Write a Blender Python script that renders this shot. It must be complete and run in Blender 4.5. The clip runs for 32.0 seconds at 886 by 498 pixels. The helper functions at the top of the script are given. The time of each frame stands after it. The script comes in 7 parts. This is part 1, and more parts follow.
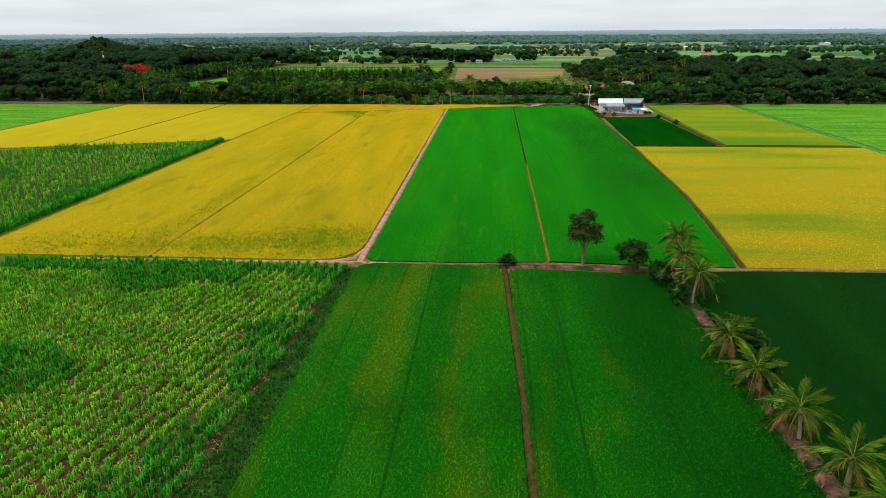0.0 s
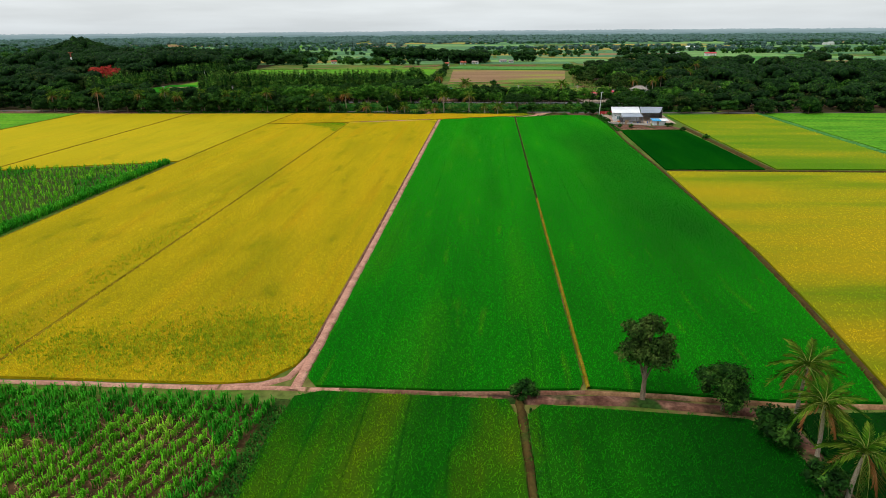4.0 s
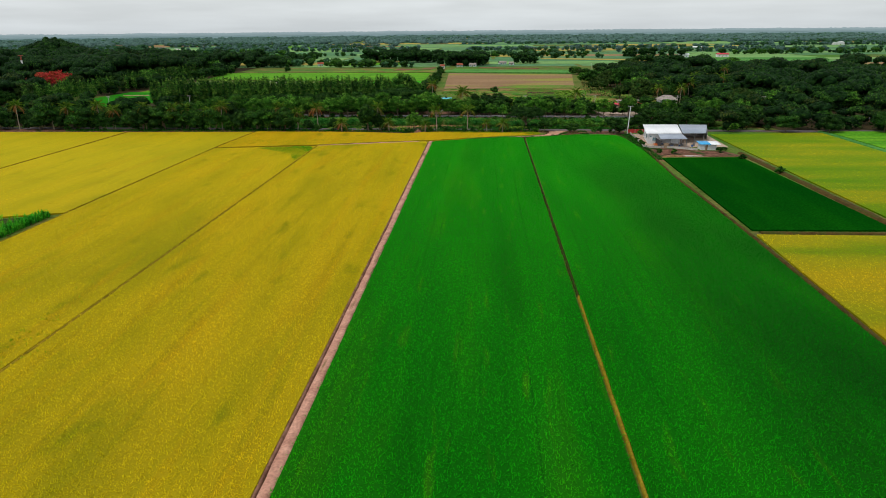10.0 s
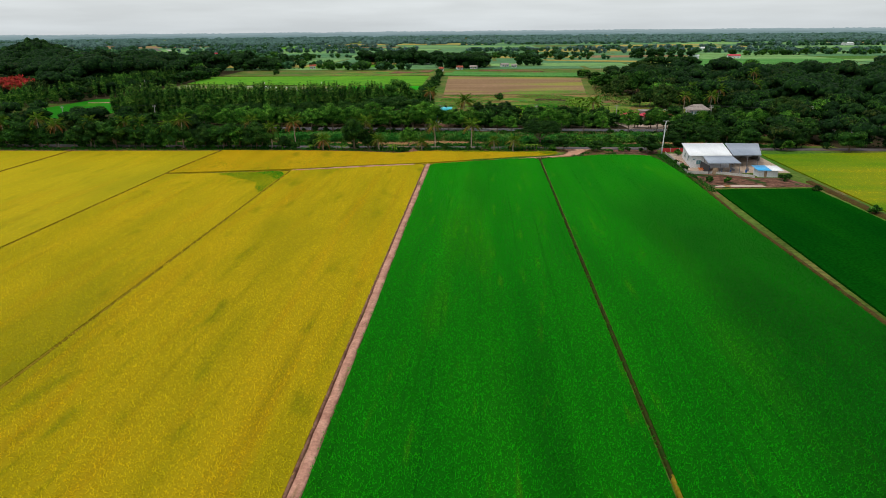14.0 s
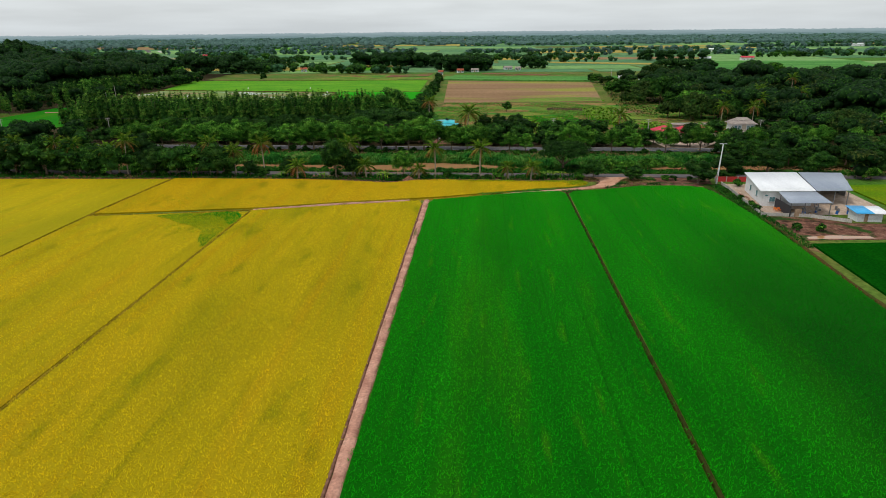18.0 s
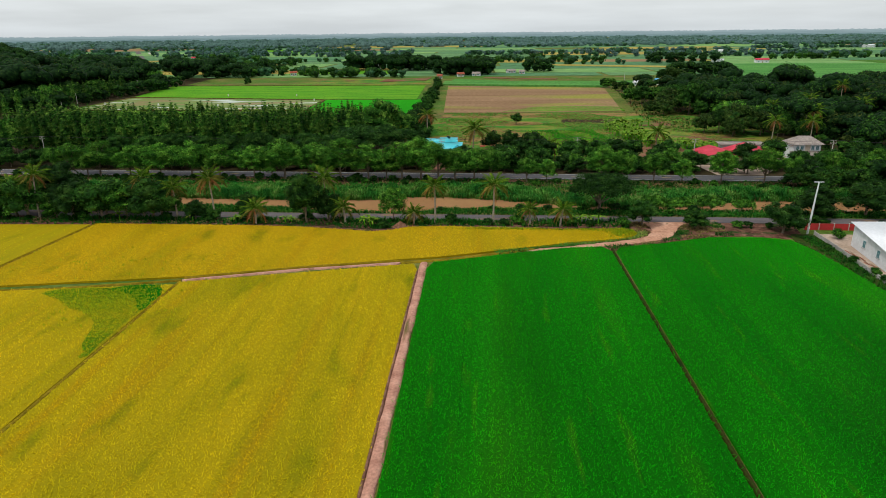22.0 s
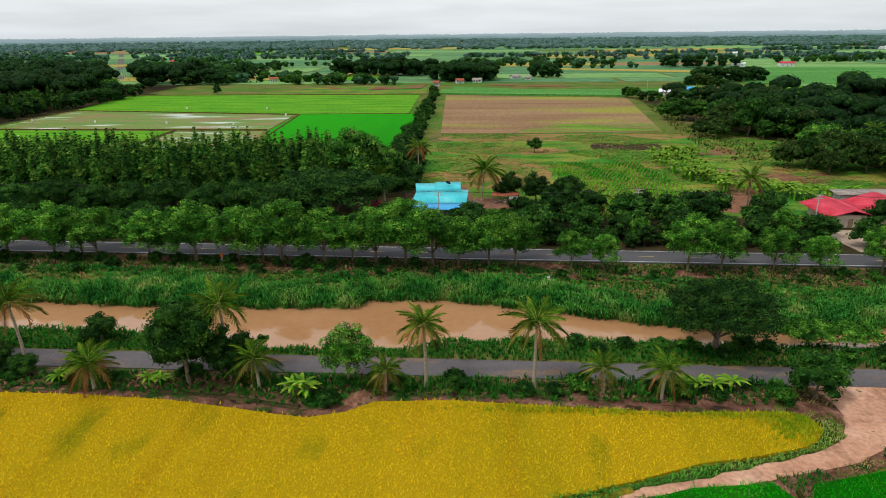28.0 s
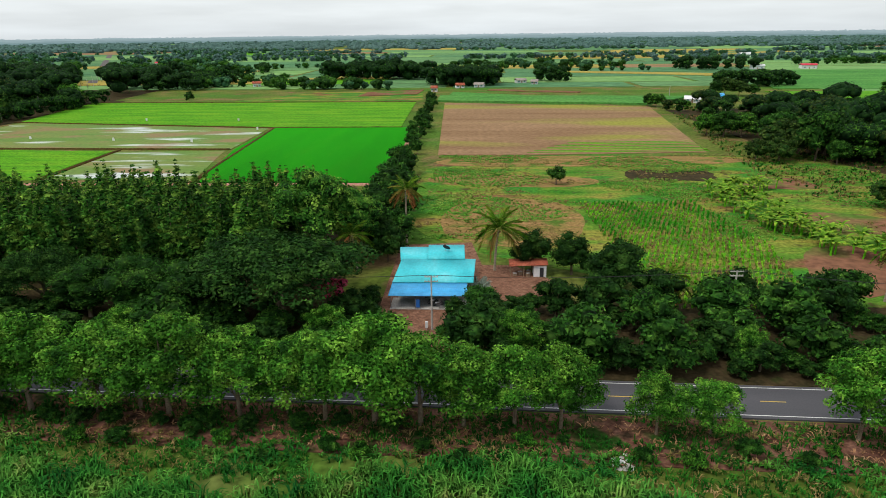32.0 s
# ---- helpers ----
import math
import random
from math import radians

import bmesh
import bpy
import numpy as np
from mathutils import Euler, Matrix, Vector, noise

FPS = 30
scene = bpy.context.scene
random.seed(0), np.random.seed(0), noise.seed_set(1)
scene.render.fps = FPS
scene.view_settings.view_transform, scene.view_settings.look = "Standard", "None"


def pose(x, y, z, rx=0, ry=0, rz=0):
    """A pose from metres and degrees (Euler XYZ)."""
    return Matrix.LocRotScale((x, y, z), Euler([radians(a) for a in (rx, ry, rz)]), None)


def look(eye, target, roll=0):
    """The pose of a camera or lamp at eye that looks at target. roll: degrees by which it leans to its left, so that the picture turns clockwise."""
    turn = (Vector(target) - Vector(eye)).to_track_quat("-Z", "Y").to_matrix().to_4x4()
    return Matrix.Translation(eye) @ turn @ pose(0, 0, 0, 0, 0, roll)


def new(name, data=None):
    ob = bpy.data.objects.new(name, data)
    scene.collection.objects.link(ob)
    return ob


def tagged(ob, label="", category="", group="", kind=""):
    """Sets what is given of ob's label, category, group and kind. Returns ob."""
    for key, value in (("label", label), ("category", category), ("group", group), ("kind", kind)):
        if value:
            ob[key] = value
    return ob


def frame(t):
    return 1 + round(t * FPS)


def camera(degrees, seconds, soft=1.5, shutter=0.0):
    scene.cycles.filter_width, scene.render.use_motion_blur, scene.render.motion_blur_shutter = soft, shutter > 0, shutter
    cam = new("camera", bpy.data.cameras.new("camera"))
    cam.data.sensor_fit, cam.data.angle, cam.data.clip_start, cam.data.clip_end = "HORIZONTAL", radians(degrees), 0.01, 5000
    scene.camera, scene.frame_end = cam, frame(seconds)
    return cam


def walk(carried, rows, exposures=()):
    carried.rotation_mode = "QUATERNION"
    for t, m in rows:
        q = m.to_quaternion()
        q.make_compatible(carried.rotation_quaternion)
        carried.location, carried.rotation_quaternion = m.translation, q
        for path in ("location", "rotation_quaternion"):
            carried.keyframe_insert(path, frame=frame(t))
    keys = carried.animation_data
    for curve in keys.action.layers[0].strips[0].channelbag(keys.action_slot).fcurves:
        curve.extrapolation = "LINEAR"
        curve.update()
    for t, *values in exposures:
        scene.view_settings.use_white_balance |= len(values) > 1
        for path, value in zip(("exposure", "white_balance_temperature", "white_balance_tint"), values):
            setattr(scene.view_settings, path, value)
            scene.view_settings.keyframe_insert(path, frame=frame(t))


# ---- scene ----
cam = camera(70, 32.0, soft=0.65)

# seconds, eye, then heading (to the left of north), tilt and roll in degrees
PATH = [
    (0, 24.76, -117.79, 42.55, 4.32, -19.04, -0.42),
    (1, 24.28, -105.77, 42.55, 4.21, -19.05, -0.43),
    (2, 23.91, -94.20, 42.55, 4.11, -19.06, -0.44),
    (3, 23.61, -82.97, 42.55, 4.03, -19.07, -0.44),
    (4, 23.33, -71.96, 42.55, 3.95, -19.08, -0.45),
    (5, 23.04, -61.09, 42.55, 3.88, -19.09, -0.46),
    (6, 22.71, -50.28, 42.55, 3.83, -19.09, -0.47),
    (7, 22.34, -39.48, 42.55, 3.78, -19.10, -0.47),
    (8, 21.89, -28.64, 42.55, 3.74, -19.10, -0.48),
    (9, 21.38, -17.72, 42.55, 3.70, -19.10, -0.49),
    (10, 20.78, -6.72, 42.55, 3.66, -19.10, -0.50),
    (11, 20.11, 4.40, 42.55, 3.63, -19.10, -0.50),
    (12, 19.36, 15.63, 42.55, 3.60, -19.09, -0.51),
    (13, 18.55, 26.98, 42.55, 3.58, -19.08, -0.52),
    (14, 17.69, 38.43, 42.55, 3.55, -19.07, -0.53),
    (15, 16.78, 49.98, 42.55, 3.52, -19.06, -0.54),
    (16, 15.84, 61.62, 42.55, 3.49, -19.05, -0.54),
    (17, 14.88, 73.32, 42.55, 3.46, -19.03, -0.55),
    (18, 13.92, 85.08, 42.55, 3.43, -19.01, -0.56),
    (19, 12.97, 96.88, 42.55, 3.40, -18.99, -0.56),
    (20, 12.05, 108.71, 42.55, 3.36, -18.97, -0.57),
    (21, 11.16, 120.55, 42.55, 3.32, -18.95, -0.58),
    (22, 10.33, 132.42, 42.55, 3.28, -18.93, -0.59),
    (23, 9.55, 144.30, 42.55, 3.24, -18.91, -0.60),
    (24, 8.83, 156.20, 42.55, 3.20, -18.89, -0.60),
    (25, 8.17, 168.16, 42.55, 3.15, -18.87, -0.61),
    (26, 7.58, 180.18, 42.55, 3.11, -18.86, -0.62),
    (27, 7.03, 192.32, 42.55, 3.07, -18.84, -0.63),
    (28, 6.53, 204.62, 42.55, 3.04, -18.82, -0.63),
    (29, 6.05, 217.15, 42.55, 3.01, -18.81, -0.64),
    (30, 5.58, 229.99, 42.55, 2.99, -18.81, -0.65),
    (31, 5.07, 243.23, 42.55, 2.98, -18.80, -0.66),
    (32, 4.50, 256.99, 42.55, 2.98, -18.81, -0.66),
]


def aim(x, y, z, heading, tilt, roll):
    a, b = radians(heading), radians(tilt)
    way = Vector((-math.sin(a) * math.cos(b), math.cos(a) * math.cos(b), math.sin(b)))
    return look(Vector((x, y, z)), Vector((x, y, z)) + 100 * way, roll)


walk(cam, [(row[0], aim(*row[1:])) for row in PATH],
     [(0, 0.47), (4, 0.38), (8, 0.30), (11, 0.25), (19, 0.26), (24, 0.36), (28, 0.43), (30, 0.49), (32, 0.50)])

# ---- sky and sun: bright overcast, whiter at the horizon than a clear sky, brighter overhead ----
world = bpy.data.worlds.new("overcast_sky")
scene.world = world
world.use_nodes = True
wn, wl = world.node_tree.nodes, world.node_tree.links
wn.clear()
w_out = wn.new("ShaderNodeOutputWorld")
w_bg = wn.new("ShaderNodeBackground")
w_sky = wn.new("ShaderNodeTexSky")
w_sky.sky_type = "NISHITA"
w_sky.sun_disc = False
w_sky.sun_elevation, w_sky.sun_rotation = radians(58), radians(215)
w_sky.air_density, w_sky.dust_density = 1.0, 2.0
w_co = wn.new("ShaderNodeTexCoord")
w_sep = wn.new("ShaderNodeSeparateXYZ")
w_ramp = wn.new("ShaderNodeValToRGB")
w_ramp.color_ramp.elements[0].position = 0.0
w_ramp.color_ramp.elements[0].color = (0.70, 0.75, 0.78, 1)
w_ramp.color_ramp.elements[1].position = 1.0
w_ramp.color_ramp.elements[1].color = (0.92, 0.95, 0.98, 1)
mid = w_ramp.color_ramp.elements.new(0.06)
mid.color = (0.80, 0.84, 0.86, 1)
w_map = wn.new("ShaderNodeMapping")
w_map.inputs["Scale"].default_value = (3.0, 3.0, 26.0)
w_noise = wn.new("ShaderNodeTexNoise")
w_noise.inputs["Scale"].default_value = 1.6
w_noise.inputs["Detail"].default_value = 5
w_cl = wn.new("ShaderNodeMapRange")
w_cl.inputs[1].default_value, w_cl.inputs[2].default_value = 0.35, 0.7
w_cl.inputs[3].default_value, w_cl.inputs[4].default_value = 0.92, 1.1
w_mul = wn.new("ShaderNodeVectorMath")
w_mul.operation = "SCALE"
w_low = wn.new("ShaderNodeVectorMath")
w_low.operation = "SCALE"
w_low.inputs["Scale"].default_value = 0.025
w_add = wn.new("ShaderNodeVectorMath")
wl.new(w_co.outputs["Generated"], w_sep.inputs[0])
wl.new(w_sep.outputs["Z"], w_ramp.inputs[0])
wl.new(w_co.outputs["Generated"], w_map.inputs[0])
wl.new(w_map.outputs[0], w_noise.inputs["Vector"])
wl.new(w_noise.outputs[0], w_cl.inputs[0])
wl.new(w_ramp.outputs[0], w_mul.inputs[0])
wl.new(w_cl.outputs[0], w_mul.inputs["Scale"])
wl.new(w_sky.outputs[0], w_low.inputs[0])
wl.new(w_mul.outputs[0], w_add.inputs[0])
wl.new(w_low.outputs[0], w_add.inputs[1])
wl.new(w_add.outputs[0], w_bg.inputs["Color"])
w_bg.inputs["Strength"].default_value = 0.7
wl.new(w_bg.outputs[0], w_out.inputs[0])

sun = new("sun", bpy.data.lights.new("sun", "SUN"))
sun.data.energy, sun.data.angle, sun.data.color = 1.5, radians(10), (1.0, 0.95, 0.86)
sun.matrix_world = look((0, 0, 300), (160, 120, 0))
scene.view_settings.exposure = 0.0


# ---- materials ----
def surf(name, stops, scale=1.0, stretch=(1, 1, 1), patches=(), fine=(6.0, 0.25), island=0.0, per_object=0.0,
         rough=0.9, bump=0.0, metal=0.0, see_through=0.0, gloss=0.03, detail=4, sheen=None, lines=None, deep_area=None):
    """A procedural surface: a colour ramp over noise, patches of other colours, fine grain, and variation piece by piece."""
    m = bpy.data.materials.new(name)
    m.use_nodes = True
    n, l = m.node_tree.nodes, m.node_tree.links
    b = n["Principled BSDF"]
    b.inputs["Roughness"].default_value, b.inputs["Metallic"].default_value = rough, metal
    b.inputs["Specular IOR Level"].default_value = gloss
    if sheen:
        b.inputs["Sheen Weight"].default_value, b.inputs["Sheen Roughness"].default_value = sheen[0], 0.3
        b.inputs["Sheen Tint"].default_value = (*sheen[1], 1)
    co = n.new("ShaderNodeTexCoord")

    def noise_at(sc, st, det):
        mp = n.new("ShaderNodeMapping")
        mp.inputs["Scale"].default_value = st
        tx = n.new("ShaderNodeTexNoise")
        tx.inputs["Scale"].default_value, tx.inputs["Detail"].default_value = sc, det
        l.new(co.outputs["Object"], mp.inputs[0])
        l.new(mp.outputs[0], tx.inputs["Vector"])
        return tx.outputs[0]

    ramp = n.new("ShaderNodeValToRGB")
    e = ramp.color_ramp.elements
    while len(e) < len(stops):
        e.new(0.5)
    for k, (p, c) in zip(e, stops):
        k.position, k.color = p, (*c, 1)
    base = noise_at(scale, stretch, detail)
    l.new(base, ramp.inputs[0])
    col = ramp.outputs[0]
    for c, sc, st, lo, hi in patches:
        mr = n.new("ShaderNodeMapRange")
        mr.inputs[1].default_value, mr.inputs[2].default_value = lo, hi
        l.new(noise_at(sc, st, 3), mr.inputs[0])
        mx = n.new("ShaderNodeMix")
        mx.data_type = "RGBA"
        l.new(mr.outputs[0], mx.inputs[0])
        l.new(col, mx.inputs[6])
        mx.inputs[7].default_value = (*c, 1)
        col = mx.outputs[2]
    # blends towards a deeper colour inside a soft x and y window
    if deep_area:
        c, xs, ys = deep_area
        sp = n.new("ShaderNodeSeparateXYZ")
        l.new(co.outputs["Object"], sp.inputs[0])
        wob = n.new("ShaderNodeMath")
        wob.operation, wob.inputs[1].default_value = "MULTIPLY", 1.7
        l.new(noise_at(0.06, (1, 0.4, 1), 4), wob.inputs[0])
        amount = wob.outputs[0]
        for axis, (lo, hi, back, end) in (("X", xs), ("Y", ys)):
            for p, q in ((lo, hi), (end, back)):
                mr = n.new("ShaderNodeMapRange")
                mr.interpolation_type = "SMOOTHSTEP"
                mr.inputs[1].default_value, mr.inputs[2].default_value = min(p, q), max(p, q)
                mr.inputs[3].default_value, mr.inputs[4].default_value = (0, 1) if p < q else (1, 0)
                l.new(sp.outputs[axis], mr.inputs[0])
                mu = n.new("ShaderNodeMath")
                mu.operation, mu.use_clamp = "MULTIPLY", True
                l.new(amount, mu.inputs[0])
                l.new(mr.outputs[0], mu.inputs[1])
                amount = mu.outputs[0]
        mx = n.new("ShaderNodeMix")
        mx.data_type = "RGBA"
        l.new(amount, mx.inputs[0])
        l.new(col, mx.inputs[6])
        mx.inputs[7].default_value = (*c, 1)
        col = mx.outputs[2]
    if lines:
        c, gap, wide, most = lines
        sp = n.new("ShaderNodeSeparateXYZ")
        l.new(co.outputs["Object"], sp.inputs[0])
        sway = n.new("ShaderNodeMath")
        sway.operation, sway.inputs[1].default_value = "MULTIPLY_ADD", 1.6
        l.new(noise_at(0.05, (1, 0.3, 1), 2), sway.inputs[0])
        l.new(sp.outputs["X"], sway.inputs[2])
        pp = n.new("ShaderNodeMath")
        pp.operation, pp.inputs[1].default_value = "PINGPONG", gap / 2
        l.new(sway.outputs[0], pp.inputs[0])
        near_line = n.new("ShaderNodeMapRange")
        for k, q in enumerate((wide * 0.3, wide, 1, 0)):
            near_line.inputs[k + 1].default_value = q
        l.new(pp.outputs[0], near_line.inputs[0])
        broken = n.new("ShaderNodeMapRange")
        for k, q in enumerate((0.4, 0.62, 0, most)):
            broken.inputs[k + 1].default_value = q
        l.new(noise_at(0.12, (1.6, 0.12, 1), 2), broken.inputs[0])
        mu = n.new("ShaderNodeMath")
        mu.operation = "MULTIPLY"
        l.new(near_line.outputs[0], mu.inputs[0])
        l.new(broken.outputs[0], mu.inputs[1])
        mx = n.new("ShaderNodeMix")
        mx.data_type = "RGBA"
        l.new(mu.outputs[0], mx.inputs[0])
        l.new(col, mx.inputs[6])
        mx.inputs[7].default_value = (*c, 1)
        col = mx.outputs[2]
    grain = noise_at(fine[0], (1, 1, 1), 3)
    values = []
    if fine[1]:
        values.append((grain, 0.3, 0.7, 1 - fine[1], 1 + fine[1]))
    if island:
        values.append((n.new("ShaderNodeNewGeometry").outputs["Random Per Island"], 0, 1, 1 - island, 1 + island))
    if per_object:
        values.append((n.new("ShaderNodeObjectInfo").outputs["Random"], 0, 1, 1 - per_object, 1 + per_object))
    for v, a, z, lo, hi in values:
        mr = n.new("ShaderNodeMapRange")
        for k, q in enumerate((a, z, lo, hi)):
            mr.inputs[k + 1].default_value = q
        l.new(v, mr.inputs[0])
        vm = n.new("ShaderNodeVectorMath")
        vm.operation = "SCALE"
        l.new(col, vm.inputs[0])
        l.new(mr.outputs[0], vm.inputs["Scale"])
        col = vm.outputs[0]
    l.new(col, b.inputs["Base Color"])
    if bump:
        bp = n.new("ShaderNodeBump")
        bp.inputs["Strength"].default_value, bp.inputs["Distance"].default_value = min(1.0, bump), bump
        l.new(grain, bp.inputs["Height"])
        l.new(bp.outputs[0], b.inputs["Normal"])
    if see_through:
        tr = n.new("ShaderNodeBsdfTranslucent")
        l.new(col, tr.inputs[0])
        ms = n.new("ShaderNodeMixShader")
        ms.inputs[0].default_value = see_through
        l.new(b.outputs[0], ms.inputs[1])
        l.new(tr.outputs[0], ms.inputs[2])
        l.new(ms.outputs[0], n["Material Output"].inputs[0])
    return m


def paint(name, c, rough=0.6, metal=0.0, fine=(4.0, 0.12), gloss=0.3):
    return surf(name, [(0.3, tuple(v * 0.85 for v in c)), (0.7, c)], 0.8, fine=fine, rough=rough, metal=metal, gloss=gloss)


LONG = (0.22, 0.03, 1)
# crop slab colours, kept dark for the shade between the plants
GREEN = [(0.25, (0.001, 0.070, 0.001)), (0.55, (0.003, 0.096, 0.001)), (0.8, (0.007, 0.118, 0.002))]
DEEP = [(0.25, (0.001, 0.048, 0.001)), (0.55, (0.004, 0.070, 0.001)), (0.8, (0.013, 0.086, 0.002))]
GOLD = [(0.25, (0.205, 0.178, 0.003)), (0.5, (0.282, 0.218, 0.004)), (0.8, (0.330, 0.230, 0.005))]
MIXED = [(0.34, (0.085, 0.135, 0.003)), (0.45, (0.18, 0.17, 0.004)), (0.58, (0.25, 0.18, 0.004))]
HALF = [(0.34, (0.045, 0.115, 0.002)), (0.48, (0.11, 0.145, 0.003)), (0.62, (0.20, 0.165, 0.004))]


def lit_tips(stops, k):
    """A crop's upper blades: the same hues, brightened as lit above a shaded slab."""
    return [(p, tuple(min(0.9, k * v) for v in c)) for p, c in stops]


def crop_patches(k, gold=False):
    if gold:
        return [((0.055 * k, 0.098 * k, 0.003), 0.05, (1, 0.3, 1), 0.53, 1.0), ((0.27 * k, 0.165 * k, 0.004), 0.35, (0.9, 0.05, 1), 0.52, 0.85),
                ((0.15 * k, 0.145 * k, 0.003), 0.5, (1.1, 0.06, 1), 0.54, 0.95), ((0.05 * k, 0.095 * k, 0.002), 0.22, (0.8, 0.3, 1), 0.60, 0.85)]
    return [((0.016 * k, 0.105 * k, 0.002), 0.9, (0.12, 0.02, 1), 0.54, 0.85), ((0.002 * k, 0.058 * k, 0.001), 0.25, (0.35, 0.06, 1), 0.50, 0.8),
            ((0.030 * k, 0.125 * k, 0.003), 0.6, (0.9, 0.12, 1), 0.62, 0.9)]


def deep_patches(k):
    return [((0.060 * k, 0.082 * k, 0.002), 0.5, (0.25, 0.05, 1), 0.54, 0.85), ((0.002 * k, 0.045 * k, 0.001), 0.16, (0.5, 0.3, 1), 0.52, 0.8)]


ROWS = ((0.001, 0.040, 0.001), 3.1, 0.16, 0.6)
M_GREEN = surf("rice_green", GREEN, 0.5, LONG, crop_patches(0.95), (5.0, 0.12), bump=0.12, sheen=(1.0, (0.06, 0.8, 0.015)), lines=ROWS, deep_area=((0.001, 0.032, 0.001), (44, 66, 90, 95), (20, 70, 185, 240)))
M_GREEN_T = surf("rice_green_blades", lit_tips(GREEN, 3.5), 0.5, LONG, crop_patches(3.3), (2.2, 0.10), island=0.09, see_through=0.35, deep_area=((0.003, 0.14, 0.003), (44, 66, 90, 95), (20, 70, 185, 240)), lines=((0.002, 0.10, 0.001), 5.2, 0.28, 0.62))
OCHRE = [(p, (1.02 * r, 0.94 * g_, b_)) for p, (r, g_, b_) in GOLD]
M_OCHRE = surf("rice_ochre", OCHRE, 0.4, (0.3, 0.06, 1), crop_patches(0.95, True)[1:2] + crop_patches(0.95, True)[3:], (5.0, 0.15), bump=0.12, sheen=(1.0, (0.95, 0.72, 0.02)))
M_OCHRE_T = surf("rice_ochre_blades", lit_tips(OCHRE, 2.2), 0.4, (0.3, 0.06, 1), crop_patches(2.4, True)[1:2] + crop_patches(2.4, True)[3:], (2.0, 0.12), island=0.09, see_through=0.35)
M_DEEP = surf("rice_deep_green", DEEP, 0.5, LONG, deep_patches(1.0), (5.0, 0.12), bump=0.12, sheen=(0.8, (0.06, 0.6, 0.015)), lines=((0.001, 0.03, 0.001), 5.2, 0.2, 0.7), deep_area=((0.001, 0.034, 0.001), (36, 52, 70, 75), (-141, -140, -8, -5)))
M_DEEP_T = surf("rice_deep_green_blades", lit_tips(DEEP, 3.6), 0.5, LONG, deep_patches(3.3), (2.2, 0.10), island=0.09, see_through=0.35, deep_area=((0.003, 0.11, 0.002), (36, 52, 70, 75), (-141, -140, -8, -5)), lines=((0.002, 0.08, 0.001), 5.2, 0.28, 0.62))
M_GOLD = surf("rice_gold", GOLD, 0.4, (0.3, 0.06, 1), crop_patches(0.95, True), (5.0, 0.15), bump=0.12, sheen=(1.0, (0.95, 0.78, 0.02)), lines=((0.12, 0.11, 0.003), 4.4, 0.25, 0.25))
M_GOLD_T = surf("rice_gold_blades", lit_tips(GOLD, 2.2), 0.4, (0.3, 0.06, 1), crop_patches(2.5, True), (2.0, 0.12), island=0.09, see_through=0.35)
WIDE = (0.25, 1.1, 1)
M_MIXED = surf("nearly_ripe_rice", MIXED, 0.05, WIDE, (), (5.0, 0.15), bump=0.12, sheen=(0.8, (0.7, 0.75, 0.02)), detail=9)
M_MIXED_T = surf("nearly_ripe_rice_blades", lit_tips(MIXED, 2.8), 0.05, WIDE, (), (2.2, 0.12), island=0.09, see_through=0.35, detail=9)
M_HALF = surf("half_ripe_rice", HALF, 0.05, WIDE, (), (5.0, 0.15), bump=0.12, sheen=(0.6, (0.4, 0.75, 0.02)), detail=9)
M_HALF_T = surf("half_ripe_rice_blades", lit_tips(HALF, 2.9), 0.05, WIDE, (), (2.2, 0.12), island=0.09, see_through=0.35, detail=9)
M_DUSK = surf("late_rice", [(0.25, (0.001, 0.020, 0.001)), (0.55, (0.002, 0.030, 0.001)), (0.8, (0.004, 0.042, 0.002))], 0.5, LONG, (), (5.0, 0.2), bump=0.12)
M_DUSK_T = surf("late_rice_blades", [(0.3, (0.002, 0.045, 0.002)), (0.7, (0.005, 0.07, 0.002))], 0.5, LONG, fine=(2.2, 0.1), island=0.15, see_through=0.2)
M_UNRIPE = surf("unripe_rice_blades", [(0.3, (0.16, 0.30, 0.01)), (0.5, (0.30, 0.38, 0.012)), (0.8, (0.45, 0.42, 0.015))], 0.3, fine=(2.2, 0.15), island=0.3, see_through=0.35)
M_RIB = surf("damp_bund_earth", [(0.25, (0.008, 0.022, 0.003)), (0.5, (0.030, 0.032, 0.006)), (0.75, (0.010, 0.042, 0.004))], 0.3, fine=(2.5, 0.3), bump=0.3)
M_GRASSY = surf("bund_grass_earth", [(0.3, (0.12, 0.09, 0.006)), (0.6, (0.22, 0.155, 0.014)), (0.8, (0.12, 0.13, 0.006))], 0.3, fine=(3, 0.3), bump=0.3, gloss=0.0)
M_STRAW = surf("dry_litter", [(0.3, (0.20, 0.10, 0.05)), (0.6, (0.30, 0.17, 0.09)), (0.8, (0.42, 0.30, 0.17))], 0.4, fine=(1.5, 0.25), island=0.4)
M_STRAWY = surf("worn_path_earth", [(0.3, (0.14, 0.075, 0.035)), (0.55, (0.25, 0.145, 0.075)), (0.8, (0.34, 0.22, 0.13))], 0.4, fine=(3, 0.3), bump=0.3)
M_LIME = surf("young_rice", [(0.3, (0.05, 0.20, 0.008)), (0.5, (0.08, 0.25, 0.010)), (0.7, (0.13, 0.28, 0.014))], 0.05, (0.6, 2.5, 1), [((0.035, 0.16, 0.008), 0.12, (0.15, 3, 1), 0.55, 0.7)], fine=(0.8, 0.3), detail=8)
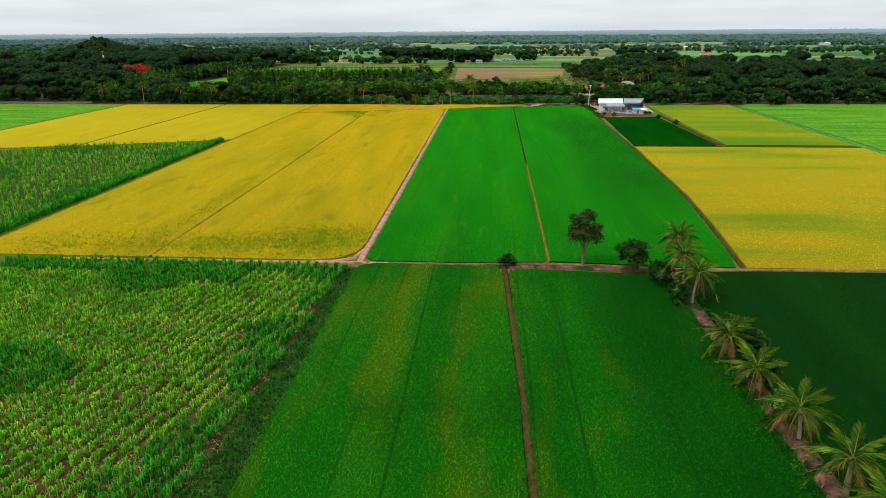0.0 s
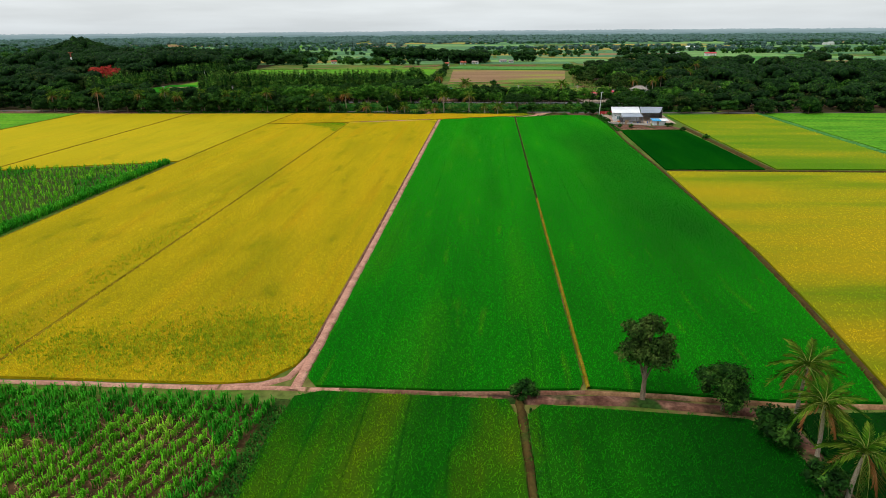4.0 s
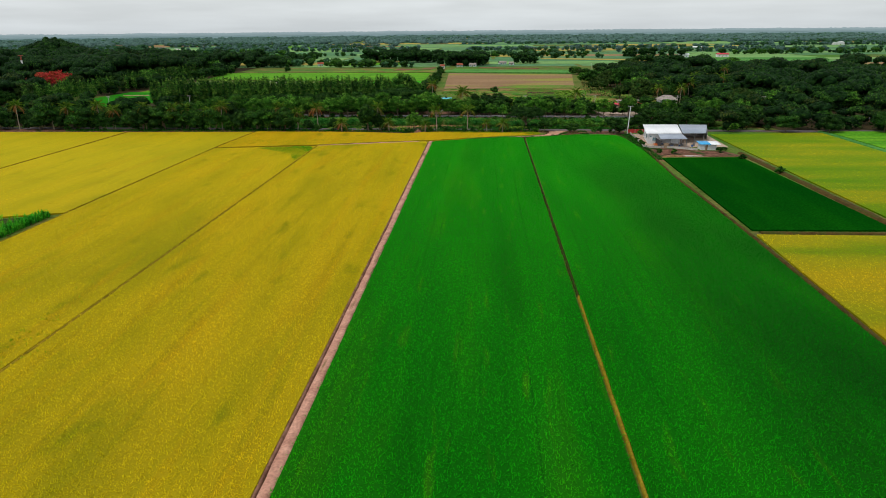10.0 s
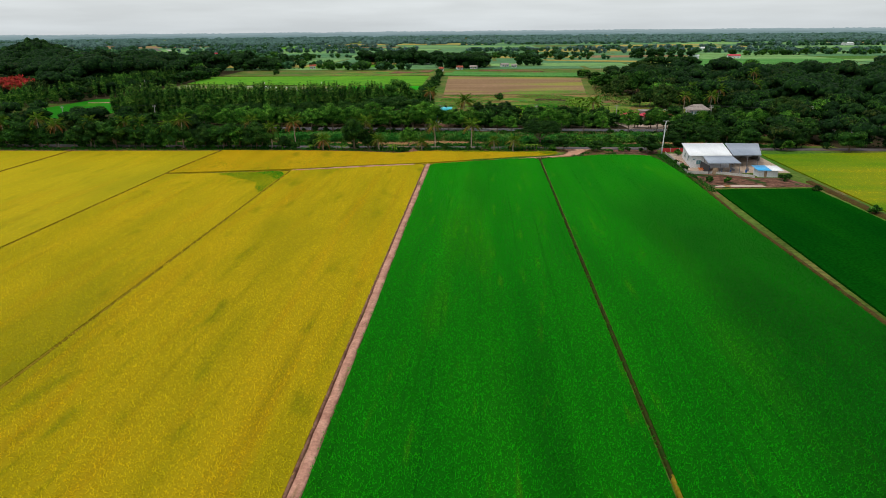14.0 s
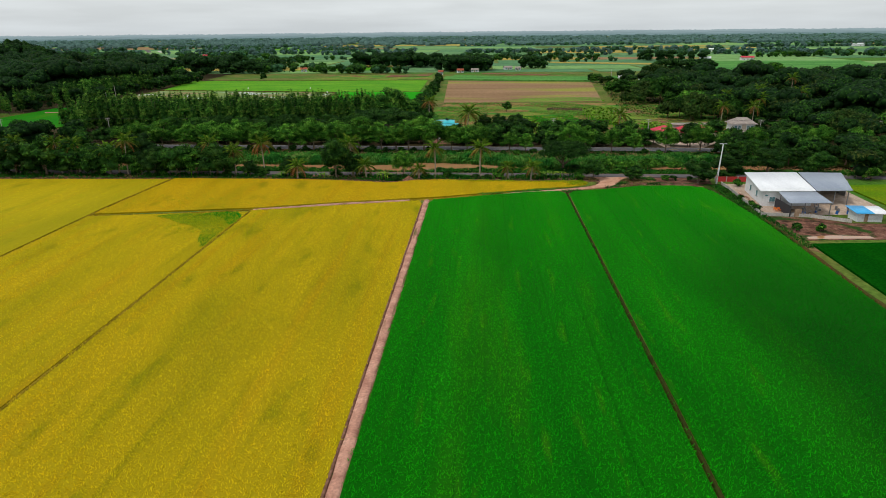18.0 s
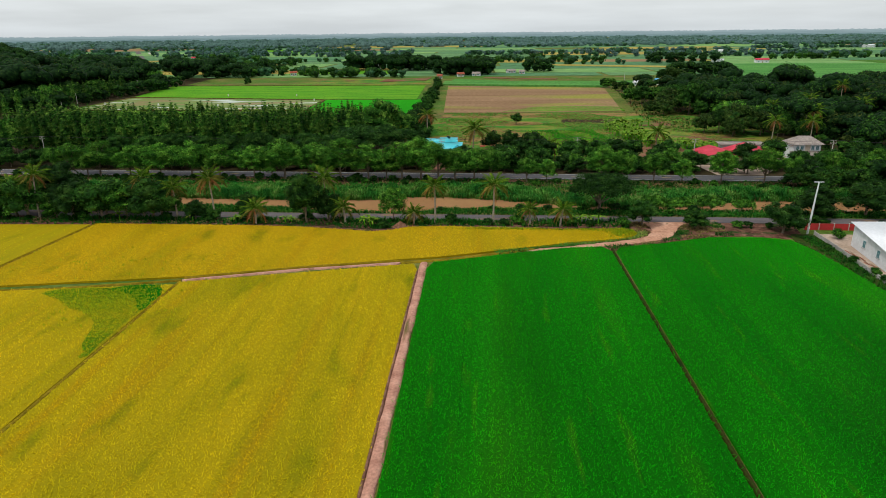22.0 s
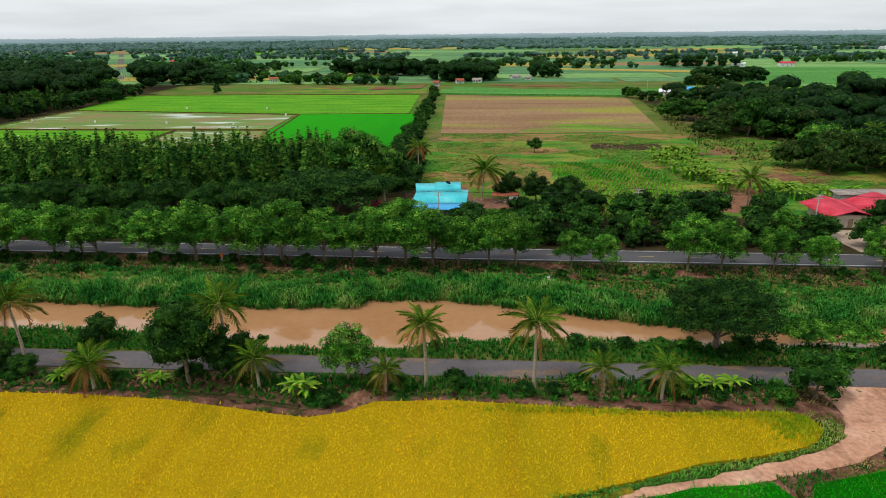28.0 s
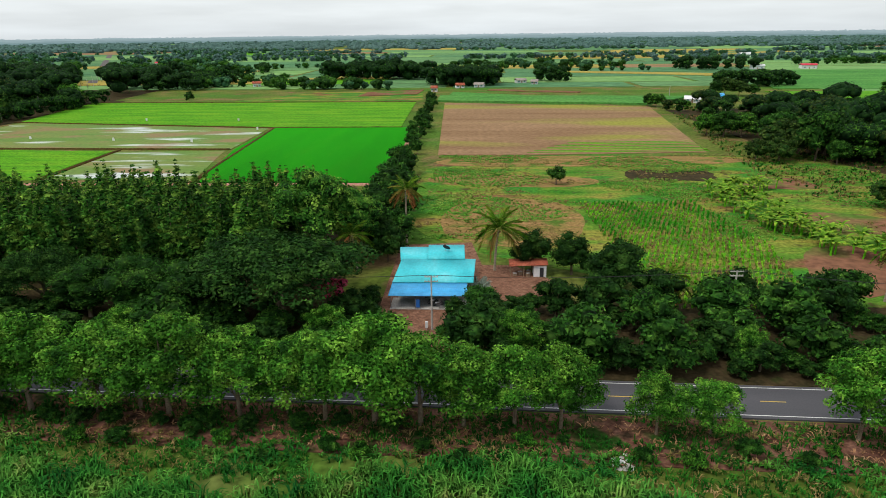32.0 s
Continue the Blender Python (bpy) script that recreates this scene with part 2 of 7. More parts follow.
M_DARKPLOT = surf("dark_crop", [(0.3, (0.001, 0.038, 0.002)), (0.7, (0.003, 0.06, 0.002))], 0.5, LONG, fine=(2.0, 0.3), bump=0.1, gloss=0.0)
M_WEED = surf("meadow_weed", [(0.3, (0.04, 0.19, 0.018)), (0.5, (0.09, 0.27, 0.03)), (0.75, (0.24, 0.28, 0.06))], 0.1, fine=(1.5, 0.25), island=0.4, see_through=0.15)
M_CANE = surf("cane_leaf", [(0.25, (0.05, 0.27, 0.008)), (0.5, (0.12, 0.43, 0.014)), (0.8, (0.34, 0.54, 0.04))], 0.2, fine=(1.5, 0.25), island=0.45, see_through=0.2)
M_CANE_D = surf("cane_leaf_lush", [(0.25, (0.012, 0.16, 0.008)), (0.5, (0.035, 0.28, 0.012)), (0.8, (0.11, 0.39, 0.02))], 0.25, fine=(1.5, 0.25), island=0.45, see_through=0.2)
M_REED = surf("reed_leaf", [(0.3, (0.008, 0.07, 0.012)), (0.47, (0.030, 0.16, 0.020)), (0.62, (0.09, 0.23, 0.035)), (0.80, (0.36, 0.32, 0.12))], 0.22,
              fine=(1.5, 0.25), island=0.5, see_through=0.15)
M_SCRUB = surf("bank_weeds", [(0.3, (0.006, 0.05, 0.006)), (0.55, (0.018, 0.11, 0.009)), (0.7, (0.06, 0.15, 0.018)), (0.85, (0.20, 0.13, 0.05))], 0.35,
               fine=(1.5, 0.25), island=0.5, see_through=0.12)
M_SOIL = surf("field_soil", [(0.3, (0.045, 0.03, 0.012)), (0.6, (0.085, 0.05, 0.022)), (0.8, (0.03, 0.05, 0.01))], 0.4, fine=(3, 0.3), bump=0.3)
# leaf litter, its tone also darkened for the shade under trees
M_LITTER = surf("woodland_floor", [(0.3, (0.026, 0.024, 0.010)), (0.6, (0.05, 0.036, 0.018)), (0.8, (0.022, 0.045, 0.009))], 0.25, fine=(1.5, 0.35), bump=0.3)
M_WEEDY = surf("weedy_ditch", [(0.3, (0.012, 0.045, 0.006)), (0.6, (0.045, 0.06, 0.012)), (0.8, (0.07, 0.05, 0.02))], 0.4, fine=(2.5, 0.4), bump=0.3)
M_LAND = surf("grassy_land", [(0.25, (0.045, 0.075, 0.012)), (0.5, (0.085, 0.12, 0.02)), (0.75, (0.17, 0.14, 0.045))], 0.05,
              patches=[((0.19, 0.11, 0.06), 0.06, (1, 1, 1), 0.56, 0.7), ((0.05, 0.14, 0.015), 0.012, (1, 1, 1), 0.5, 0.65)],
              fine=(0.8, 0.35), bump=0.2, detail=7)
M_BANK = surf("earth_bank", [(0.25, (0.06, 0.026, 0.018)), (0.5, (0.13, 0.062, 0.042)), (0.8, (0.25, 0.135, 0.095))], 0.5,
              patches=[((0.02, 0.05, 0.009), 0.2, (1, 1, 1), 0.52, 0.62), ((0.03, 0.02, 0.012), 0.35, (1, 1, 1), 0.55, 0.68)], fine=(2.5, 0.35), bump=0.4)
M_SAND = surf("sandy_track", [(0.25, (0.28, 0.135, 0.095)), (0.55, (0.43, 0.23, 0.165)), (0.8, (0.54, 0.32, 0.235))], 0.5,
              patches=[((0.11, 0.09, 0.03), 0.6, (1.6, 0.12, 1), 0.6, 0.72)], fine=(3, 0.25), bump=0.2)
M_TURN = surf("sandy_turn_off", [(0.25, (0.32, 0.155, 0.095)), (0.55, (0.45, 0.25, 0.165)), (0.8, (0.55, 0.355, 0.25))], 0.22,
              patches=[((0.20, 0.10, 0.06), 0.3, (1, 1, 1), 0.56, 0.72), ((0.07, 0.09, 0.02), 0.6, (1, 1, 1), 0.66, 0.72)], fine=(2, 0.2), bump=0.2)
M_HEAP = surf("dug_earth", [(0.3, (0.12, 0.055, 0.035)), (0.7, (0.24, 0.13, 0.085))], 0.8, fine=(3, 0.3), bump=0.4)
M_DRYGRASS = surf("dry_verge_grass", [(0.3, (0.07, 0.10, 0.015)), (0.5, (0.19, 0.15, 0.05)), (0.75, (0.32, 0.21, 0.10))], 0.2, fine=(1.5, 0.3), island=0.45, see_through=0.15)
M_RIDGE = surf("bund_earth", [(0.25, (0.03, 0.022, 0.007)), (0.5, (0.07, 0.044, 0.013)), (0.75, (0.035, 0.055, 0.009))], 0.3,
               fine=(2.5, 0.3), bump=0.3)
M_ROAD = surf("asphalt", [(0.3, (0.05, 0.05, 0.056)), (0.7, (0.075, 0.073, 0.08))], 0.15, (0.15, 1, 1), fine=(5, 0.12), rough=0.8, gloss=0.4)
M_LANE = surf("worn_concrete_lane", [(0.3, (0.085, 0.077, 0.080)), (0.7, (0.125, 0.112, 0.115))], 0.2, (0.3, 1, 1),
              patches=[((0.20, 0.13, 0.08), 0.15, (1, 2, 1), 0.55, 0.7)], fine=(4, 0.15))
M_MARK = paint("road_paint_white", (0.62, 0.62, 0.60))
M_MARK_Y = paint("road_paint_yellow", (0.60, 0.42, 0.08))
M_PLOUGH = surf("ploughed_soil", [(0.3, (0.17, 0.10, 0.05)), (0.6, (0.25, 0.155, 0.085)), (0.8, (0.22, 0.18, 0.055))], 0.02, (0.4, 3, 1),
                patches=[((0.22, 0.22, 0.04), 0.012, (0.5, 2, 1), 0.55, 0.66)], fine=(0.5, 0.2), bump=0.3)
M_RED_SOIL = surf("red_soil", [(0.3, (0.13, 0.06, 0.035)), (0.7, (0.24, 0.12, 0.07))], 0.05, patches=[((0.07, 0.13, 0.02), 0.05, (1, 1, 1), 0.5, 0.62)], fine=(0.6, 0.25), bump=0.3)
# pale streaks put the sky's reflection into the mud's colour
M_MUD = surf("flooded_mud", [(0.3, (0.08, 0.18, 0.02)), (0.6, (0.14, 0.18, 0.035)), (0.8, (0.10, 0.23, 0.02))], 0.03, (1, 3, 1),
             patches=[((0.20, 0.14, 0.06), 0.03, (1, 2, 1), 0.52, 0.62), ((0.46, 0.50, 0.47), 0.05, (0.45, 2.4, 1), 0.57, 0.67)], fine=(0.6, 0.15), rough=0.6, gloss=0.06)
M_FARGOLD = surf("far_ripe_rice", [(0.3, (0.24, 0.20, 0.05)), (0.7, (0.36, 0.28, 0.06))], 0.02, (0.5, 2, 1), fine=(0.2, 0.2))
# far crop green: distance haze mixed in as paler, bluer colour
M_FARGREEN = surf("far_crop_hazed", [(0.3, (0.07, 0.165, 0.065)), (0.7, (0.12, 0.23, 0.09))], 0.01, (0.5, 2, 1), fine=(0.1, 0.25))
M_MEADOW = surf("fallow_meadow", [(0.34, (0.03, 0.13, 0.010)), (0.48, (0.09, 0.18, 0.02)), (0.60, (0.20, 0.19, 0.035)), (0.74, (0.18, 0.09, 0.04))], 0.07, (0.6, 1.5, 1),
               patches=[((0.04, 0.16, 0.018), 0.05, (1, 1.5, 1), 0.53, 0.62), ((0.16, 0.07, 0.04), 0.045, (0.7, 2, 1), 0.58, 0.68), ((0.06, 0.05, 0.02), 0.3, (1, 1, 1), 0.6, 0.7)], fine=(1.2, 0.4), bump=0.3, detail=8)
M_MOWN = surf("mown_plot", [(0.3, (0.10, 0.12, 0.02)), (0.5, (0.22, 0.14, 0.05)), (0.75, (0.30, 0.17, 0.08))], 0.25, (0.3, 2.5, 1), patches=[((0.06, 0.12, 0.015), 0.15, (1, 1, 1), 0.54, 0.64)], fine=(1.5, 0.35), bump=0.3)
M_CANEFAR = surf("cane_canopy", [(0.3, (0.04, 0.16, 0.03)), (0.7, (0.09, 0.24, 0.05))], 0.03, (0.3, 1, 1), fine=(0.5, 0.3), bump=0.5)
M_WATER = surf("muddy_water", [(0.3, (0.32, 0.16, 0.07)), (0.7, (0.38, 0.205, 0.10))], 0.03, fine=(0.8, 0.05), rough=0.03, gloss=0.6, bump=0.02)

M_BARK = surf("bark", [(0.3, (0.10, 0.075, 0.05)), (0.7, (0.22, 0.17, 0.12))], 3.0, (1, 1, 0.3), fine=(12, 0.3), bump=0.1)
M_PALMBARK = surf("palm_bark", [(0.3, (0.20, 0.16, 0.12)), (0.7, (0.34, 0.29, 0.22))], 2.0, (0.4, 0.4, 3), fine=(9, 0.3), bump=0.1)


def leaf(name, a, b, c, island=0.4, per_object=0.22):
    a, b, c = [tuple(0.85 * v for v in k) for k in (a, b, c)]
    return surf(name, [(0.32, a), (0.5, b), (0.68, c)], 0.55, fine=(1.6, 0.25), island=island, per_object=per_object, see_through=0.12, rough=0.75, gloss=0.06)


M_LEAF_ROAD = leaf("leaf_roadside", (0.008, 0.046, 0.004), (0.044, 0.165, 0.013), (0.17, 0.36, 0.038), 0.6)
M_LEAF_MID = leaf("leaf_mid_green", (0.006, 0.032, 0.004), (0.022, 0.085, 0.009), (0.075, 0.18, 0.022), 0.5)
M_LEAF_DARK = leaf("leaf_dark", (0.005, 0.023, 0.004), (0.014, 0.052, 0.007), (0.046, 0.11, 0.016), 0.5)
M_LEAF_EUC = leaf("leaf_eucalyptus", (0.008, 0.048, 0.006), (0.036, 0.13, 0.013), (0.17, 0.30, 0.038), 0.35, 0.4)
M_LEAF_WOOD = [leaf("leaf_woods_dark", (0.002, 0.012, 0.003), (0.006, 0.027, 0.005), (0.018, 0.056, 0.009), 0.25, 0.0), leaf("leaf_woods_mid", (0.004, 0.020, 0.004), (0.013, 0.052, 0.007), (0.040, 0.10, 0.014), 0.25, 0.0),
               leaf("leaf_woods_bright", (0.007, 0.038, 0.005), (0.026, 0.095, 0.009), (0.07, 0.16, 0.020), 0.25, 0.0), leaf("leaf_woods_olive", (0.009, 0.024, 0.004), (0.032, 0.058, 0.009), (0.08, 0.10, 0.02), 0.25, 0.0)]
# far leaves carry the distance haze as a paler, bluer green
M_LEAF_FAR = leaf("leaf_far_belt_hazed", (0.018, 0.065, 0.030), (0.036, 0.11, 0.046), (0.07, 0.16, 0.055), 0.4, 0.0)
M_LEAF_DEEP = leaf("leaf_far_haze_blue", (0.06, 0.12, 0.11), (0.085, 0.16, 0.14), (0.11, 0.20, 0.16), 0.2, 0.0)
M_LEAF_OLIVE = leaf("leaf_dark_olive", (0.012, 0.03, 0.005), (0.03, 0.066, 0.010), (0.085, 0.135, 0.026), 0.5)
M_LEAF_SILVER = leaf("leaf_silver_palm", (0.12, 0.16, 0.13), (0.18, 0.23, 0.18), (0.26, 0.30, 0.25))
M_FROND = leaf("palm_frond_green", (0.014, 0.07, 0.004), (0.06, 0.16, 0.008), (0.22, 0.29, 0.028), 0.5, 0.4)
M_FROND_Y = leaf("palm_frond_yellow", (0.06, 0.10, 0.012), (0.16, 0.17, 0.025), (0.34, 0.26, 0.06), 0.3, 0.3)
M_FROND_D = leaf("palm_frond_dead", (0.22, 0.08, 0.025), (0.38, 0.16, 0.05), (0.45, 0.28, 0.12), 0.3, 0.3)
M_RACHIS = paint("frond_midrib", (0.26, 0.30, 0.05))
M_BANANA = leaf("banana_leaf", (0.035, 0.13, 0.008), (0.13, 0.26, 0.016), (0.42, 0.40, 0.045), 0.4, 0.35)
M_FLOWER = leaf("pink_blossom", (0.35, 0.03, 0.08), (0.45, 0.05, 0.12), (0.5, 0.12, 0.15))
M_FLAME = leaf("red_blossom", (0.30, 0.02, 0.02), (0.40, 0.04, 0.03), (0.12, 0.08, 0.02))

M_WALL = paint("white_wall", (0.66, 0.67, 0.68))
M_CREAM = paint("cream_wall", (0.55, 0.47, 0.36))
M_CONCRETE = surf("concrete", [(0.3, (0.30, 0.28, 0.26)), (0.7, (0.44, 0.42, 0.39))], 0.5, fine=(4, 0.2), bump=0.05)
M_YARD = surf("yard_ground", [(0.3, (0.30, 0.22, 0.16)), (0.6, (0.42, 0.33, 0.26)), (0.8, (0.26, 0.19, 0.12))], 0.25, fine=(2, 0.25), bump=0.2)
M_ROOF_WHITE = surf("white_sheet_roof", [(0.3, (0.62, 0.64, 0.66)), (0.7, (0.74, 0.76, 0.77))], 0.3, (1, 0.2, 1), fine=(2, 0.08), rough=0.45, gloss=0.4)
M_ROOF_GREY = surf("grey_blue_sheet_roof", [(0.3, (0.20, 0.24, 0.30)), (0.7, (0.28, 0.32, 0.38))], 0.3, (1, 0.2, 1), fine=(2, 0.1), rough=0.45, gloss=0.4)
M_ROOF_TURQ = surf("turquoise_sheet_roof", [(0.3, (0.02, 0.36, 0.42)), (0.55, (0.05, 0.50, 0.56)), (0.85, (0.22, 0.62, 0.66))], 0.25, (1, 0.4, 1), fine=(2, 0.1), rough=0.5, gloss=0.3)
M_ROOF_BLUE = surf("blue_sheet_roof", [(0.3, (0.02, 0.26, 0.55)), (0.7, (0.05, 0.36, 0.66))], 0.4, fine=(2, 0.1), rough=0.45, gloss=0.4)
M_ROOF_RED = surf("red_sheet_roof", [(0.3, (0.42, 0.03, 0.05)), (0.7, (0.55, 0.06, 0.09))], 0.4, fine=(2, 0.15), rough=0.5)
M_ROOF_RUST = surf("rusty_sheet_roof", [(0.3, (0.20, 0.05, 0.03)), (0.6, (0.34, 0.10, 0.06)), (0.85, (0.45, 0.30, 0.24))], 0.8, fine=(3, 0.3), rough=0.7)
M_ROOF_TILE = surf("weathered_tile_roof", [(0.3, (0.20, 0.17, 0.15)), (0.7, (0.32, 0.28, 0.25))], 0.6, fine=(3, 0.25))
M_RED = paint("red_fence_panel", (0.42, 0.03, 0.03))
M_DARK = paint("dark_parts_and_shadow", (0.03, 0.03, 0.035))
M_GLASS = paint("window_glass", (0.10, 0.22, 0.24), rough=0.1, gloss=0.6)
M_STEEL = paint("grey_steel", (0.25, 0.25, 0.26), rough=0.45, metal=0.6)
M_BLUE = paint("blue_cloth", (0.02, 0.12, 0.42))
M_ORANGE = paint("orange_plastic", (0.65, 0.18, 0.04))
M_WOOD = surf("old_wood", [(0.3, (0.20, 0.13, 0.08)), (0.7, (0.33, 0.24, 0.16))], 1.5, (1, 1, 0.3), fine=(6, 0.25))
M_CABLE = paint("black_cable", (0.02, 0.02, 0.02))


# ---- mesh helpers ----
rng = np.random.default_rng(7)


def mesh_of(name, verts, faces, mat, smooth=False):
    """A mesh from numpy verts (n, 3) and faces (m, k), all of one size."""
    me = bpy.data.meshes.new(name)
    verts, faces = np.asarray(verts, np.float32), np.asarray(faces, np.int32)
    m, k = faces.shape
    me.vertices.add(len(verts))
    me.vertices.foreach_set("co", verts.ravel())
    me.loops.add(m * k)
    me.loops.foreach_set("vertex_index", faces.ravel())
    me.polygons.add(m)
    me.polygons.foreach_set("loop_start", np.arange(0, m * k, k, dtype=np.int32))
    if smooth:
        me.polygons.foreach_set("use_smooth", np.ones(m, bool))
    me.update(calc_edges=True)
    me.materials.append(mat)
    return me


def joined(pieces):
    """One (verts, faces) out of many, all with faces of one size."""
    vs, fs, at = [], [], 0
    for v, f in pieces:
        vs.append(v)
        fs.append(np.asarray(f) + at)
        at += len(v)
    return np.concatenate(vs), np.concatenate(fs)


def under(ob, parent):
    ob.parent = parent
    return ob


def part(name, bm, material, parent=None, label=""):
    """Links a bmesh as one mesh object under a thing or a part."""
    me = bpy.data.meshes.new(name)
    bm.to_mesh(me)
    bm.free()
    me.materials.append(material)
    ob = new(name, me)
    if parent:
        ob.parent = parent
    return tagged(ob, label)


def box(x0, y0, z0, x1, y1, z1, bevel=0.0):
    bm = bmesh.new()
    bmesh.ops.create_cube(bm, size=1, matrix=Matrix.LocRotScale(((x0 + x1) / 2, (y0 + y1) / 2, (z0 + z1) / 2), None,
                                                                 (abs(x1 - x0), abs(y1 - y0), abs(z1 - z0))))
    if bevel:
        bmesh.ops.bevel(bm, geom=bm.edges[:], offset=bevel, segments=1, affect="EDGES")
    return bm


def tube(points, radii, sides=7):
    """A tapered tube along points, as verts and quads."""
    pts, radii = np.asarray(points, float), np.asarray(radii, float)
    way = np.gradient(pts, axis=0)
    way /= np.linalg.norm(way, axis=1, keepdims=True) + 1e-9
    side = np.cross(way, np.where(np.abs(way[:, 2:3]) > 0.9, [[1.0, 0, 0]], [[0, 0, 1.0]]))
    side /= np.linalg.norm(side, axis=1, keepdims=True) + 1e-9
    up = np.cross(side, way)
    a = np.linspace(0, 2 * np.pi, sides, endpoint=False)
    v = pts[:, None] + radii[:, None, None] * (np.cos(a)[None, :, None] * side[:, None] + np.sin(a)[None, :, None] * up[:, None])
    f = []
    for i in range(len(pts) - 1):
        for j in range(sides):
            k = (j + 1) % sides
            f.append((i * sides + j, i * sides + k, (i + 1) * sides + k, (i + 1) * sides + j))
    return v.reshape(-1, 3), np.array(f)


def blades(base, height, lean, width, count, seed, z=0.0):
    """Tufts of single-triangle blades at base (n, 2)."""
    g = np.random.default_rng(seed)
    b = np.repeat(np.asarray(base), count, 0)
    n = len(b)
    a = g.uniform(0, 2 * np.pi, n)
    h = height * g.uniform(0.65, 1.2, n)
    out = np.stack([np.cos(a), np.sin(a)], 1)
    across = np.stack([-out[:, 1], out[:, 0]], 1) * (width * g.uniform(0.6, 1.3, n))[:, None] / 2
    root = b + g.normal(0, 0.2, (n, 2))
    tip = root + out * (lean * g.uniform(0.2, 1.1, n))[:, None]
    zz = np.full(n, z)
    v = np.stack([np.c_[root - across, zz], np.c_[root + across, zz], np.c_[tip, zz + h]], 1).reshape(-1, 3)
    return v, np.arange(3 * n).reshape(-1, 3)


def arching(base, height, reach, width, count, seed, z=0.0):
    """Clumps of long bent leaves (two segments each, as quads) at base (n, 2)."""
    g = np.random.default_rng(seed)
    b = np.repeat(np.asarray(base), count, 0)
    size = np.repeat(g.uniform(0.7, 1.2, len(base)), count)
    n = len(b)
    a = g.uniform(0, 2 * np.pi, n)
    out = np.stack([np.cos(a), np.sin(a)], 1)
    h, r = height * size * g.uniform(0.7, 1.15, n), reach * size * g.uniform(0.3, 1.1, n)
    across = np.stack([-out[:, 1], out[:, 0]], 1) * width / 2
    root = b + g.normal(0, 0.12, (n, 2))
    m = root + out * (0.45 * r)[:, None]
    t = root + out * r[:, None]
    zz = np.repeat(z, count) if np.ndim(z) else np.full(n, z)
    drop = h * g.uniform(0.55, 1.0, n)
    v = np.stack([np.c_[root - 0.4 * across, zz], np.c_[root + 0.4 * across, zz], np.c_[m + across, zz + h * 0.85], np.c_[m - across, zz + h * 0.85],
                  np.c_[t + 0.15 * across, zz + drop], np.c_[t - 0.15 * across, zz + drop]], 1).reshape(-1, 3)
    k = np.arange(n)[:, None] * 6
    f = np.concatenate([k + [0, 1, 2, 3], k + [3, 2, 4, 5]], 0)
    return v, f


def jittered(x0, y0, x1, y1, step, seed, step_y=None):
    g = np.random.default_rng(seed)
    sy = step_y or step
    xs, ys = np.meshgrid(np.arange(x0, x1, step), np.arange(y0, y1, sy))
    p = np.stack([xs.ravel(), ys.ravel()], 1)
    return p + g.uniform(-0.45, 0.45, p.shape) * (step, sy)


def setting(name, me, label, category):
    return tagged(new(name, me), label, category, kind="structure")


# ---- the ground: one sheet to the horizon, with the canal's bed let into it ----
def canal_near(x):
    return float(np.interp(x, [-300, -110, -68, -51, -38, -21, -6, 3, 20, 50, 90, 300], [292, 292.5, 291.5, 292.2, 289, 285.8, 285.6, 289, 290, 288.6, 288, 284])) + 0.5 * math.sin(x * 0.6)


def canal_far(x):
    return float(np.interp(x, [-300, -78, -57, -26, -13, -12, 1, 14, 27, 37, 53, 70, 80, 100, 300], [308, 304.6, 302.6, 302.2, 302.6, 305.8, 306, 303.3, 299.5, 296.6, 295.4, 297, 302.6, 302.6, 297])) + 0.3 * math.sin(x * 0.9)


def ground_z(x, y):
    if abs(x) > 900:
        return 0.0
    a, b = canal_near(x), canal_far(x)
    if y <= a - 1.6 or y >= b + 6:
        return 0.0
    if y < a + 1.0:
        return -2.2 * (y - a + 1.6) / 2.6
    if y < b - 1.0:
        return -2.2
    if y < b + 0.8:
        return -2.2 + 1.4 * (y - b + 1.0) / 1.8
    return -0.8 * (b + 6 - y) / 5.2


gx = np.concatenate([[-4750, -2500, -1500, -900], np.arange(-300, 301, 4.0), [900, 1500, 2500, 4750]])
gy = np.concatenate([[-4700, -1500, -400, -120, 0, 100, 200, 260, 276], np.arange(281.5, 313, 1.0), [318, 330, 400, 600, 1000, 2000, 3200, 4750]])
gv = np.array([(x, y, ground_z(x, y)) for y in gy for x in gx])
nx = len(gx)
gf = np.array([(j * nx + i, j * nx + i + 1, (j + 1) * nx + i + 1, (j + 1) * nx + i) for j in range(len(gy) - 1) for i in range(nx - 1)])
setting("ground", mesh_of("ground", gv, gf, M_LAND, True), "flat green and brown farmland reaching to the horizon", "ground")

wx = np.arange(-300, 301, 4.0)
wv = np.array([(x, y, -1.5) for x in wx for y in (canal_near(x) - 0.6, canal_far(x) + 0.6)])
wf = np.array([(2 * i, 2 * i + 2, 2 * i + 3, 2 * i + 1) for i in range(len(wx) - 1)])
setting("water", mesh_of("water", wv, wf, M_WATER), "still muddy brown water in the canal", "water")


def ragged(corners, times, amount, seed):
    """Rounds a polygon's corners and makes its outline uneven."""
    g = np.random.default_rng(seed)
    c = np.asarray(corners, float)
    for _ in range(times):
        n = np.roll(c, -1, 0)
        c = np.stack([0.75 * c + 0.25 * n, 0.25 * c + 0.75 * n], 1).reshape(-1, 2)
    return [tuple(p) for p in c + g.normal(0, amount, c.shape)]


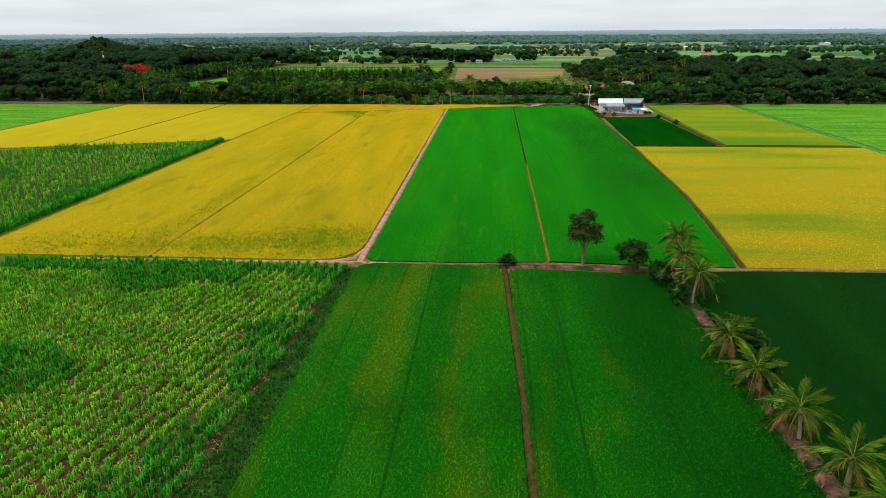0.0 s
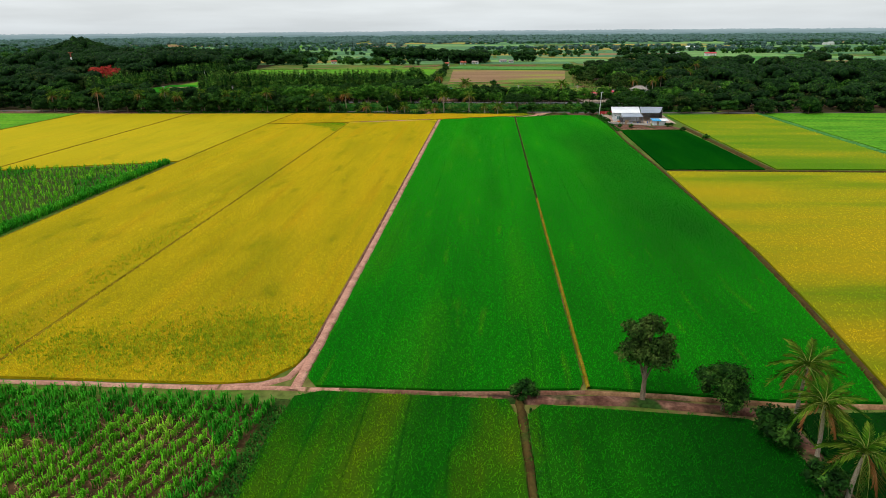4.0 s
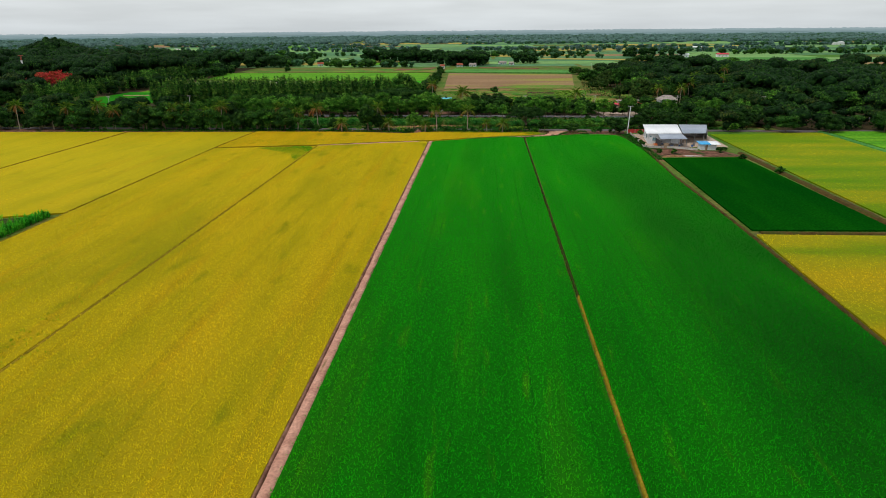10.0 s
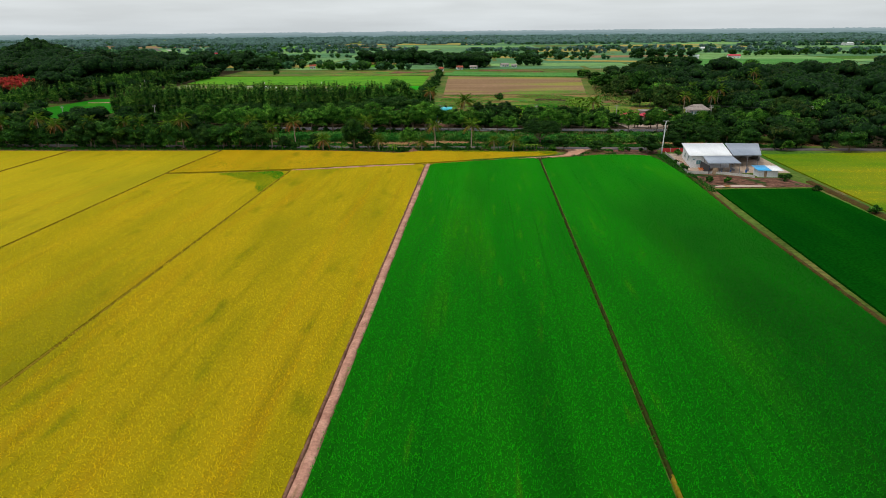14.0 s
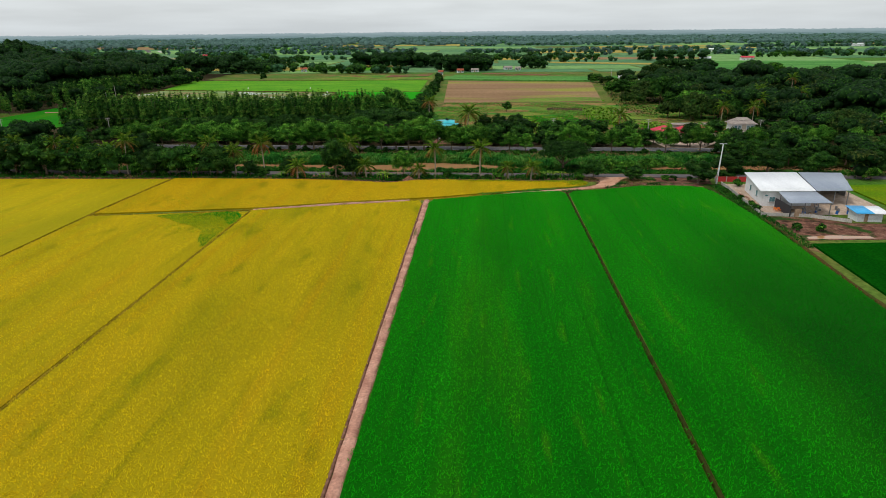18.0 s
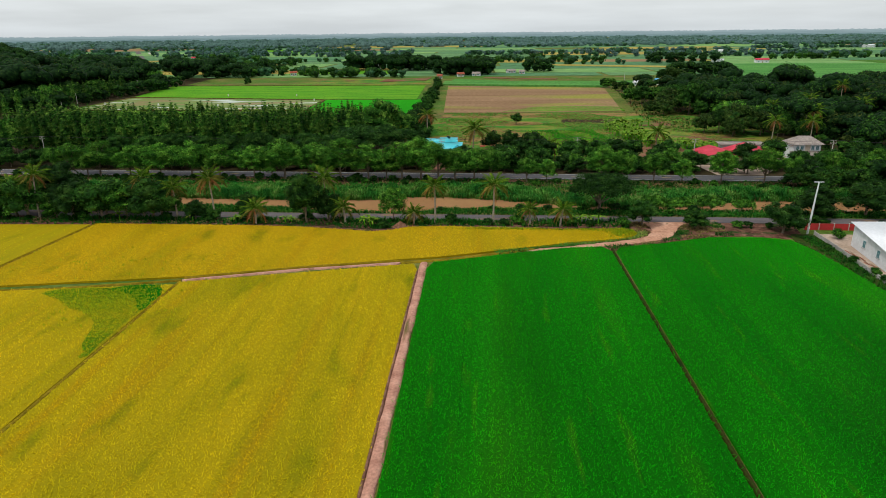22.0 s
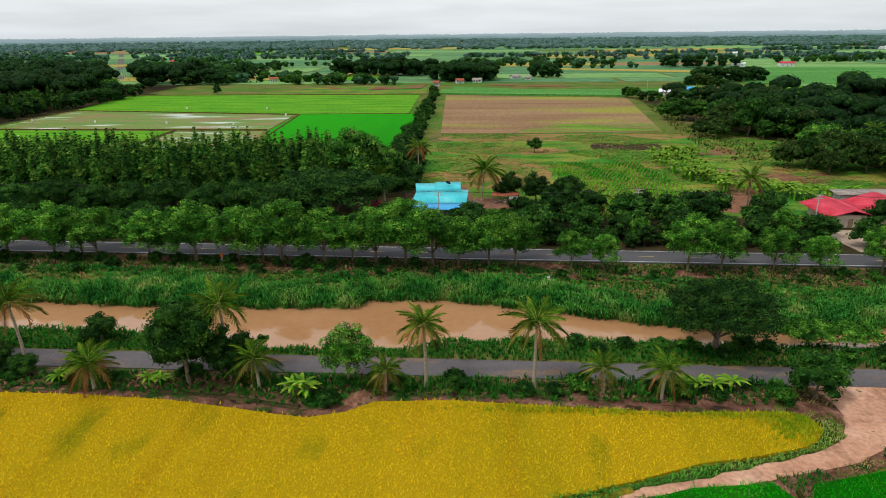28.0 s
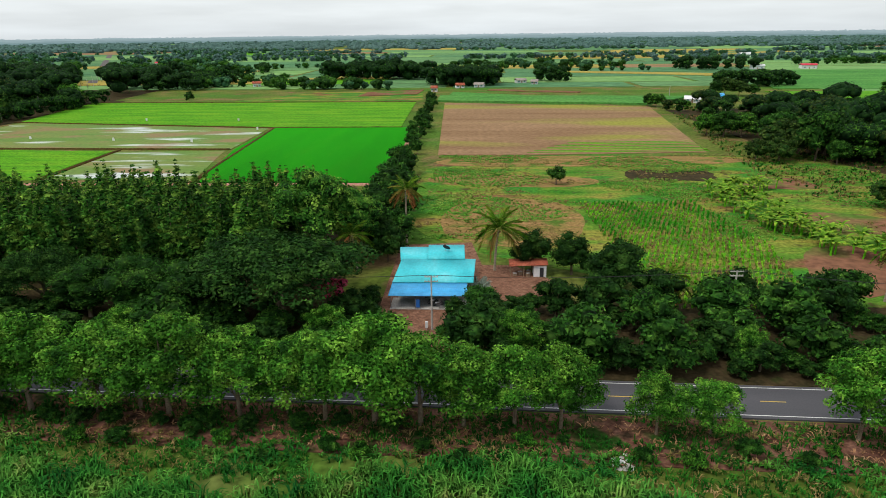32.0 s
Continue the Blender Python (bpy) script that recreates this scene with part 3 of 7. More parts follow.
def slab(name, corners, top, mat, label, category, lift=0.02):
    """A flat-topped piece of land with sides down to the ground; corners anticlockwise."""
    c = [Vector((x, y)) for x, y in corners]
    bm = bmesh.new()
    low = [bm.verts.new((p.x, p.y, lift - 0.05)) for p in c]
    high = [bm.verts.new((p.x, p.y, top)) for p in c]
    bm.faces.new(high)
    for i in range(len(c)):
        j = (i + 1) % len(c)
        bm.faces.new((low[i], low[j], high[j], high[i]))
    bmesh.ops.recalc_face_normals(bm, faces=bm.faces[:])
    me = bpy.data.meshes.new(name)
    bm.to_mesh(me)
    bm.free()
    me.materials.append(mat)
    return setting(name, me, label, category)


def inside(p, corners):
    """Which of the points (n, 2) lie inside the polygon."""
    c = np.asarray(corners, float)
    hit = np.zeros(len(p), bool)
    for (x0, y0), (x1, y1) in zip(c, np.roll(c, -1, 0)):
        if y0 != y1:
            hit ^= ((p[:, 1] < y0) != (p[:, 1] < y1)) & (p[:, 0] < (x1 - x0) * (p[:, 1] - y0) / (y1 - y0) + x0)
    return hit


GOLD_FIELDS = []


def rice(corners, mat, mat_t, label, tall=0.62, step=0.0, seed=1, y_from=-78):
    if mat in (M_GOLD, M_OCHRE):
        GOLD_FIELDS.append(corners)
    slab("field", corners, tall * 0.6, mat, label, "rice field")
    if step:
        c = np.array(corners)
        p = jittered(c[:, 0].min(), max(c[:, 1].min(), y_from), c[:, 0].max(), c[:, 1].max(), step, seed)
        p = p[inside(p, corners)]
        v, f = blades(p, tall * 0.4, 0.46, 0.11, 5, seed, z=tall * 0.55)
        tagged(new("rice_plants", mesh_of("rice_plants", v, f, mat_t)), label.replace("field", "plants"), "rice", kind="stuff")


L_GREEN, L_GOLD, L_DEEP = "bright green rice field with faint wheel tracks", "ripe golden yellow rice field", "deep green rice field with yellowing streaks"
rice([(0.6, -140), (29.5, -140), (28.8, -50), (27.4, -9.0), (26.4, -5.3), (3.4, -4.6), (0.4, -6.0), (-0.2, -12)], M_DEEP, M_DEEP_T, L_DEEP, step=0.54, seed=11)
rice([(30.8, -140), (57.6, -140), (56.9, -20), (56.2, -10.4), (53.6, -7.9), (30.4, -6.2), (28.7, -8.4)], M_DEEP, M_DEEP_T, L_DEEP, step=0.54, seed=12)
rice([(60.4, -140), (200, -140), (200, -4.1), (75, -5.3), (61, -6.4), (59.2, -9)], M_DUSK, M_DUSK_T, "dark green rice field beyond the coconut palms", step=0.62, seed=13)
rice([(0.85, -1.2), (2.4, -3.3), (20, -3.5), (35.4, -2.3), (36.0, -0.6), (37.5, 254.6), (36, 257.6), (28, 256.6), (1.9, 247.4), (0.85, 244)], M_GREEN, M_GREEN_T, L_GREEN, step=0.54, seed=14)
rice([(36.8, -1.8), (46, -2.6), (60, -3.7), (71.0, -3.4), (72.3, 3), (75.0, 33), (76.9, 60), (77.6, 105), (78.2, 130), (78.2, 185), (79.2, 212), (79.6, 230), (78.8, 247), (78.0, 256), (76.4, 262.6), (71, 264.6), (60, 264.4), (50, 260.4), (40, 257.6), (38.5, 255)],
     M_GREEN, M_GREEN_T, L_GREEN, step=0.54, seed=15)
rice([(-42.2, -3.4), (-9, -3.4), (-4.4, -2.0), (-1.6, 2), (-1.05, 7), (-1.05, 243.5), (-2.0, 246.4), (-43.05, 235.8), (-42.2, 90)], M_GOLD, M_GOLD_T, L_GOLD, step=0.54, seed=16)
rice([(-82.0, -3.4), (-42.9, -3.4), (-42.9, 90), (-43.75, 234.6), (-82.0, 229.4)], M_GOLD, M_GOLD_T, L_GOLD, step=0.62, seed=17)
rice(ragged([(-43.75, 234.5), (-68, 231.3), (-60, 227), (-50, 220), (-45.2, 209), (-43.7, 206)], 2, 0.3, 13), M_HALF, M_HALF_T, "half-ripe greenish edge of a golden rice field", tall=0.64, step=0.6, seed=19)
rice(ragged([(-43.75, 234.5), (-57, 232.7), (-52, 231), (-46.5, 227.5), (-43.8, 222)], 2, 0.35, 12), M_GREEN, M_GREEN_T, "green unripe corner of a golden rice field", tall=0.67, step=0.6, seed=18)
rice([(-81.8, 231.8), (-43, 238.6), (-6, 248.6), (3, 250.6), (23, 257.6), (30, 260.4), (36.7, 261.9), (42.1, 263.6), (44.4, 265.4), (45.3, 267.2), (45.0, 268.9), (43.4, 269.9), (40.4, 270.2), (30, 269.6), (17, 270.4), (4, 271.4),
      (-5.6, 270.8), (-8.4, 268.6), (-12.8, 267.2), (-16, 267.6), (-23, 269), (-31, 270.4), (-42, 271.2), (-79.8, 271.9), (-81.7, 238)], M_OCHRE, M_OCHRE_T,
     "ripe golden rice field tapering to a rounded green tip", step=0.54, seed=18)
rice([(-138.2, 121.6), (-82.9, 139), (-82.8, 238), (-81.0, 271), (-138, 270)], M_GOLD, M_GOLD_T, L_GOLD, step=1.4, seed=41)
rice([(-201, 108), (-139.4, 122), (-139.4, 270), (-201, 270)], M_GOLD, M_GOLD_T, L_GOLD, step=1.8, seed=42)
rice([(-420, 70), (-203, 107), (-203, 270), (-420, 270)], M_LIME, M_GREEN_T, "pale green rice field by the tree belt")
rice([(73.0, -3.5), (163, -2.9), (163, 127), (80.0, 127), (78.9, 95), (77.9, 50), (75.6, 20)], M_MIXED, M_MIXED_T, "golden yellow rice field with green patches", step=0.9, seed=19)
rice([(115.2, 132), (163, 132), (163, 270), (116, 266)], M_HALF, M_HALF_T, "half-ripe yellow-green rice field", step=1.4, seed=43)
rice([(167.4, -3), (420, -3), (420, 274), (167.4, 274)], M_LIME, M_GREEN_T, "light green rice field beyond the ditch")
slab("field", [(80.4, 130.4), (111.4, 131), (109.6, 215), (82.6, 213)], 0.4, M_DARKPLOT, "very dark green vegetable plot with narrow beds", "crop field")


# earth bunds between the fields: low rounded ridges with ragged sides
def bund(points, width, height, mat, label, name="bund", seed=0):
    g = np.random.default_rng(seed)
    pts = []
    for (x0, y0), (x1, y1) in zip(points, points[1:]):
        n = max(2, int(math.hypot(x1 - x0, y1 - y0) / 2.5))
        pts += [(x0 + (x1 - x0) * k / n, y0 + (y1 - y0) * k / n) for k in range(n)]
    pts = np.array(pts + [points[-1]])
    way = np.gradient(pts, axis=0)
    way /= np.linalg.norm(way, axis=1, keepdims=True)
    side = np.stack([way[:, 1], -way[:, 0]], 1)
    prof = [(-0.5, 0.0), (-0.36, 0.8), (0, 1.0), (0.36, 0.8), (0.5, 0.0)]
    rows = []
    for o, h in prof:
        w = width * o * g.uniform(0.85, 1.2, len(pts))
        rows.append(np.c_[pts + side * w[:, None], np.where(h > 0, height * h * g.uniform(0.85, 1.1, len(pts)), -0.05)])
    v = np.stack(rows, 1).reshape(-1, 3)
    f = [(5 * i + k, 5 * i + k + 1, 5 * i + k + 6, 5 * i + k + 5) for i in range(len(pts) - 1) for k in range(4)]
    return setting(name, mesh_of(name, v, f, mat, True), label, name.replace("_", " "))


bund([(36.6, -2), (36.9, 60), (37.1, 92)], 0.5, 0.44, M_GRASSY, "narrow brown earth bund between green rice fields", seed=1)
bund([(37.1, 91.6), (37.2, 120), (37.9, 256.6)], 0.5, 0.43, M_RIB, "narrow dark earth bund between green rice fields", seed=27)
bund([(30.2, -140), (29.4, -50), (28.0, -7.5), (27.8, -5.5)], 1.0, 0.5, M_RIDGE, "grassy earth bund with a dry ditch", seed=2)
bund([(59.2, -140), (58.6, -50), (57.6, -8)], 2.4, 0.5, M_BANK, "bare earth bank under the coconut palms", seed=3)
bund([(-42.55, -3), (-42.55, 90), (-43.4, 236)], 0.7, 0.42, M_GRASSY, "brown earth bund between golden rice fields", seed=4)
bund([(-82.4, -3), (-82.3, 238), (-80.4, 272)], 0.7, 0.42, M_GRASSY, "brown earth bund between golden rice fields", seed=5)
bund([(-138.7, 118), (-138.7, 270)], 0.8, 0.42, M_GRASSY, "brown earth bund between golden rice fields", seed=6)
bund([(-202, 105), (-202, 270)], 1.0, 0.42, M_GRASSY, "brown earth bund between golden rice fields", seed=7)
bund([(72.4, -4), (75.3, 26), (77.2, 50), (78.2, 95), (78.9, 130), (78.9, 188), (80.0, 212), (80.6, 230)], 0.9, 0.46, M_RIDGE, "brown earth bund beside a narrow ditch", seed=8)
bund([(81.5, 128.8), (163, 129.4)], 1.4, 0.45, M_RIDGE, "low earth bund across the fields", seed=9)
bund([(113.2, 130), (112.6, 224)], 2.2, 0.5, M_RIDGE, "grassy earth bund beside the vegetable plot", seed=10)
bund([(165.2, -4), (165.2, 275)], 3.2, 0.5, M_CANEFAR, "grassy bank along the ditch", seed=11)
bund([(-83.4, 230.4), (-65, 232.2), (-43.5, 237.0)], 0.6, 0.36, M_GRASSY, "low trodden earth bank between golden rice fields", seed=12)
bund([(-43.4, 237.0), (-22, 243.4), (-4.6, 247.2)], 0.7, 0.36, M_SAND, "pale trodden earth bank between golden rice fields", seed=28)
bund([(-43.4, 238.0), (-22, 244.4), (-4.6, 248.2)], 0.5, 0.5, M_GRASSY, "brown grassy edge of the earth bank", seed=29)
bund([(-4.6, 247.6), (3, 249.2), (14, 253.4), (22, 256.4)], 1.1, 0.3, M_GRASSY, "grassy bank at the end of the green rice field", seed=13)
bund([(-420, 271.6), (-84, 272.8), (-42, 272.2), (-30, 271.4), (-22, 270), (-15, 268.4), (-10, 268.6), (-6, 271.8), (4, 272.4), (17, 271.4), (30, 270.6), (42, 271.2)], 1.6, 0.3, M_BANK,
     "dark earth bank along the rice field's edge", seed=14)

# the sandy farm track and the earth road across
bund([(-0.2, -4.4), (0.1, 60), (-0.1, 160), (0.0, 247.6)], 1.5, 0.32, M_SAND, "pale sandy farm track between rice fields", "road", seed=20)
bund([(-60, -4.8), (-32, -4.2), (-10, -4.3), (-3, -3.9), (6, -4.0)], 0.8, 0.3, M_SAND, "pale pinkish earth road crossing the fields", "road", seed=21)
bund([(5.5, -4.0), (20, -4.1), (28, -3.6), (36, -2.9)], 0.6, 0.42, M_HEAP, "narrow reddish earth path between rice fields", "road", seed=25)
bund([(36, -2.9), (46, -3.4), (60, -4.6), (72, -4.2), (98, -3.2), (180, -3.4)], 0.7, 0.4, M_STRAWY, "narrow pale earth path between rice fields", "road", seed=26)
bund([(-13, -4.4), (-5, -3.4), (-1.8, -1.4), (-0.3, 5)], 1.1, 0.3, M_SAND, "worn sandy corner of the earth road", "road", seed=22)
bund([(24, -5.0), (40, -4.6), (57, -6.4)], 1.7, 0.42, M_BANK, "reddish earth bank beside the road", seed=23)
bund([(-0.95, 6), (-0.85, 60), (-1.0, 160), (-0.95, 243)], 0.5, 0.36, M_HEAP, "crumbling reddish edge of the farm track", seed=24)
# the yard track that joins the lane
TURN = ragged([(20.5, 254.9), (25.7, 255.9), (30.5, 256.8), (35.4, 258.1), (40.5, 259.6), (45.8, 261.2), (50.5, 263.6), (53.6, 267.5), (55.2, 271.4), (57.6, 275.2), (59.5, 276.6), (47.6, 276.9), (49.0, 275), (49.6, 272.4), (49.2, 269.6), (47.8, 266.6),
               (45.6, 264.4), (41.8, 262.4), (36.5, 260.8), (31.2, 258.8), (24.9, 257.3), (20.5, 255.8)], 2, 0.13, 5)
slab("road", TURN, 0.13, M_TURN, "pale sandy turn-off curving to the lane", "road")
TURN_B = [(39, 256.2), (52, 262.6), (60, 265.4), (69, 266.4), (80, 264), (82.6, 275.8), (44.6, 276.6), (43, 270.4), (46.5, 267.4), (45.4, 263.8), (30, 258.6), (20, 255.6), (22, 254.6)]
slab("verge", TURN_B, 0.07, M_BANK, "bare pinkish earth verge beside the lane", "verge")
slab("verge", [(-420, 272), (-42, 272.4), (-22, 270.2), (-15, 268.8), (-9, 269.2), (-5, 272), (42, 271.4), (45, 276.4), (-420, 284.8)], 0.11, M_BANK, "dry earth verge with scrub", "verge")

# lane, highway
slab("lane", [(-420, 285.5), (420, 269.5), (420, 273.6), (-420, 290.6)], 0.16, M_LANE, "worn grey concrete lane along the canal", "road")
slab("road", [(-600, 343.0), (600, 302.2), (600, 309.6), (-600, 350.4)], 0.2, M_ROAD, "two-lane asphalt highway", "road")
slab("verge", [(-300, 323.4), (300, 303), (300, 312), (-300, 332.4)], 0.12, M_BANK, "dry reddish roadside bank", "verge")
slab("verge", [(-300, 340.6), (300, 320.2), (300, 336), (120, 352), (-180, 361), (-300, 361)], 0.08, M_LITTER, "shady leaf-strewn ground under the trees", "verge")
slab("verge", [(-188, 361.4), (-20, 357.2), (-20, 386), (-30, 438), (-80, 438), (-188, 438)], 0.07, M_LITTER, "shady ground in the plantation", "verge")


def road_mid(x):
    return 326.3 - 0.034 * x


for off in (-3.1, 3.1):
    slab("road_line", [(-600, road_mid(-600) + off - 0.07), (600, road_mid(600) + off - 0.07), (600, road_mid(600) + off + 0.07), (-600, road_mid(-600) + off + 0.07)], 0.206, M_MARK,
         "white painted edge line of the highway", "road marking", lift=0.2)
for k in range(34):
    x = -150 + 9.0 * k
    slab("road_dash", [(x, road_mid(x) - 0.07), (x + 3, road_mid(x + 3) - 0.07), (x + 3, road_mid(x + 3) + 0.07), (x, road_mid(x) + 0.07)], 0.206, M_MARK_Y,
         "yellow painted dash of the centre line", "road marking", lift=0.2)

# land beyond the highway
slab("field", [(-238, 588), (-92, 563), (-31, 563), (-34, 678), (-255, 684)], 0.3, M_LIME, "light green young rice field", "rice field")
slab("field", [(-90, 501), (-80, 443), (-25, 442), (-22, 560), (-92, 560)], 0.4, M_GREEN, "vivid green young rice field", "rice field")
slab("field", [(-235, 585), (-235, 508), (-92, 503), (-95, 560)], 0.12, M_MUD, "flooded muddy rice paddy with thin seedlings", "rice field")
slab("field", [(-135, 497), (-132, 448), (-83, 446), (-93, 499)], 0.12, M_MUD, "flooded muddy rice paddy with sky reflection painted as pale streaks", "rice field")
slab("field", [(-235, 504), (-235, 440), (-135, 447), (-138, 498)], 0.2, M_LIME, "thin green rice paddy", "rice field")
slab("field", [(-246, 356), (-200, 352), (-190, 366), (-189, 400), (-193, 425), (-222, 462), (-244, 466)], 0.3, M_DEEP, "bright green rice field beside the plantation", "rice field")
slab("field", [(-9, 489), (28, 489), (90, 494), (108, 646), (-15, 674)], 0.15, M_PLOUGH, "bare brown ploughed field", "field")
for k in range(7):
    slab("field", ragged([(24 + 3 * k, 493 + 3.6 * k), (60, 494 + 3.7 * k), (92, 495.5 + 3.7 * k), (92, 497.4 + 3.7 * k), (60, 495.8 + 3.7 * k), (24 + 3 * k, 494.6 + 3.6 * k)], 1, 0.25, 30 + k), 0.2, M_LIME, "thin row of young yellow-green crop", "crop field")
slab("field", [(-20, 680), (110, 655), (150, 700), (-20, 716)], 1.2, M_CANEFAR, "strip of tall green cane", "crop field")
slab("field", [(-160, 690), (-30, 690), (-36, 760), (-120, 760)], 0.12, M_MEADOW, "rough fallow strip with grass and bare soil", "field")
slab("meadow", ragged([(-13, 386), (62, 352), (80, 352), (134, 345), (136, 420), (126, 488), (-8, 487), (-14, 440)], 3, 0.4, 2), 0.04, M_MEADOW, "fallow meadow of mixed grass, weeds and bare soil", "meadow")
slab("field", ragged([(-4, 384), (30, 384), (31, 424), (-3, 424)], 3, 0.35, 3), 0.07, M_MOWN, "dry mown plot behind the house", "meadow")
slab("field", ragged([(50, 448), (66, 445), (78, 446), (80, 462), (66, 460), (54, 464)], 3, 0.4, 4), 0.07, M_LITTER, "dark burnt patch of ground in the meadow", "meadow")
slab("field", ragged([(82, 395), (100, 392), (108, 400), (98, 410), (80, 412)], 3, 0.4, 5), 0.08, M_RED_SOIL, "patch of bare reddish ground", "meadow")
slab("field", ragged([(80, 438), (94, 434), (104, 436), (100, 452), (86, 452)], 3, 0.4, 6), 0.08, M_RED_SOIL, "patch of bare reddish ground", "meadow")
for pts in ([(-255, 686), (-34, 680)], [(-240, 586), (-92, 561.5), (-30, 561.5)], [(-235, 506), (-92, 501.5)], [(-92, 561), (-82, 441)], [(-25, 441), (-22, 562)], [(-136, 500), (-133, 446)], [(-235, 440), (-25, 440.5)]):
    bund(pts, 1.6, 0.6, M_SAND if pts[0][1] < 445 else M_RIDGE, "narrow earth bund between young rice paddies", seed=int(abs(pts[0][0])))

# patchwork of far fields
# these far crops have haze in their greens too
M_FARLIME = surf("far_young_rice_hazed", [(0.3, (0.11, 0.24, 0.075)), (0.7, (0.18, 0.31, 0.10))], 0.01, (0.5, 2, 1), fine=(0.1, 0.2))
M_FARCANE = surf("far_cane_hazed", [(0.3, (0.055, 0.15, 0.065)), (0.7, (0.09, 0.20, 0.085))], 0.01, (0.5, 2, 1), fine=(0.1, 0.25))
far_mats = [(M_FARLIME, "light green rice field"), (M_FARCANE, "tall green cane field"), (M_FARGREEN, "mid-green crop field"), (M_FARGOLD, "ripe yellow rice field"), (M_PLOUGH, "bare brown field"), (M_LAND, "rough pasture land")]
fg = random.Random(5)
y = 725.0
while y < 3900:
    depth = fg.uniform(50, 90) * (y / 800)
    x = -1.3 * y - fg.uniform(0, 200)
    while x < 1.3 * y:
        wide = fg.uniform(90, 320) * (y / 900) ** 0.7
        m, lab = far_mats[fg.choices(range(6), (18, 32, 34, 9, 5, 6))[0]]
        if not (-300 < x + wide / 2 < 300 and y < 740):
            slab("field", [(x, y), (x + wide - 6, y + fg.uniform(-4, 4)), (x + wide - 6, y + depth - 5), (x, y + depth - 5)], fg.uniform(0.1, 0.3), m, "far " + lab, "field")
        x += wide
    y += depth
slab("field", [(106, 1020), (110, 985), (275, 900), (285, 937)], 0.6, M_FARGOLD, "long ripe yellow field among green crops", "rice field")

for pts, m, lab in [([(-14, 728), (110, 660), (116, 672), (-12, 752)], M_CANEFAR, "strip of tall green cane beyond the ploughed field"), ([(14, 764), (80, 738), (84, 748), (16, 776)], M_RED_SOIL, "bare dark red ploughed plot"),
                    ([(214, 738), (250, 662), (420, 662), (420, 730)], M_LIME, "bright light green rice field beyond the woods"), ([(232, 765), (420, 735), (520, 996), (300, 1000)], M_CANEFAR, "broad green cane field"),
                    ([(280, 1390), (300, 1360), (660, 1640), (650, 1700)], M_FARGOLD, "ripe yellow rice field far off"), ([(-205, 838), (-82, 838), (-80, 905), (-170, 897)], M_LIME, "yellow-green field behind the trees"),
                    ([(-172, 900), (-80, 908), (-82, 950), (-150, 965)], M_FARGOLD, "ripe yellow rice field among trees"), ([(-80, 722), (-38, 735), (-36, 775), (-78, 752)], M_RED_SOIL, "bare red-brown ploughed plot"),
                    ([(-290, 1010), (-265, 1005), (-262, 1080), (-285, 1085)], M_FARGOLD, "ripe yellow rice field far off"), ([(-680, 1910), (-360, 1600), (-300, 1680), (-600, 2000)], M_LIME, "long light green field far off")]:
    slab("field", pts, 0.45, m, lab, "field")


# cane, in rows
def cane(corners, turn, gap, along, tall, seed, label, leaves=9, lush=None):
    """Clumps in rows; where lush(points) holds, they are taller and deeper green."""
    c = np.array(corners, float)
    mid, a = c.mean(0), radians(turn)
    r = max(np.linalg.norm(c - mid, axis=1))
    p = jittered(-r, -r, r, r, gap, seed, along)
    p[:, 0] = np.round(p[:, 0] / gap) * gap + np.random.default_rng(seed).normal(0, 0.09, len(p))
    p = p @ np.array([[math.cos(a), -math.sin(a)], [math.sin(a), math.cos(a)]]) + mid
    p = p[inside(p, corners)]
    p = p[np.random.default_rng(seed + 1).uniform(0, 1, len(p)) > 0.07]
    dark = lush(p) if lush else np.zeros(len(p), bool)
    for q, h, m, lab, k in ((p[~dark], tall, M_CANE, label, leaves), (p[dark], tall * 1.3, M_CANE_D, "lush dark green sugar cane at the field's edge", leaves + 2)):
        if len(q):
            v, f = arching(q, h, h * 0.42, 0.11, k, seed)
            tagged(new("sugar_cane", mesh_of("sugar_cane", v, f, m)), lab, "sugar cane", kind="stuff")


def lush_edge(p):
    x, y = p[:, 0], p[:, 1]
    edge = -1.8 + (y + 8) * 0.05
    wave = 2.5 * np.sin(y * 0.21) + 1.5 * np.sin(x * 0.33 + y * 0.5)
    near_edge = (x > edge - 5 + wave) & ((y < -30) | (y > -17))
    top = (y > -11.5 + 0.6 * wave) | ((y > -19 + wave) & (x > -38) & (x < -20))
    blotch = np.sin(x * 0.16 + 1.3) + np.sin(y * 0.19 + x * 0.05) > 1.25
    return near_edge | top | blotch


slab("field", [(-8.5, -130), (0.7, -130), (0.0, -14), (0.6, -6.4), (-2.0, -6.2), (-2.9, -30), (-4.6, -60)], 0.06, M_WEEDY, "weedy ditch bank beside the cane field", "verge")
C1 = [(-110, -130), (-6.5, -130), (-4.4, -60), (-2.8, -30), (-1.8, -7.6), (-110, -7.0)]
slab("field", C1, 0.05, M_SOIL, "brown soil between rows of young sugar cane", "cane field")
cane([(-70, -80), (-5, -80), (-4.0, -57), (-3.2, -40), (-2.4, -25), (-1.6, -7.4), (-30, -6.0), (-70, -6.6)], 12, 1.85, 0.42, 1.3, 31, "rows of young green sugar cane on brown soil", 11, lush_edge)
v, f = arching(np.random.default_rng(36).uniform((-68, -78), (-3.5, -8), (2600, 2)), 0.4, 0.8, 0.1, 5, 37, z=0.05)
tagged(new("dry_cane_leaves", mesh_of("dry_cane_leaves", v, f, M_STRAW)), "dry fallen cane leaves between the rows", "dead leaves", kind="stuff")
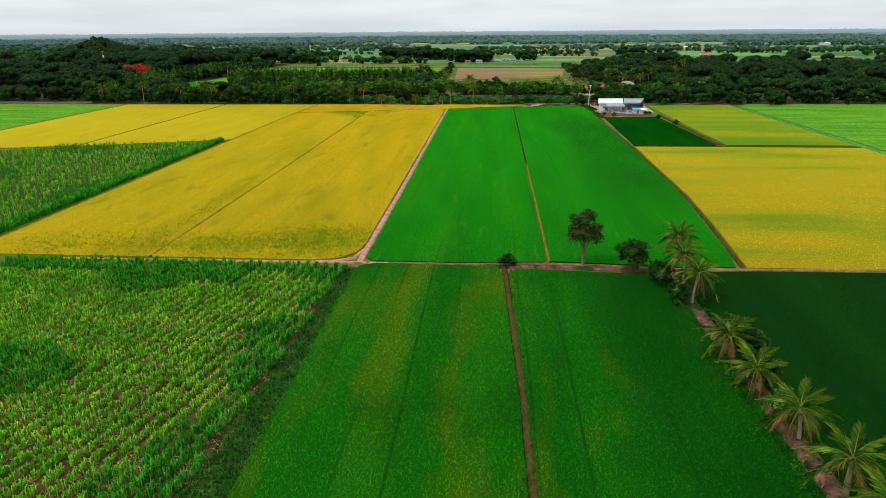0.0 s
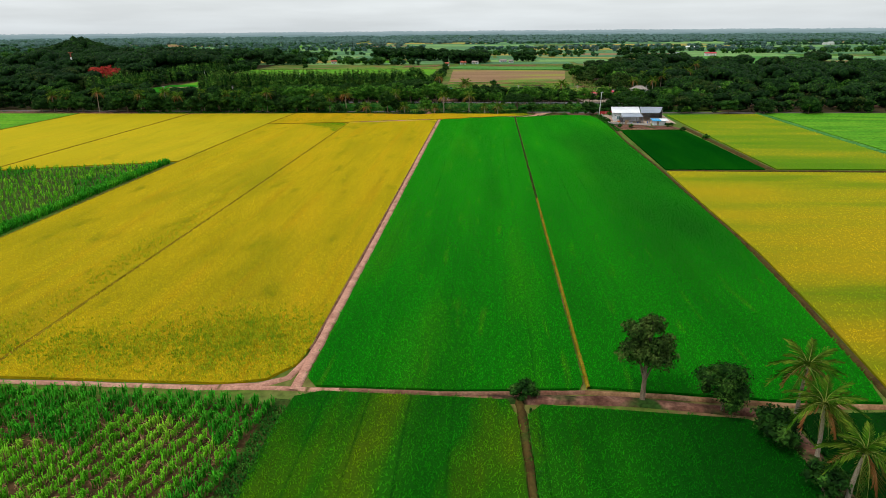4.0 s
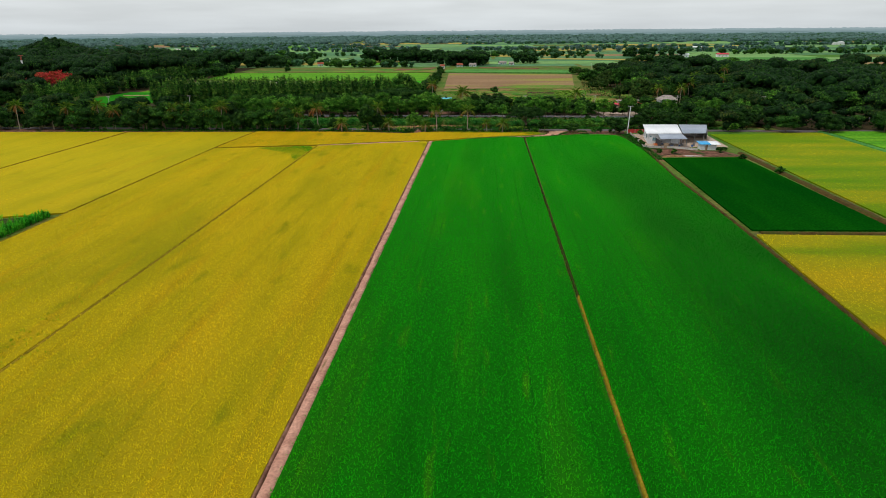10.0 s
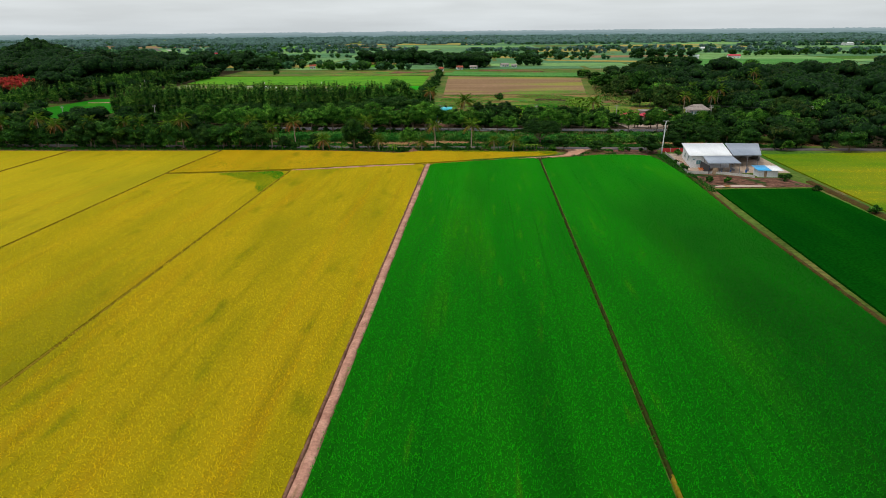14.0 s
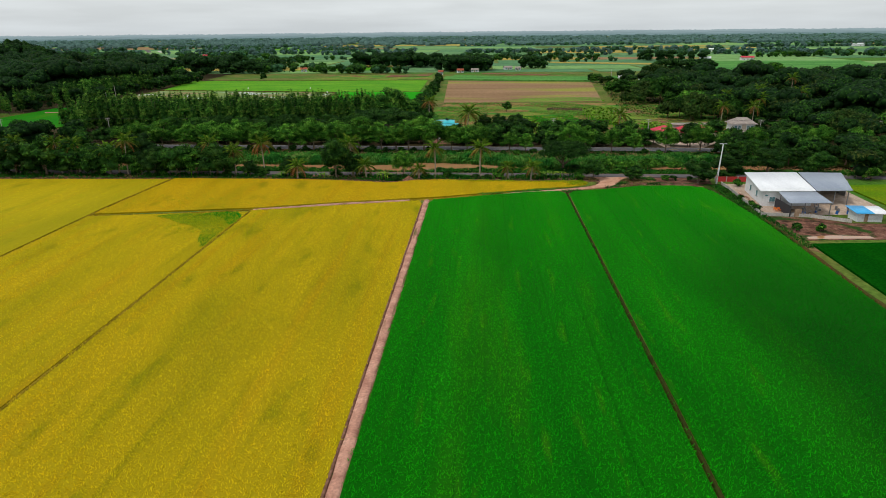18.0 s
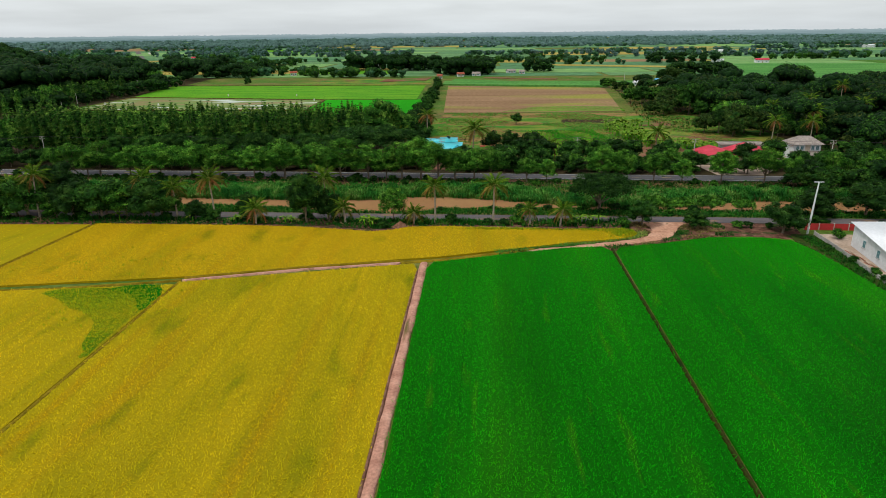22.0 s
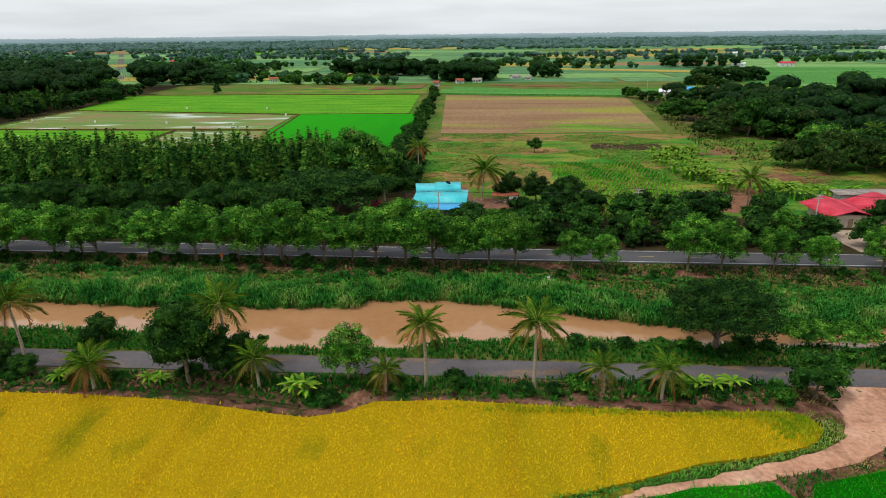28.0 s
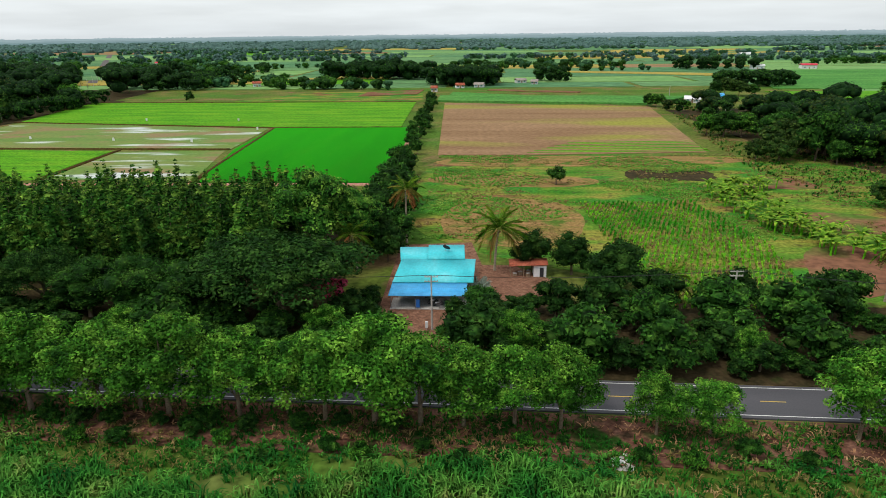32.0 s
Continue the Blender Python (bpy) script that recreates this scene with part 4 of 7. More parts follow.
C2 = [(-190, -2), (-85.2, -2), (-85.2, 137), (-190, 104)]
slab("field", C2, 0.05, M_WEEDY, "weedy soil between rows of sugar cane", "cane field")
cane([(-160, -2), (-85.2, -2), (-85.2, 137), (-160, 113)], 3, 1.7, 1.7, 1.6, 32, "rows of young sugar cane edged with taller grass", 8, lambda p: np.sin(p[:, 0] * 0.13) + np.sin(p[:, 1] * 0.11 + p[:, 0] * 0.04) > 0.9)
cane([(34, 352), (60, 352), (66, 384), (61, 421), (32, 419)], 20, 1.15, 0.8, 0.8, 33, "bushy rows of young cane behind the trees", 7, lambda p: np.sin(p[:, 0] * 0.4 + p[:, 1] * 0.13) + np.sin(p[:, 1] * 0.21) > (425 - p[:, 1]) * 0.06 - 1.2)
p = np.random.default_rng(38).uniform((32, 352), (66, 421), (2400, 2))
v, f = arching(p[inside(p, [(34, 352), (60, 352), (66, 384), (61, 421), (32, 419)])], 0.5, 0.7, 0.14, 6, 39)
tagged(new("cane_grass", mesh_of("cane_grass", v, f, M_DRYGRASS)), "dry grass among young cane", "grass", kind="stuff")
v, f = arching(jittered(-86.6, -2, -84.6, 137, 0.6, 34), 2.0, 0.9, 0.15, 8, 35)
tagged(new("tall_grass", mesh_of("tall_grass", v, f, M_CANE_D)), "tall dark green grass edging the cane field", "grass", kind="stuff")


# greener plants where the ripe fields end
def green_spots(spots, seed):
    g = np.random.default_rng(seed)
    p = np.concatenate([np.c_[g.normal(x, rx, n), g.normal(y, ry, n)] for x, y, rx, ry, n in spots])
    ok = np.zeros(len(p), bool)
    for c in GOLD_FIELDS:
        ok |= inside(p, c)
    v, f = blades(p[ok], 0.4, 0.25, 0.17, 3, seed, z=0.36)
    tagged(new("rice_plants", mesh_of("rice_plants", v, f, M_UNRIPE)), "green unripe rice plants at the golden field's edge", "rice", kind="stuff")


green_spots([(43, 267.3, 2.2, 1.6, 700), (38, 269.4, 4, 0.5, 250), (20, 269.8, 8, 0.5, 400), (-50, 227, 5, 5, 300), (-11, 9, 6, 5, 2600), (-30, 5, 9, 4, 1600), (-60, 4, 10, 4, 700), (-46, 40, 2, 20, 500), (-62, 245, 14, 4, 120), (88, 8, 10, 6, 900), (84, 50, 4, 20, 600)], 91)

slab("field", ragged([(64, 356), (84, 362), (90, 380), (76, 388), (66, 372)], 3, 0.4, 8), 0.075, M_RED_SOIL, "bare reddish ground beside the banana plants", "meadow")
slab("field", ragged([(-10, 440), (40, 436), (44, 452), (-9, 456)], 3, 0.5, 9), 0.06, M_MOWN, "dry yellowish grass in the meadow", "meadow")
slab("field", ragged([(-10, 466), (96, 470), (100, 487), (-8, 486)], 3, 0.5, 10), 0.065, M_MOWN, "dry yellowish grass along the ploughed field", "meadow")
slab("verge", [(79.9, 229), (82.0, 234.8), (81.6, 240), (82.6, 250), (83.4, 262), (84, 268), (78.6, 268), (77.2, 263.4), (78.6, 257), (79.2, 246)], 0.09, M_WEEDY, "weedy strip below the yard wall", "verge")
TURN_W = [(14, 253.0), (24, 256.7), (31.2, 258.4), (36.5, 260.4), (41.8, 262.0), (47.4, 265.8), (47.8, 268.4), (46.2, 269.4), (45.5, 266.8), (44.6, 265.2), (42.1, 263.5), (36.7, 261.8), (30, 260.2), (23, 257.4), (14, 255.0)]
slab("verge", TURN_W, 0.08, M_WEEDY, "weedy strip between the golden field and the sandy turn-off", "verge")


# ---- trees ----
def leaf_quads(c, n, size, seed, droop=0.25, tumble=0.52):
    """Leaf sprays (pointed triangles) at centres c with rough normals n."""
    g = np.random.default_rng(seed)
    n = n + g.normal(0, tumble, n.shape)
    n /= np.linalg.norm(n, axis=1, keepdims=True) + 1e-9
    a = np.cross(n, g.normal(0, 1, n.shape))
    a /= np.linalg.norm(a, axis=1, keepdims=True) + 1e-9
    b = np.cross(n, a)
    s = (size * g.uniform(0.6, 1.35, len(c)))[:, None]
    v = np.stack([c - a * s * 0.7 - b * s * 0.62, c - a * s * 0.5 + b * s * 0.7, c + a * s * 1.15 - n * s * droop], 1).reshape(-1, 3)
    return v, np.arange(3 * len(c)).reshape(-1, 3)


def crown_points(blobs, leaves, seed):
    """Points and outward normals on the shells of blobs (x, y, z, r)."""
    g = np.random.default_rng(seed)
    blobs = np.asarray(blobs, float)
    w = blobs[:, 3] ** 2
    k = g.choice(len(blobs), leaves, p=w / w.sum())
    d = g.normal(0, 1, (leaves, 3))
    d[:, 2] = np.abs(d[:, 2]) * np.where(g.uniform(0, 1, leaves) < 0.78, 1, -1)
    d /= np.linalg.norm(d, axis=1, keepdims=True)
    r = blobs[k, 3:4] * g.uniform(0.62, 1.08, (leaves, 1))
    return blobs[k, :3] + d * r * (1, 1, 0.85), d + (0, 0, 0.25)


def ico(level):
    bm = bmesh.new()
    bmesh.ops.create_icosphere(bm, subdivisions=level, radius=1)
    v = np.array([q.co[:] for q in bm.verts])
    f = np.array([[q.index for q in p.verts] for p in bm.faces])
    bm.free()
    return v, f


ICO = [ico(1), ico(2)]


def cores(blobs, scale, level, seed):
    """The dense leafy inside of a crown: a lumpy body in each clump."""
    g = np.random.default_rng(seed)
    b = np.asarray(blobs, float)
    iv, fi = ICO[level]
    v = iv[None] * g.uniform(0.72, 1.12, (len(b), len(iv), 1)) * (b[:, 3] * scale)[:, None, None] * (1, 1, 0.85) + b[:, None, :3]
    return v.reshape(-1, 3), (fi[None] + (np.arange(len(b)) * len(iv))[:, None, None]).reshape(-1, 3)


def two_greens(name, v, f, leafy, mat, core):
    """A crown mesh: leaf sprays in mat, the inside in core, mostly darker to paint shade."""
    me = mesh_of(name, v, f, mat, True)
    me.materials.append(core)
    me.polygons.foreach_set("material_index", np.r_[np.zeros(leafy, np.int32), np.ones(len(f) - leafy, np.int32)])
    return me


def tree_meshes(kind, seed, tall, spread, start, blob_n, leaves, size, mat, trunk_r, flat=1.0, column=False, open_=0.0):
    """Trunk with limbs, and a crown of leaf sprays in uneven clumps."""
    g = np.random.default_rng(seed)
    blobs = []
    h = tall - start
    for i in range(blob_n):
        u = (i + 0.5) / blob_n
        if column:
            z = start + h * u
            wide = spread * (0.5 + 0.6 * math.sin(math.pi * min(1, 0.1 + 0.82 * u))) * (1.22 - 0.85 * u)
            a = g.uniform(0, 2 * np.pi)
            o = wide * g.uniform(0.05, 0.32)
            blobs.append((o * math.cos(a), o * math.sin(a), z, wide * g.uniform(0.5, 0.78)))
        else:
            a = i * 2.399 + g.uniform(-0.4, 0.4)
            o = spread * math.sqrt(u) * g.uniform(0.75, 1.0) * 0.82
            top = math.sqrt(max(0.05, 1 - (o / spread) ** 2))
            z = start + h * (0.10 + 0.72 * top * g.uniform(0.3, 1.05))
            r = spread * g.uniform(0.28, 0.46) * (1 - 0.3 * open_)
            blobs.append((o * math.cos(a), o * math.sin(a), min(z, tall - r * 0.8 * flat), r * (0.8 if flat < 1 else 1)))
    c, n = crown_points(blobs, leaves, seed + 1)
    if flat < 1:
        zc = np.median(c[:, 2])
        c[:, 2] = zc + (c[:, 2] - zc) * flat
        c[:, 2] += tall - c[:, 2].max()
    v, f = leaf_quads(c, n, size, seed + 2)
    leafy = len(f)
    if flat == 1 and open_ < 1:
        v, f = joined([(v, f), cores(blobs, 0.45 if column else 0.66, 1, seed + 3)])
    # the inside takes the dark leaf green, as shade among the clumps
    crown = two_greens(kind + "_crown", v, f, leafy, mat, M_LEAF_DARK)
    bend = g.normal(0, 0.05 * tall * 0.3, 2)
    top_z = start + h * (0.75 if column else 0.45)
    zs = np.linspace(-0.1, top_z, 6)
    pts = np.c_[bend[0] * (zs / top_z) ** 2, bend[1] * (zs / top_z) ** 2, zs]
    pieces = [tube(pts, trunk_r * np.linspace(1.25, 0.45, 6), 8)]
    if not column:
        for b in blobs[:: max(1, blob_n // 9)]:
            k = g.integers(2, 5)
            p0, p2 = pts[k], np.array(b[:3])
            p1 = (p0 + p2) / 2 + (0, 0, 0.12 * np.linalg.norm(p2 - p0))
            pieces.append(tube([p0, p1, p2], trunk_r * np.array([0.5, 0.34, 0.12]), 5))
    tv, tf = joined(pieces)
    return mesh_of(kind + "_trunk", tv, tf, M_BARK, True), crown


def tree_thing(name, meshes, m, label, group="", category="tree"):
    e = tagged(new(name), label, category, group)
    e.matrix_basis = m
    under(new("trunk", meshes[0]), e)
    under(new("crown", meshes[1]), e)
    return e


def spot(x, y, s=1.0, turn=0.0, z=0.0, sz=None):
    return Matrix.LocRotScale((x, y, z), Euler((0, 0, turn)), (s, s, sz or s))


ROAD_T = [tree_meshes("road_tree", 100 + k, 12.0, 5.2, 1.3, 56, 11500, 0.165, M_LEAF_ROAD, 0.2, open_=1.4) for k in range(4)]
ROUND_T = [tree_meshes("round_tree", 120 + k, 9.0, 4.0, 0.6, 28, 5200, 0.2, M_LEAF_MID, 0.2) for k in range(4)]
ROUND_F = [tree_meshes("garden_tree", 130 + k, 9.0, 4.0, 0.6, 26, 1700, 0.31, M_LEAF_MID, 0.2) for k in range(4)]
DARK_F = [tree_meshes("thicket_tree", 150 + k, 9.0, 3.9, 0.2, 26, 1700, 0.305, M_LEAF_DARK, 0.22) for k in range(4)]
BIG_T = [tree_meshes("big_tree", 210, 13.0, 5.0, 0.8, 64, 13000, 0.19, M_LEAF_MID, 0.3)]
DARK_T = [tree_meshes("dark_tree", 140 + k, 9.0, 3.9, 0.2, 28, 5200, 0.2, M_LEAF_DARK, 0.22) for k in range(3)]
RAIN_T = [tree_meshes("rain_tree", 160 + k, 12.0, 11.0, 2.0, 95, 24000, 0.21, M_LEAF_DARK, 0.45, flat=0.7, open_=1.4) for k in range(2)]
EUC_T = [tree_meshes("eucalyptus", 180 + k, 17.0, 2.2, 2.8, 18, 1250, 0.29, M_LEAF_EUC, 0.12, column=True) for k in range(4)]
TALL_T = [tree_meshes("tall_tree", 200 + k, 18.0, 7.0, 3.5, 36, 9000, 0.25, M_LEAF_EUC, 0.3, open_=0.7) for k in range(2)]
BUSH_T = [tree_meshes("bush", 220 + k, 3.0, 2.0, 0.0, 14, 1100, 0.17, (M_LEAF_MID, M_LEAF_ROAD)[k % 2], 0.06) for k in range(3)]


def plant(kind, variants, x, y, tall, base, label, group="", i=0, wide=1.0, z=0.0, category="tree"):
    s = tall / base
    e = tree_thing(kind, variants[i % len(variants)], spot(x, y, s * wide, (x * 1.7 + y * 0.9 + i) % 6.28, z, s), label, group, category)
    return e


# the trees by the crossing
FIELD_T = [tree_meshes("field_tree", 206, 12.0, 4.1, 2.4, 54, 6500, 0.2, M_LEAF_OLIVE, 0.32, open_=1.2)]
plant("field_tree", FIELD_T, 42.6, -4.4, 12.4, 12, "upright leafy tree with a pale trunk on the earth bank", i=0, wide=0.9)
plant("field_tree", ROUND_T, 51.3, -6.2, 6.9, 9, "low dark leafy tree on the earth bank", i=1, wide=1.05)
plant("bush", BUSH_T, 28.4, -4.8, 2.8, 3, "small round bush at the road's edge", i=0, category="bush")
for k, (x, y, h) in enumerate([(55.0, -12, 4.5), (60, -33, 4.2), (59.8, -38, 4.6), (59.4, -45, 4.0), (59.6, -52, 3.6), (56, -20, 3.6)]):
    plant("bush", BUSH_T, x, y, h, 3, "dense dark bush between the coconut palms", "bushes on the palm bank", k, category="bush")

# roadside rows
ROW = [(-118, 320.5, 11), (-108, 320, 12), (-98, 320.2, 10.5), (-88, 320.4, 11.5), (-78, 320, 12), (-69, 320.3, 11), (-58, 320.6, 10.5), (-48.3, 320.7, 12.8), (-39.8, 320, 11.6), (-31, 319.8, 13.5),
       (-22.4, 319.6, 11.3), (-12.2, 319.6, 12.3), (-6.4, 319.8, 13.6), (-1.1, 319.5, 12.2), (3.8, 319.4, 10.1), (14.7, 319.7, 12.1), (25.2, 319.8, 8.4), (31.1, 319.7, 8.1), (46.6, 319, 12.3),
       (52.7, 319.6, 11.2), (62, 319, 10), (70, 319.4, 8.5), (81, 319, 11), (93, 319, 12.5), (101, 319, 9), (112, 319, 11), (121, 319, 9.5), (133, 319, 12), (146, 319, 11)]
for k, (x, y, h) in enumerate(ROW):
    h *= 1.09 if x < 5 else 1.0
    plant("roadside_tree", ROAD_T, x - 0.4, 318.9 - 0.034 * x, h, 12, "leafy bright green roadside tree with a thin trunk", "trees along the highway", k, wide=(1.22 if x < 10 else 1.05) if h > 9 else 1.1)
for k, x in enumerate([-113, -93, -73.5, -53, -35.5, -17.5, 9.2]):
    plant("roadside_tree", ROAD_T, x, 319.6 - 0.034 * x + (k % 3) * 0.4, 9.5 + (k * 7 % 5) * 0.6, 12, "leafy bright green roadside tree with a thin trunk", "trees along the highway", k + 2, wide=1.2)
g4 = random.Random(9)
for k in range(40):
    x = -150 + 7.4 * k + g4.uniform(-2, 2)
    if -7 < x < 4 or 33 < x < 40:
        continue
    kind = (ROUND_F, DARK_F, ROAD_T, ROUND_F)[k % 4]
    plant("roadside_tree", kind, x, 334.0 - 0.034 * x + g4.uniform(-1.5, 3.5), g4.uniform(6, 9.5), 12 if kind is ROAD_T else 9, "leafy green tree behind the highway", "trees behind the highway", k, wide=1.15)

for k in range(165):
    x = g4.uniform(-150, 150) if k < 120 else g4.uniform(-120, -12)
    y = g4.uniform(336, 352) - 0.034 * x if k < 120 else g4.uniform(332.5, 345) - 0.034 * x
    if -11 < x < 5 or (78 < x < 131 and y > 336):
        continue
    kind = (ROUND_F, DARK_F)[k % 2]
    plant("undergrowth_tree", kind, x, y, g4.uniform(3, 6.5), 9, "bushy green tree in the thicket behind the highway", "thicket trees", k, wide=1.3)

for k in range(30):
    x = 9 + 2.4 * k + g4.uniform(-1, 1)
    plant("undergrowth_tree", (DARK_F, ROUND_F)[k % 2], x, g4.uniform(332, 336) - 0.034 * x, g4.uniform(2.6, 5.2), 9, "bushy green tree in the thicket behind the highway", "thicket trees", k, wide=1.3)

# big dark umbrella trees and the house's trees
for x, y, h, w in [(-26.5, 348.5, 13.2, 1.45), (-66, 350, 10.5, 0.9), (-96, 352, 10.0, 0.9)]:
    plant("rain_tree", RAIN_T, x, y, h, 12, "broad dark green umbrella-shaped rain tree", "umbrella trees behind the highway", int(-x), wide=w)
plant("rain_tree", RAIN_T, 40.5, 286.4, 9.8, 12, "spreading dark rain tree leaning over the canal", i=1, wide=1.1, z=-0.3)
SPREAD_T = [tree_meshes("spreading_tree", 172 + k, 5.0, 5.2, 0.4, 44, 4200, 0.25, M_LEAF_ROAD, 0.16, flat=0.75, open_=1.0) for k in range(2)]
for k, (x, y, h) in enumerate([(54, 288.4, 4.6), (61, 288.8, 4.2), (68.5, 288.4, 4.4), (76, 288, 3.6)]):
    plant("spreading_tree", SPREAD_T, x, y, h * 0.9, 5, "low spreading green tree hanging over the canal", "low trees over the canal", k, wide=1.05, z=-0.5)
for k, (x, y, h, w) in enumerate([(-39, 345, 10.8, 1.35), (-47.5, 346, 11.4, 1.3), (-57, 347, 10.5, 1.3), (-76, 348, 10.5, 1.3), (-86, 349, 9.8, 1.3), (-106, 350, 10, 1.3), (-118, 351, 10, 1.3)]):
    plant("broad_tree", BIG_T, x, y, h, 13, "broad rounded green tree behind the highway", "broad trees behind the highway", k, wide=w)
plant("tall_tree", TALL_T, -26.2, 369.5, 21, 18, "tall open-crowned tree with pale limbs", i=1, wide=1.1)
plant("tall_tree", TALL_T, -19, 374, 15.5, 18, "tall open-crowned tree with pale limbs", i=0, wide=1.1)
for k, (x, y, h) in enumerate([(-15, 379, 10), (-12.5, 384, 9), (-19, 384, 11), (-14, 392, 11), (-18, 398, 11), (-13.5, 404, 10), (-17, 412, 12), (-14, 420, 9.5), (-12.5, 374, 8)]):
    plant("hedge_tree", (DARK_F, ROUND_F)[k % 2], x, y, h, 9, "leafy tree at the head of the field hedge", "hedge trees", k, wide=1.1)
for k, (x, y, h, w) in enumerate([(15.5, 370, 9.0, 1.05), (22.5, 367.5, 8.8, 1.05), (28.5, 359, 10.3, 1.1), (31, 366, 8.5, 1.1)]):
    plant("clipped_tree", DARK_T, x, y, h, 9, "dense rounded dark green tree beside the yard", "round trees by the house", k, wide=w)
for k, (x, y, h) in enumerate([(1.5, 348, 4), (12, 344, 4.6), (17.5, 349, 7), (20, 342, 5.5), (24, 347, 8.5), (29, 343, 7.5), (33, 350, 8.5), (41, 345, 9), (46, 352, 8), (50, 343, 9.5), (57, 347, 9),
                               (63, 352, 8), (70, 345, 7.5), (75, 352, 8), (98, 345, 8), (82, 338, 5.5), (88.5, 333, 4.2), (93, 331, 5.0), (101, 332, 5.5), (107, 334, 4.6), (117, 345, 4.8), (122.5, 344, 5.4), (113, 340, 5.5), (108, 347, 9), (134, 343, 8), (136, 349, 9)]):
    plant("garden_tree", (DARK_F, ROUND_F)[k % 2], x, y, h, 9, "bushy green tree in the gardens behind the highway", "garden trees", k, wide=1.15)

# the tree hedge that runs north from the house, the lone trees
for k in range(34):
    y = 388 + 9.3 * k
    x = -16 - (y - 388) * 0.028 + g4.uniform(-3, 3)
    plant("hedge_tree", (DARK_F, ROUND_F, ROUND_F)[k % 3], x, y, g4.uniform(7, 11) * (1 if k < 8 else 0.75), 9, "leafy tree in a long field hedge", "hedge trees", k, wide=1.0)
plant("lone_tree", ROUND_F, 28.5, 441, 5.8, 9, "small lone green tree in rough grass", i=2, wide=1.2)
plant("lone_tree", DARK_F, 108, 650, 8.5, 9, "lone dark tree at the field's corner", i=1)
plant("lone_tree", DARK_F, -190, 690, 8.0, 9, "lone dark round tree beside the rice field", i=0)

# the canal side
for k, (x, y, h, kind, w) in enumerate([(-29.5, 275.6, 12.8, BIG_T, 0.95), (-24.2, 276.6, 8.5, DARK_T, 0.9), (-8.7, 276.2, 9.4, ROAD_T, 0.95), (48.6, 276.2, 6.6, ROUND_T, 1.25), (-65.5, 277, 12, ROUND_T, 1.1),
                                        (-88, 277, 11, DARK_T, 1.1), (-80, 277.5, 8, ROUND_T, 1.0), (-108, 277, 10, ROUND_T, 1.1), (-125, 277, 11, DARK_T, 1.2), (-140, 277.5, 9, ROUND_T, 1.1), (-160, 277, 12, ROUND_T, 1.1),
                                        (-185, 277, 10, DARK_T, 1.2), (-205, 277, 11, ROUND_T, 1.2), (-230, 277, 10, DARK_T, 1.2), (60, 274.6, 4.5, ROUND_T, 1.5), (78, 272, 8.2, DARK_T, 1.3), (91, 286, 8, DARK_T, 1.5),
                                        (103, 286, 9, DARK_T, 1.4), (118, 285.5, 8, ROUND_T, 1.3), (134, 286, 10, DARK_T, 1.3), (150, 277, 9, ROUND_T, 1.3), (168, 277, 9, DARK_T, 1.3), (190, 277, 10, ROUND_T, 1.3)]):
    plant("canal_tree", kind, x - 0.7, y - 1.6 - 0.02 * x, h, {id(ROAD_T): 12, id(BIG_T): 13}.get(id(kind), 9), "leafy green tree on the canal's earth bank", "trees by the canal", k, wide=w)
ROAD_L = [tree_meshes("bright_tree", 276 + k, 9.0, 4.0, 0.5, 30, 3600, 0.26, M_LEAF_ROAD, 0.2, open_=0.8) for k in range(2)]
for k in range(92):
    x = -232 + 2.35 * k + g4.uniform(-1, 1) if k < 88 else 86 + 14 * (k - 88)
    back = k % 3 == 0
    if x > -38 and k < 88 or x > -68 and k % 2 and k < 88 or k % 7 in (2, 5):
        continue
    y = (284.8 if back else 275.2) - 0.02 * x + g4.uniform(-0.7, 0.7)
    kind = (ROUND_T, DARK_T, DARK_T, ROAD_L)[k % 4] if x > -105 else (ROUND_F, DARK_F)[k % 2]
    plant("canal_tree", kind, x, y, g4.choice((4.5, 6.5, 8, 9.5, 11, 13)) * g4.uniform(0.9, 1.1) if x < -66 else g4.uniform(3.5, 6.5), 9, "bushy green tree in the belt along the canal", "trees by the canal", k, wide=1.15, z=-0.1)
for k in range(70):
    x = -170 + 3.9 * k + g4.uniform(-1.5, 1.5)
    y = g4.choice([274.0, 275.2, 284.4, 284.9]) - 0.02 * x
    if y > 280 and -22 < x < -2 or 44 < x < 56:
        continue
    plant("bush", BUSH_T, x, y, g4.uniform(1.2, 2.6), 3, "low scrubby bush on the canal's bank", "scrub by the canal", k, category="bush", wide=1.2)
for k in range(46):
    x = -130 + 5.6 * k + g4.uniform(-2, 2)
    plant("bush", BUSH_T, x, g4.uniform(311.5, 317) - 0.034 * x, g4.uniform(1.0, 2.4), 3, "low scrubby bush on the roadside bank", "scrub by the highway", k, category="bush")

for k in range(26):
    x = -135 + 5.2 * k + g4.uniform(-1, 1)
    plant("roadside_shrub", (DARK_F, ROUND_F)[k % 2], x, g4.uniform(316.6, 318.6) - 0.034 * x, g4.uniform(1.6, 3.2), 9, "dense green shrub under the roadside trees", "shrubs along the highway", k, category="shrub", wide=1.25)

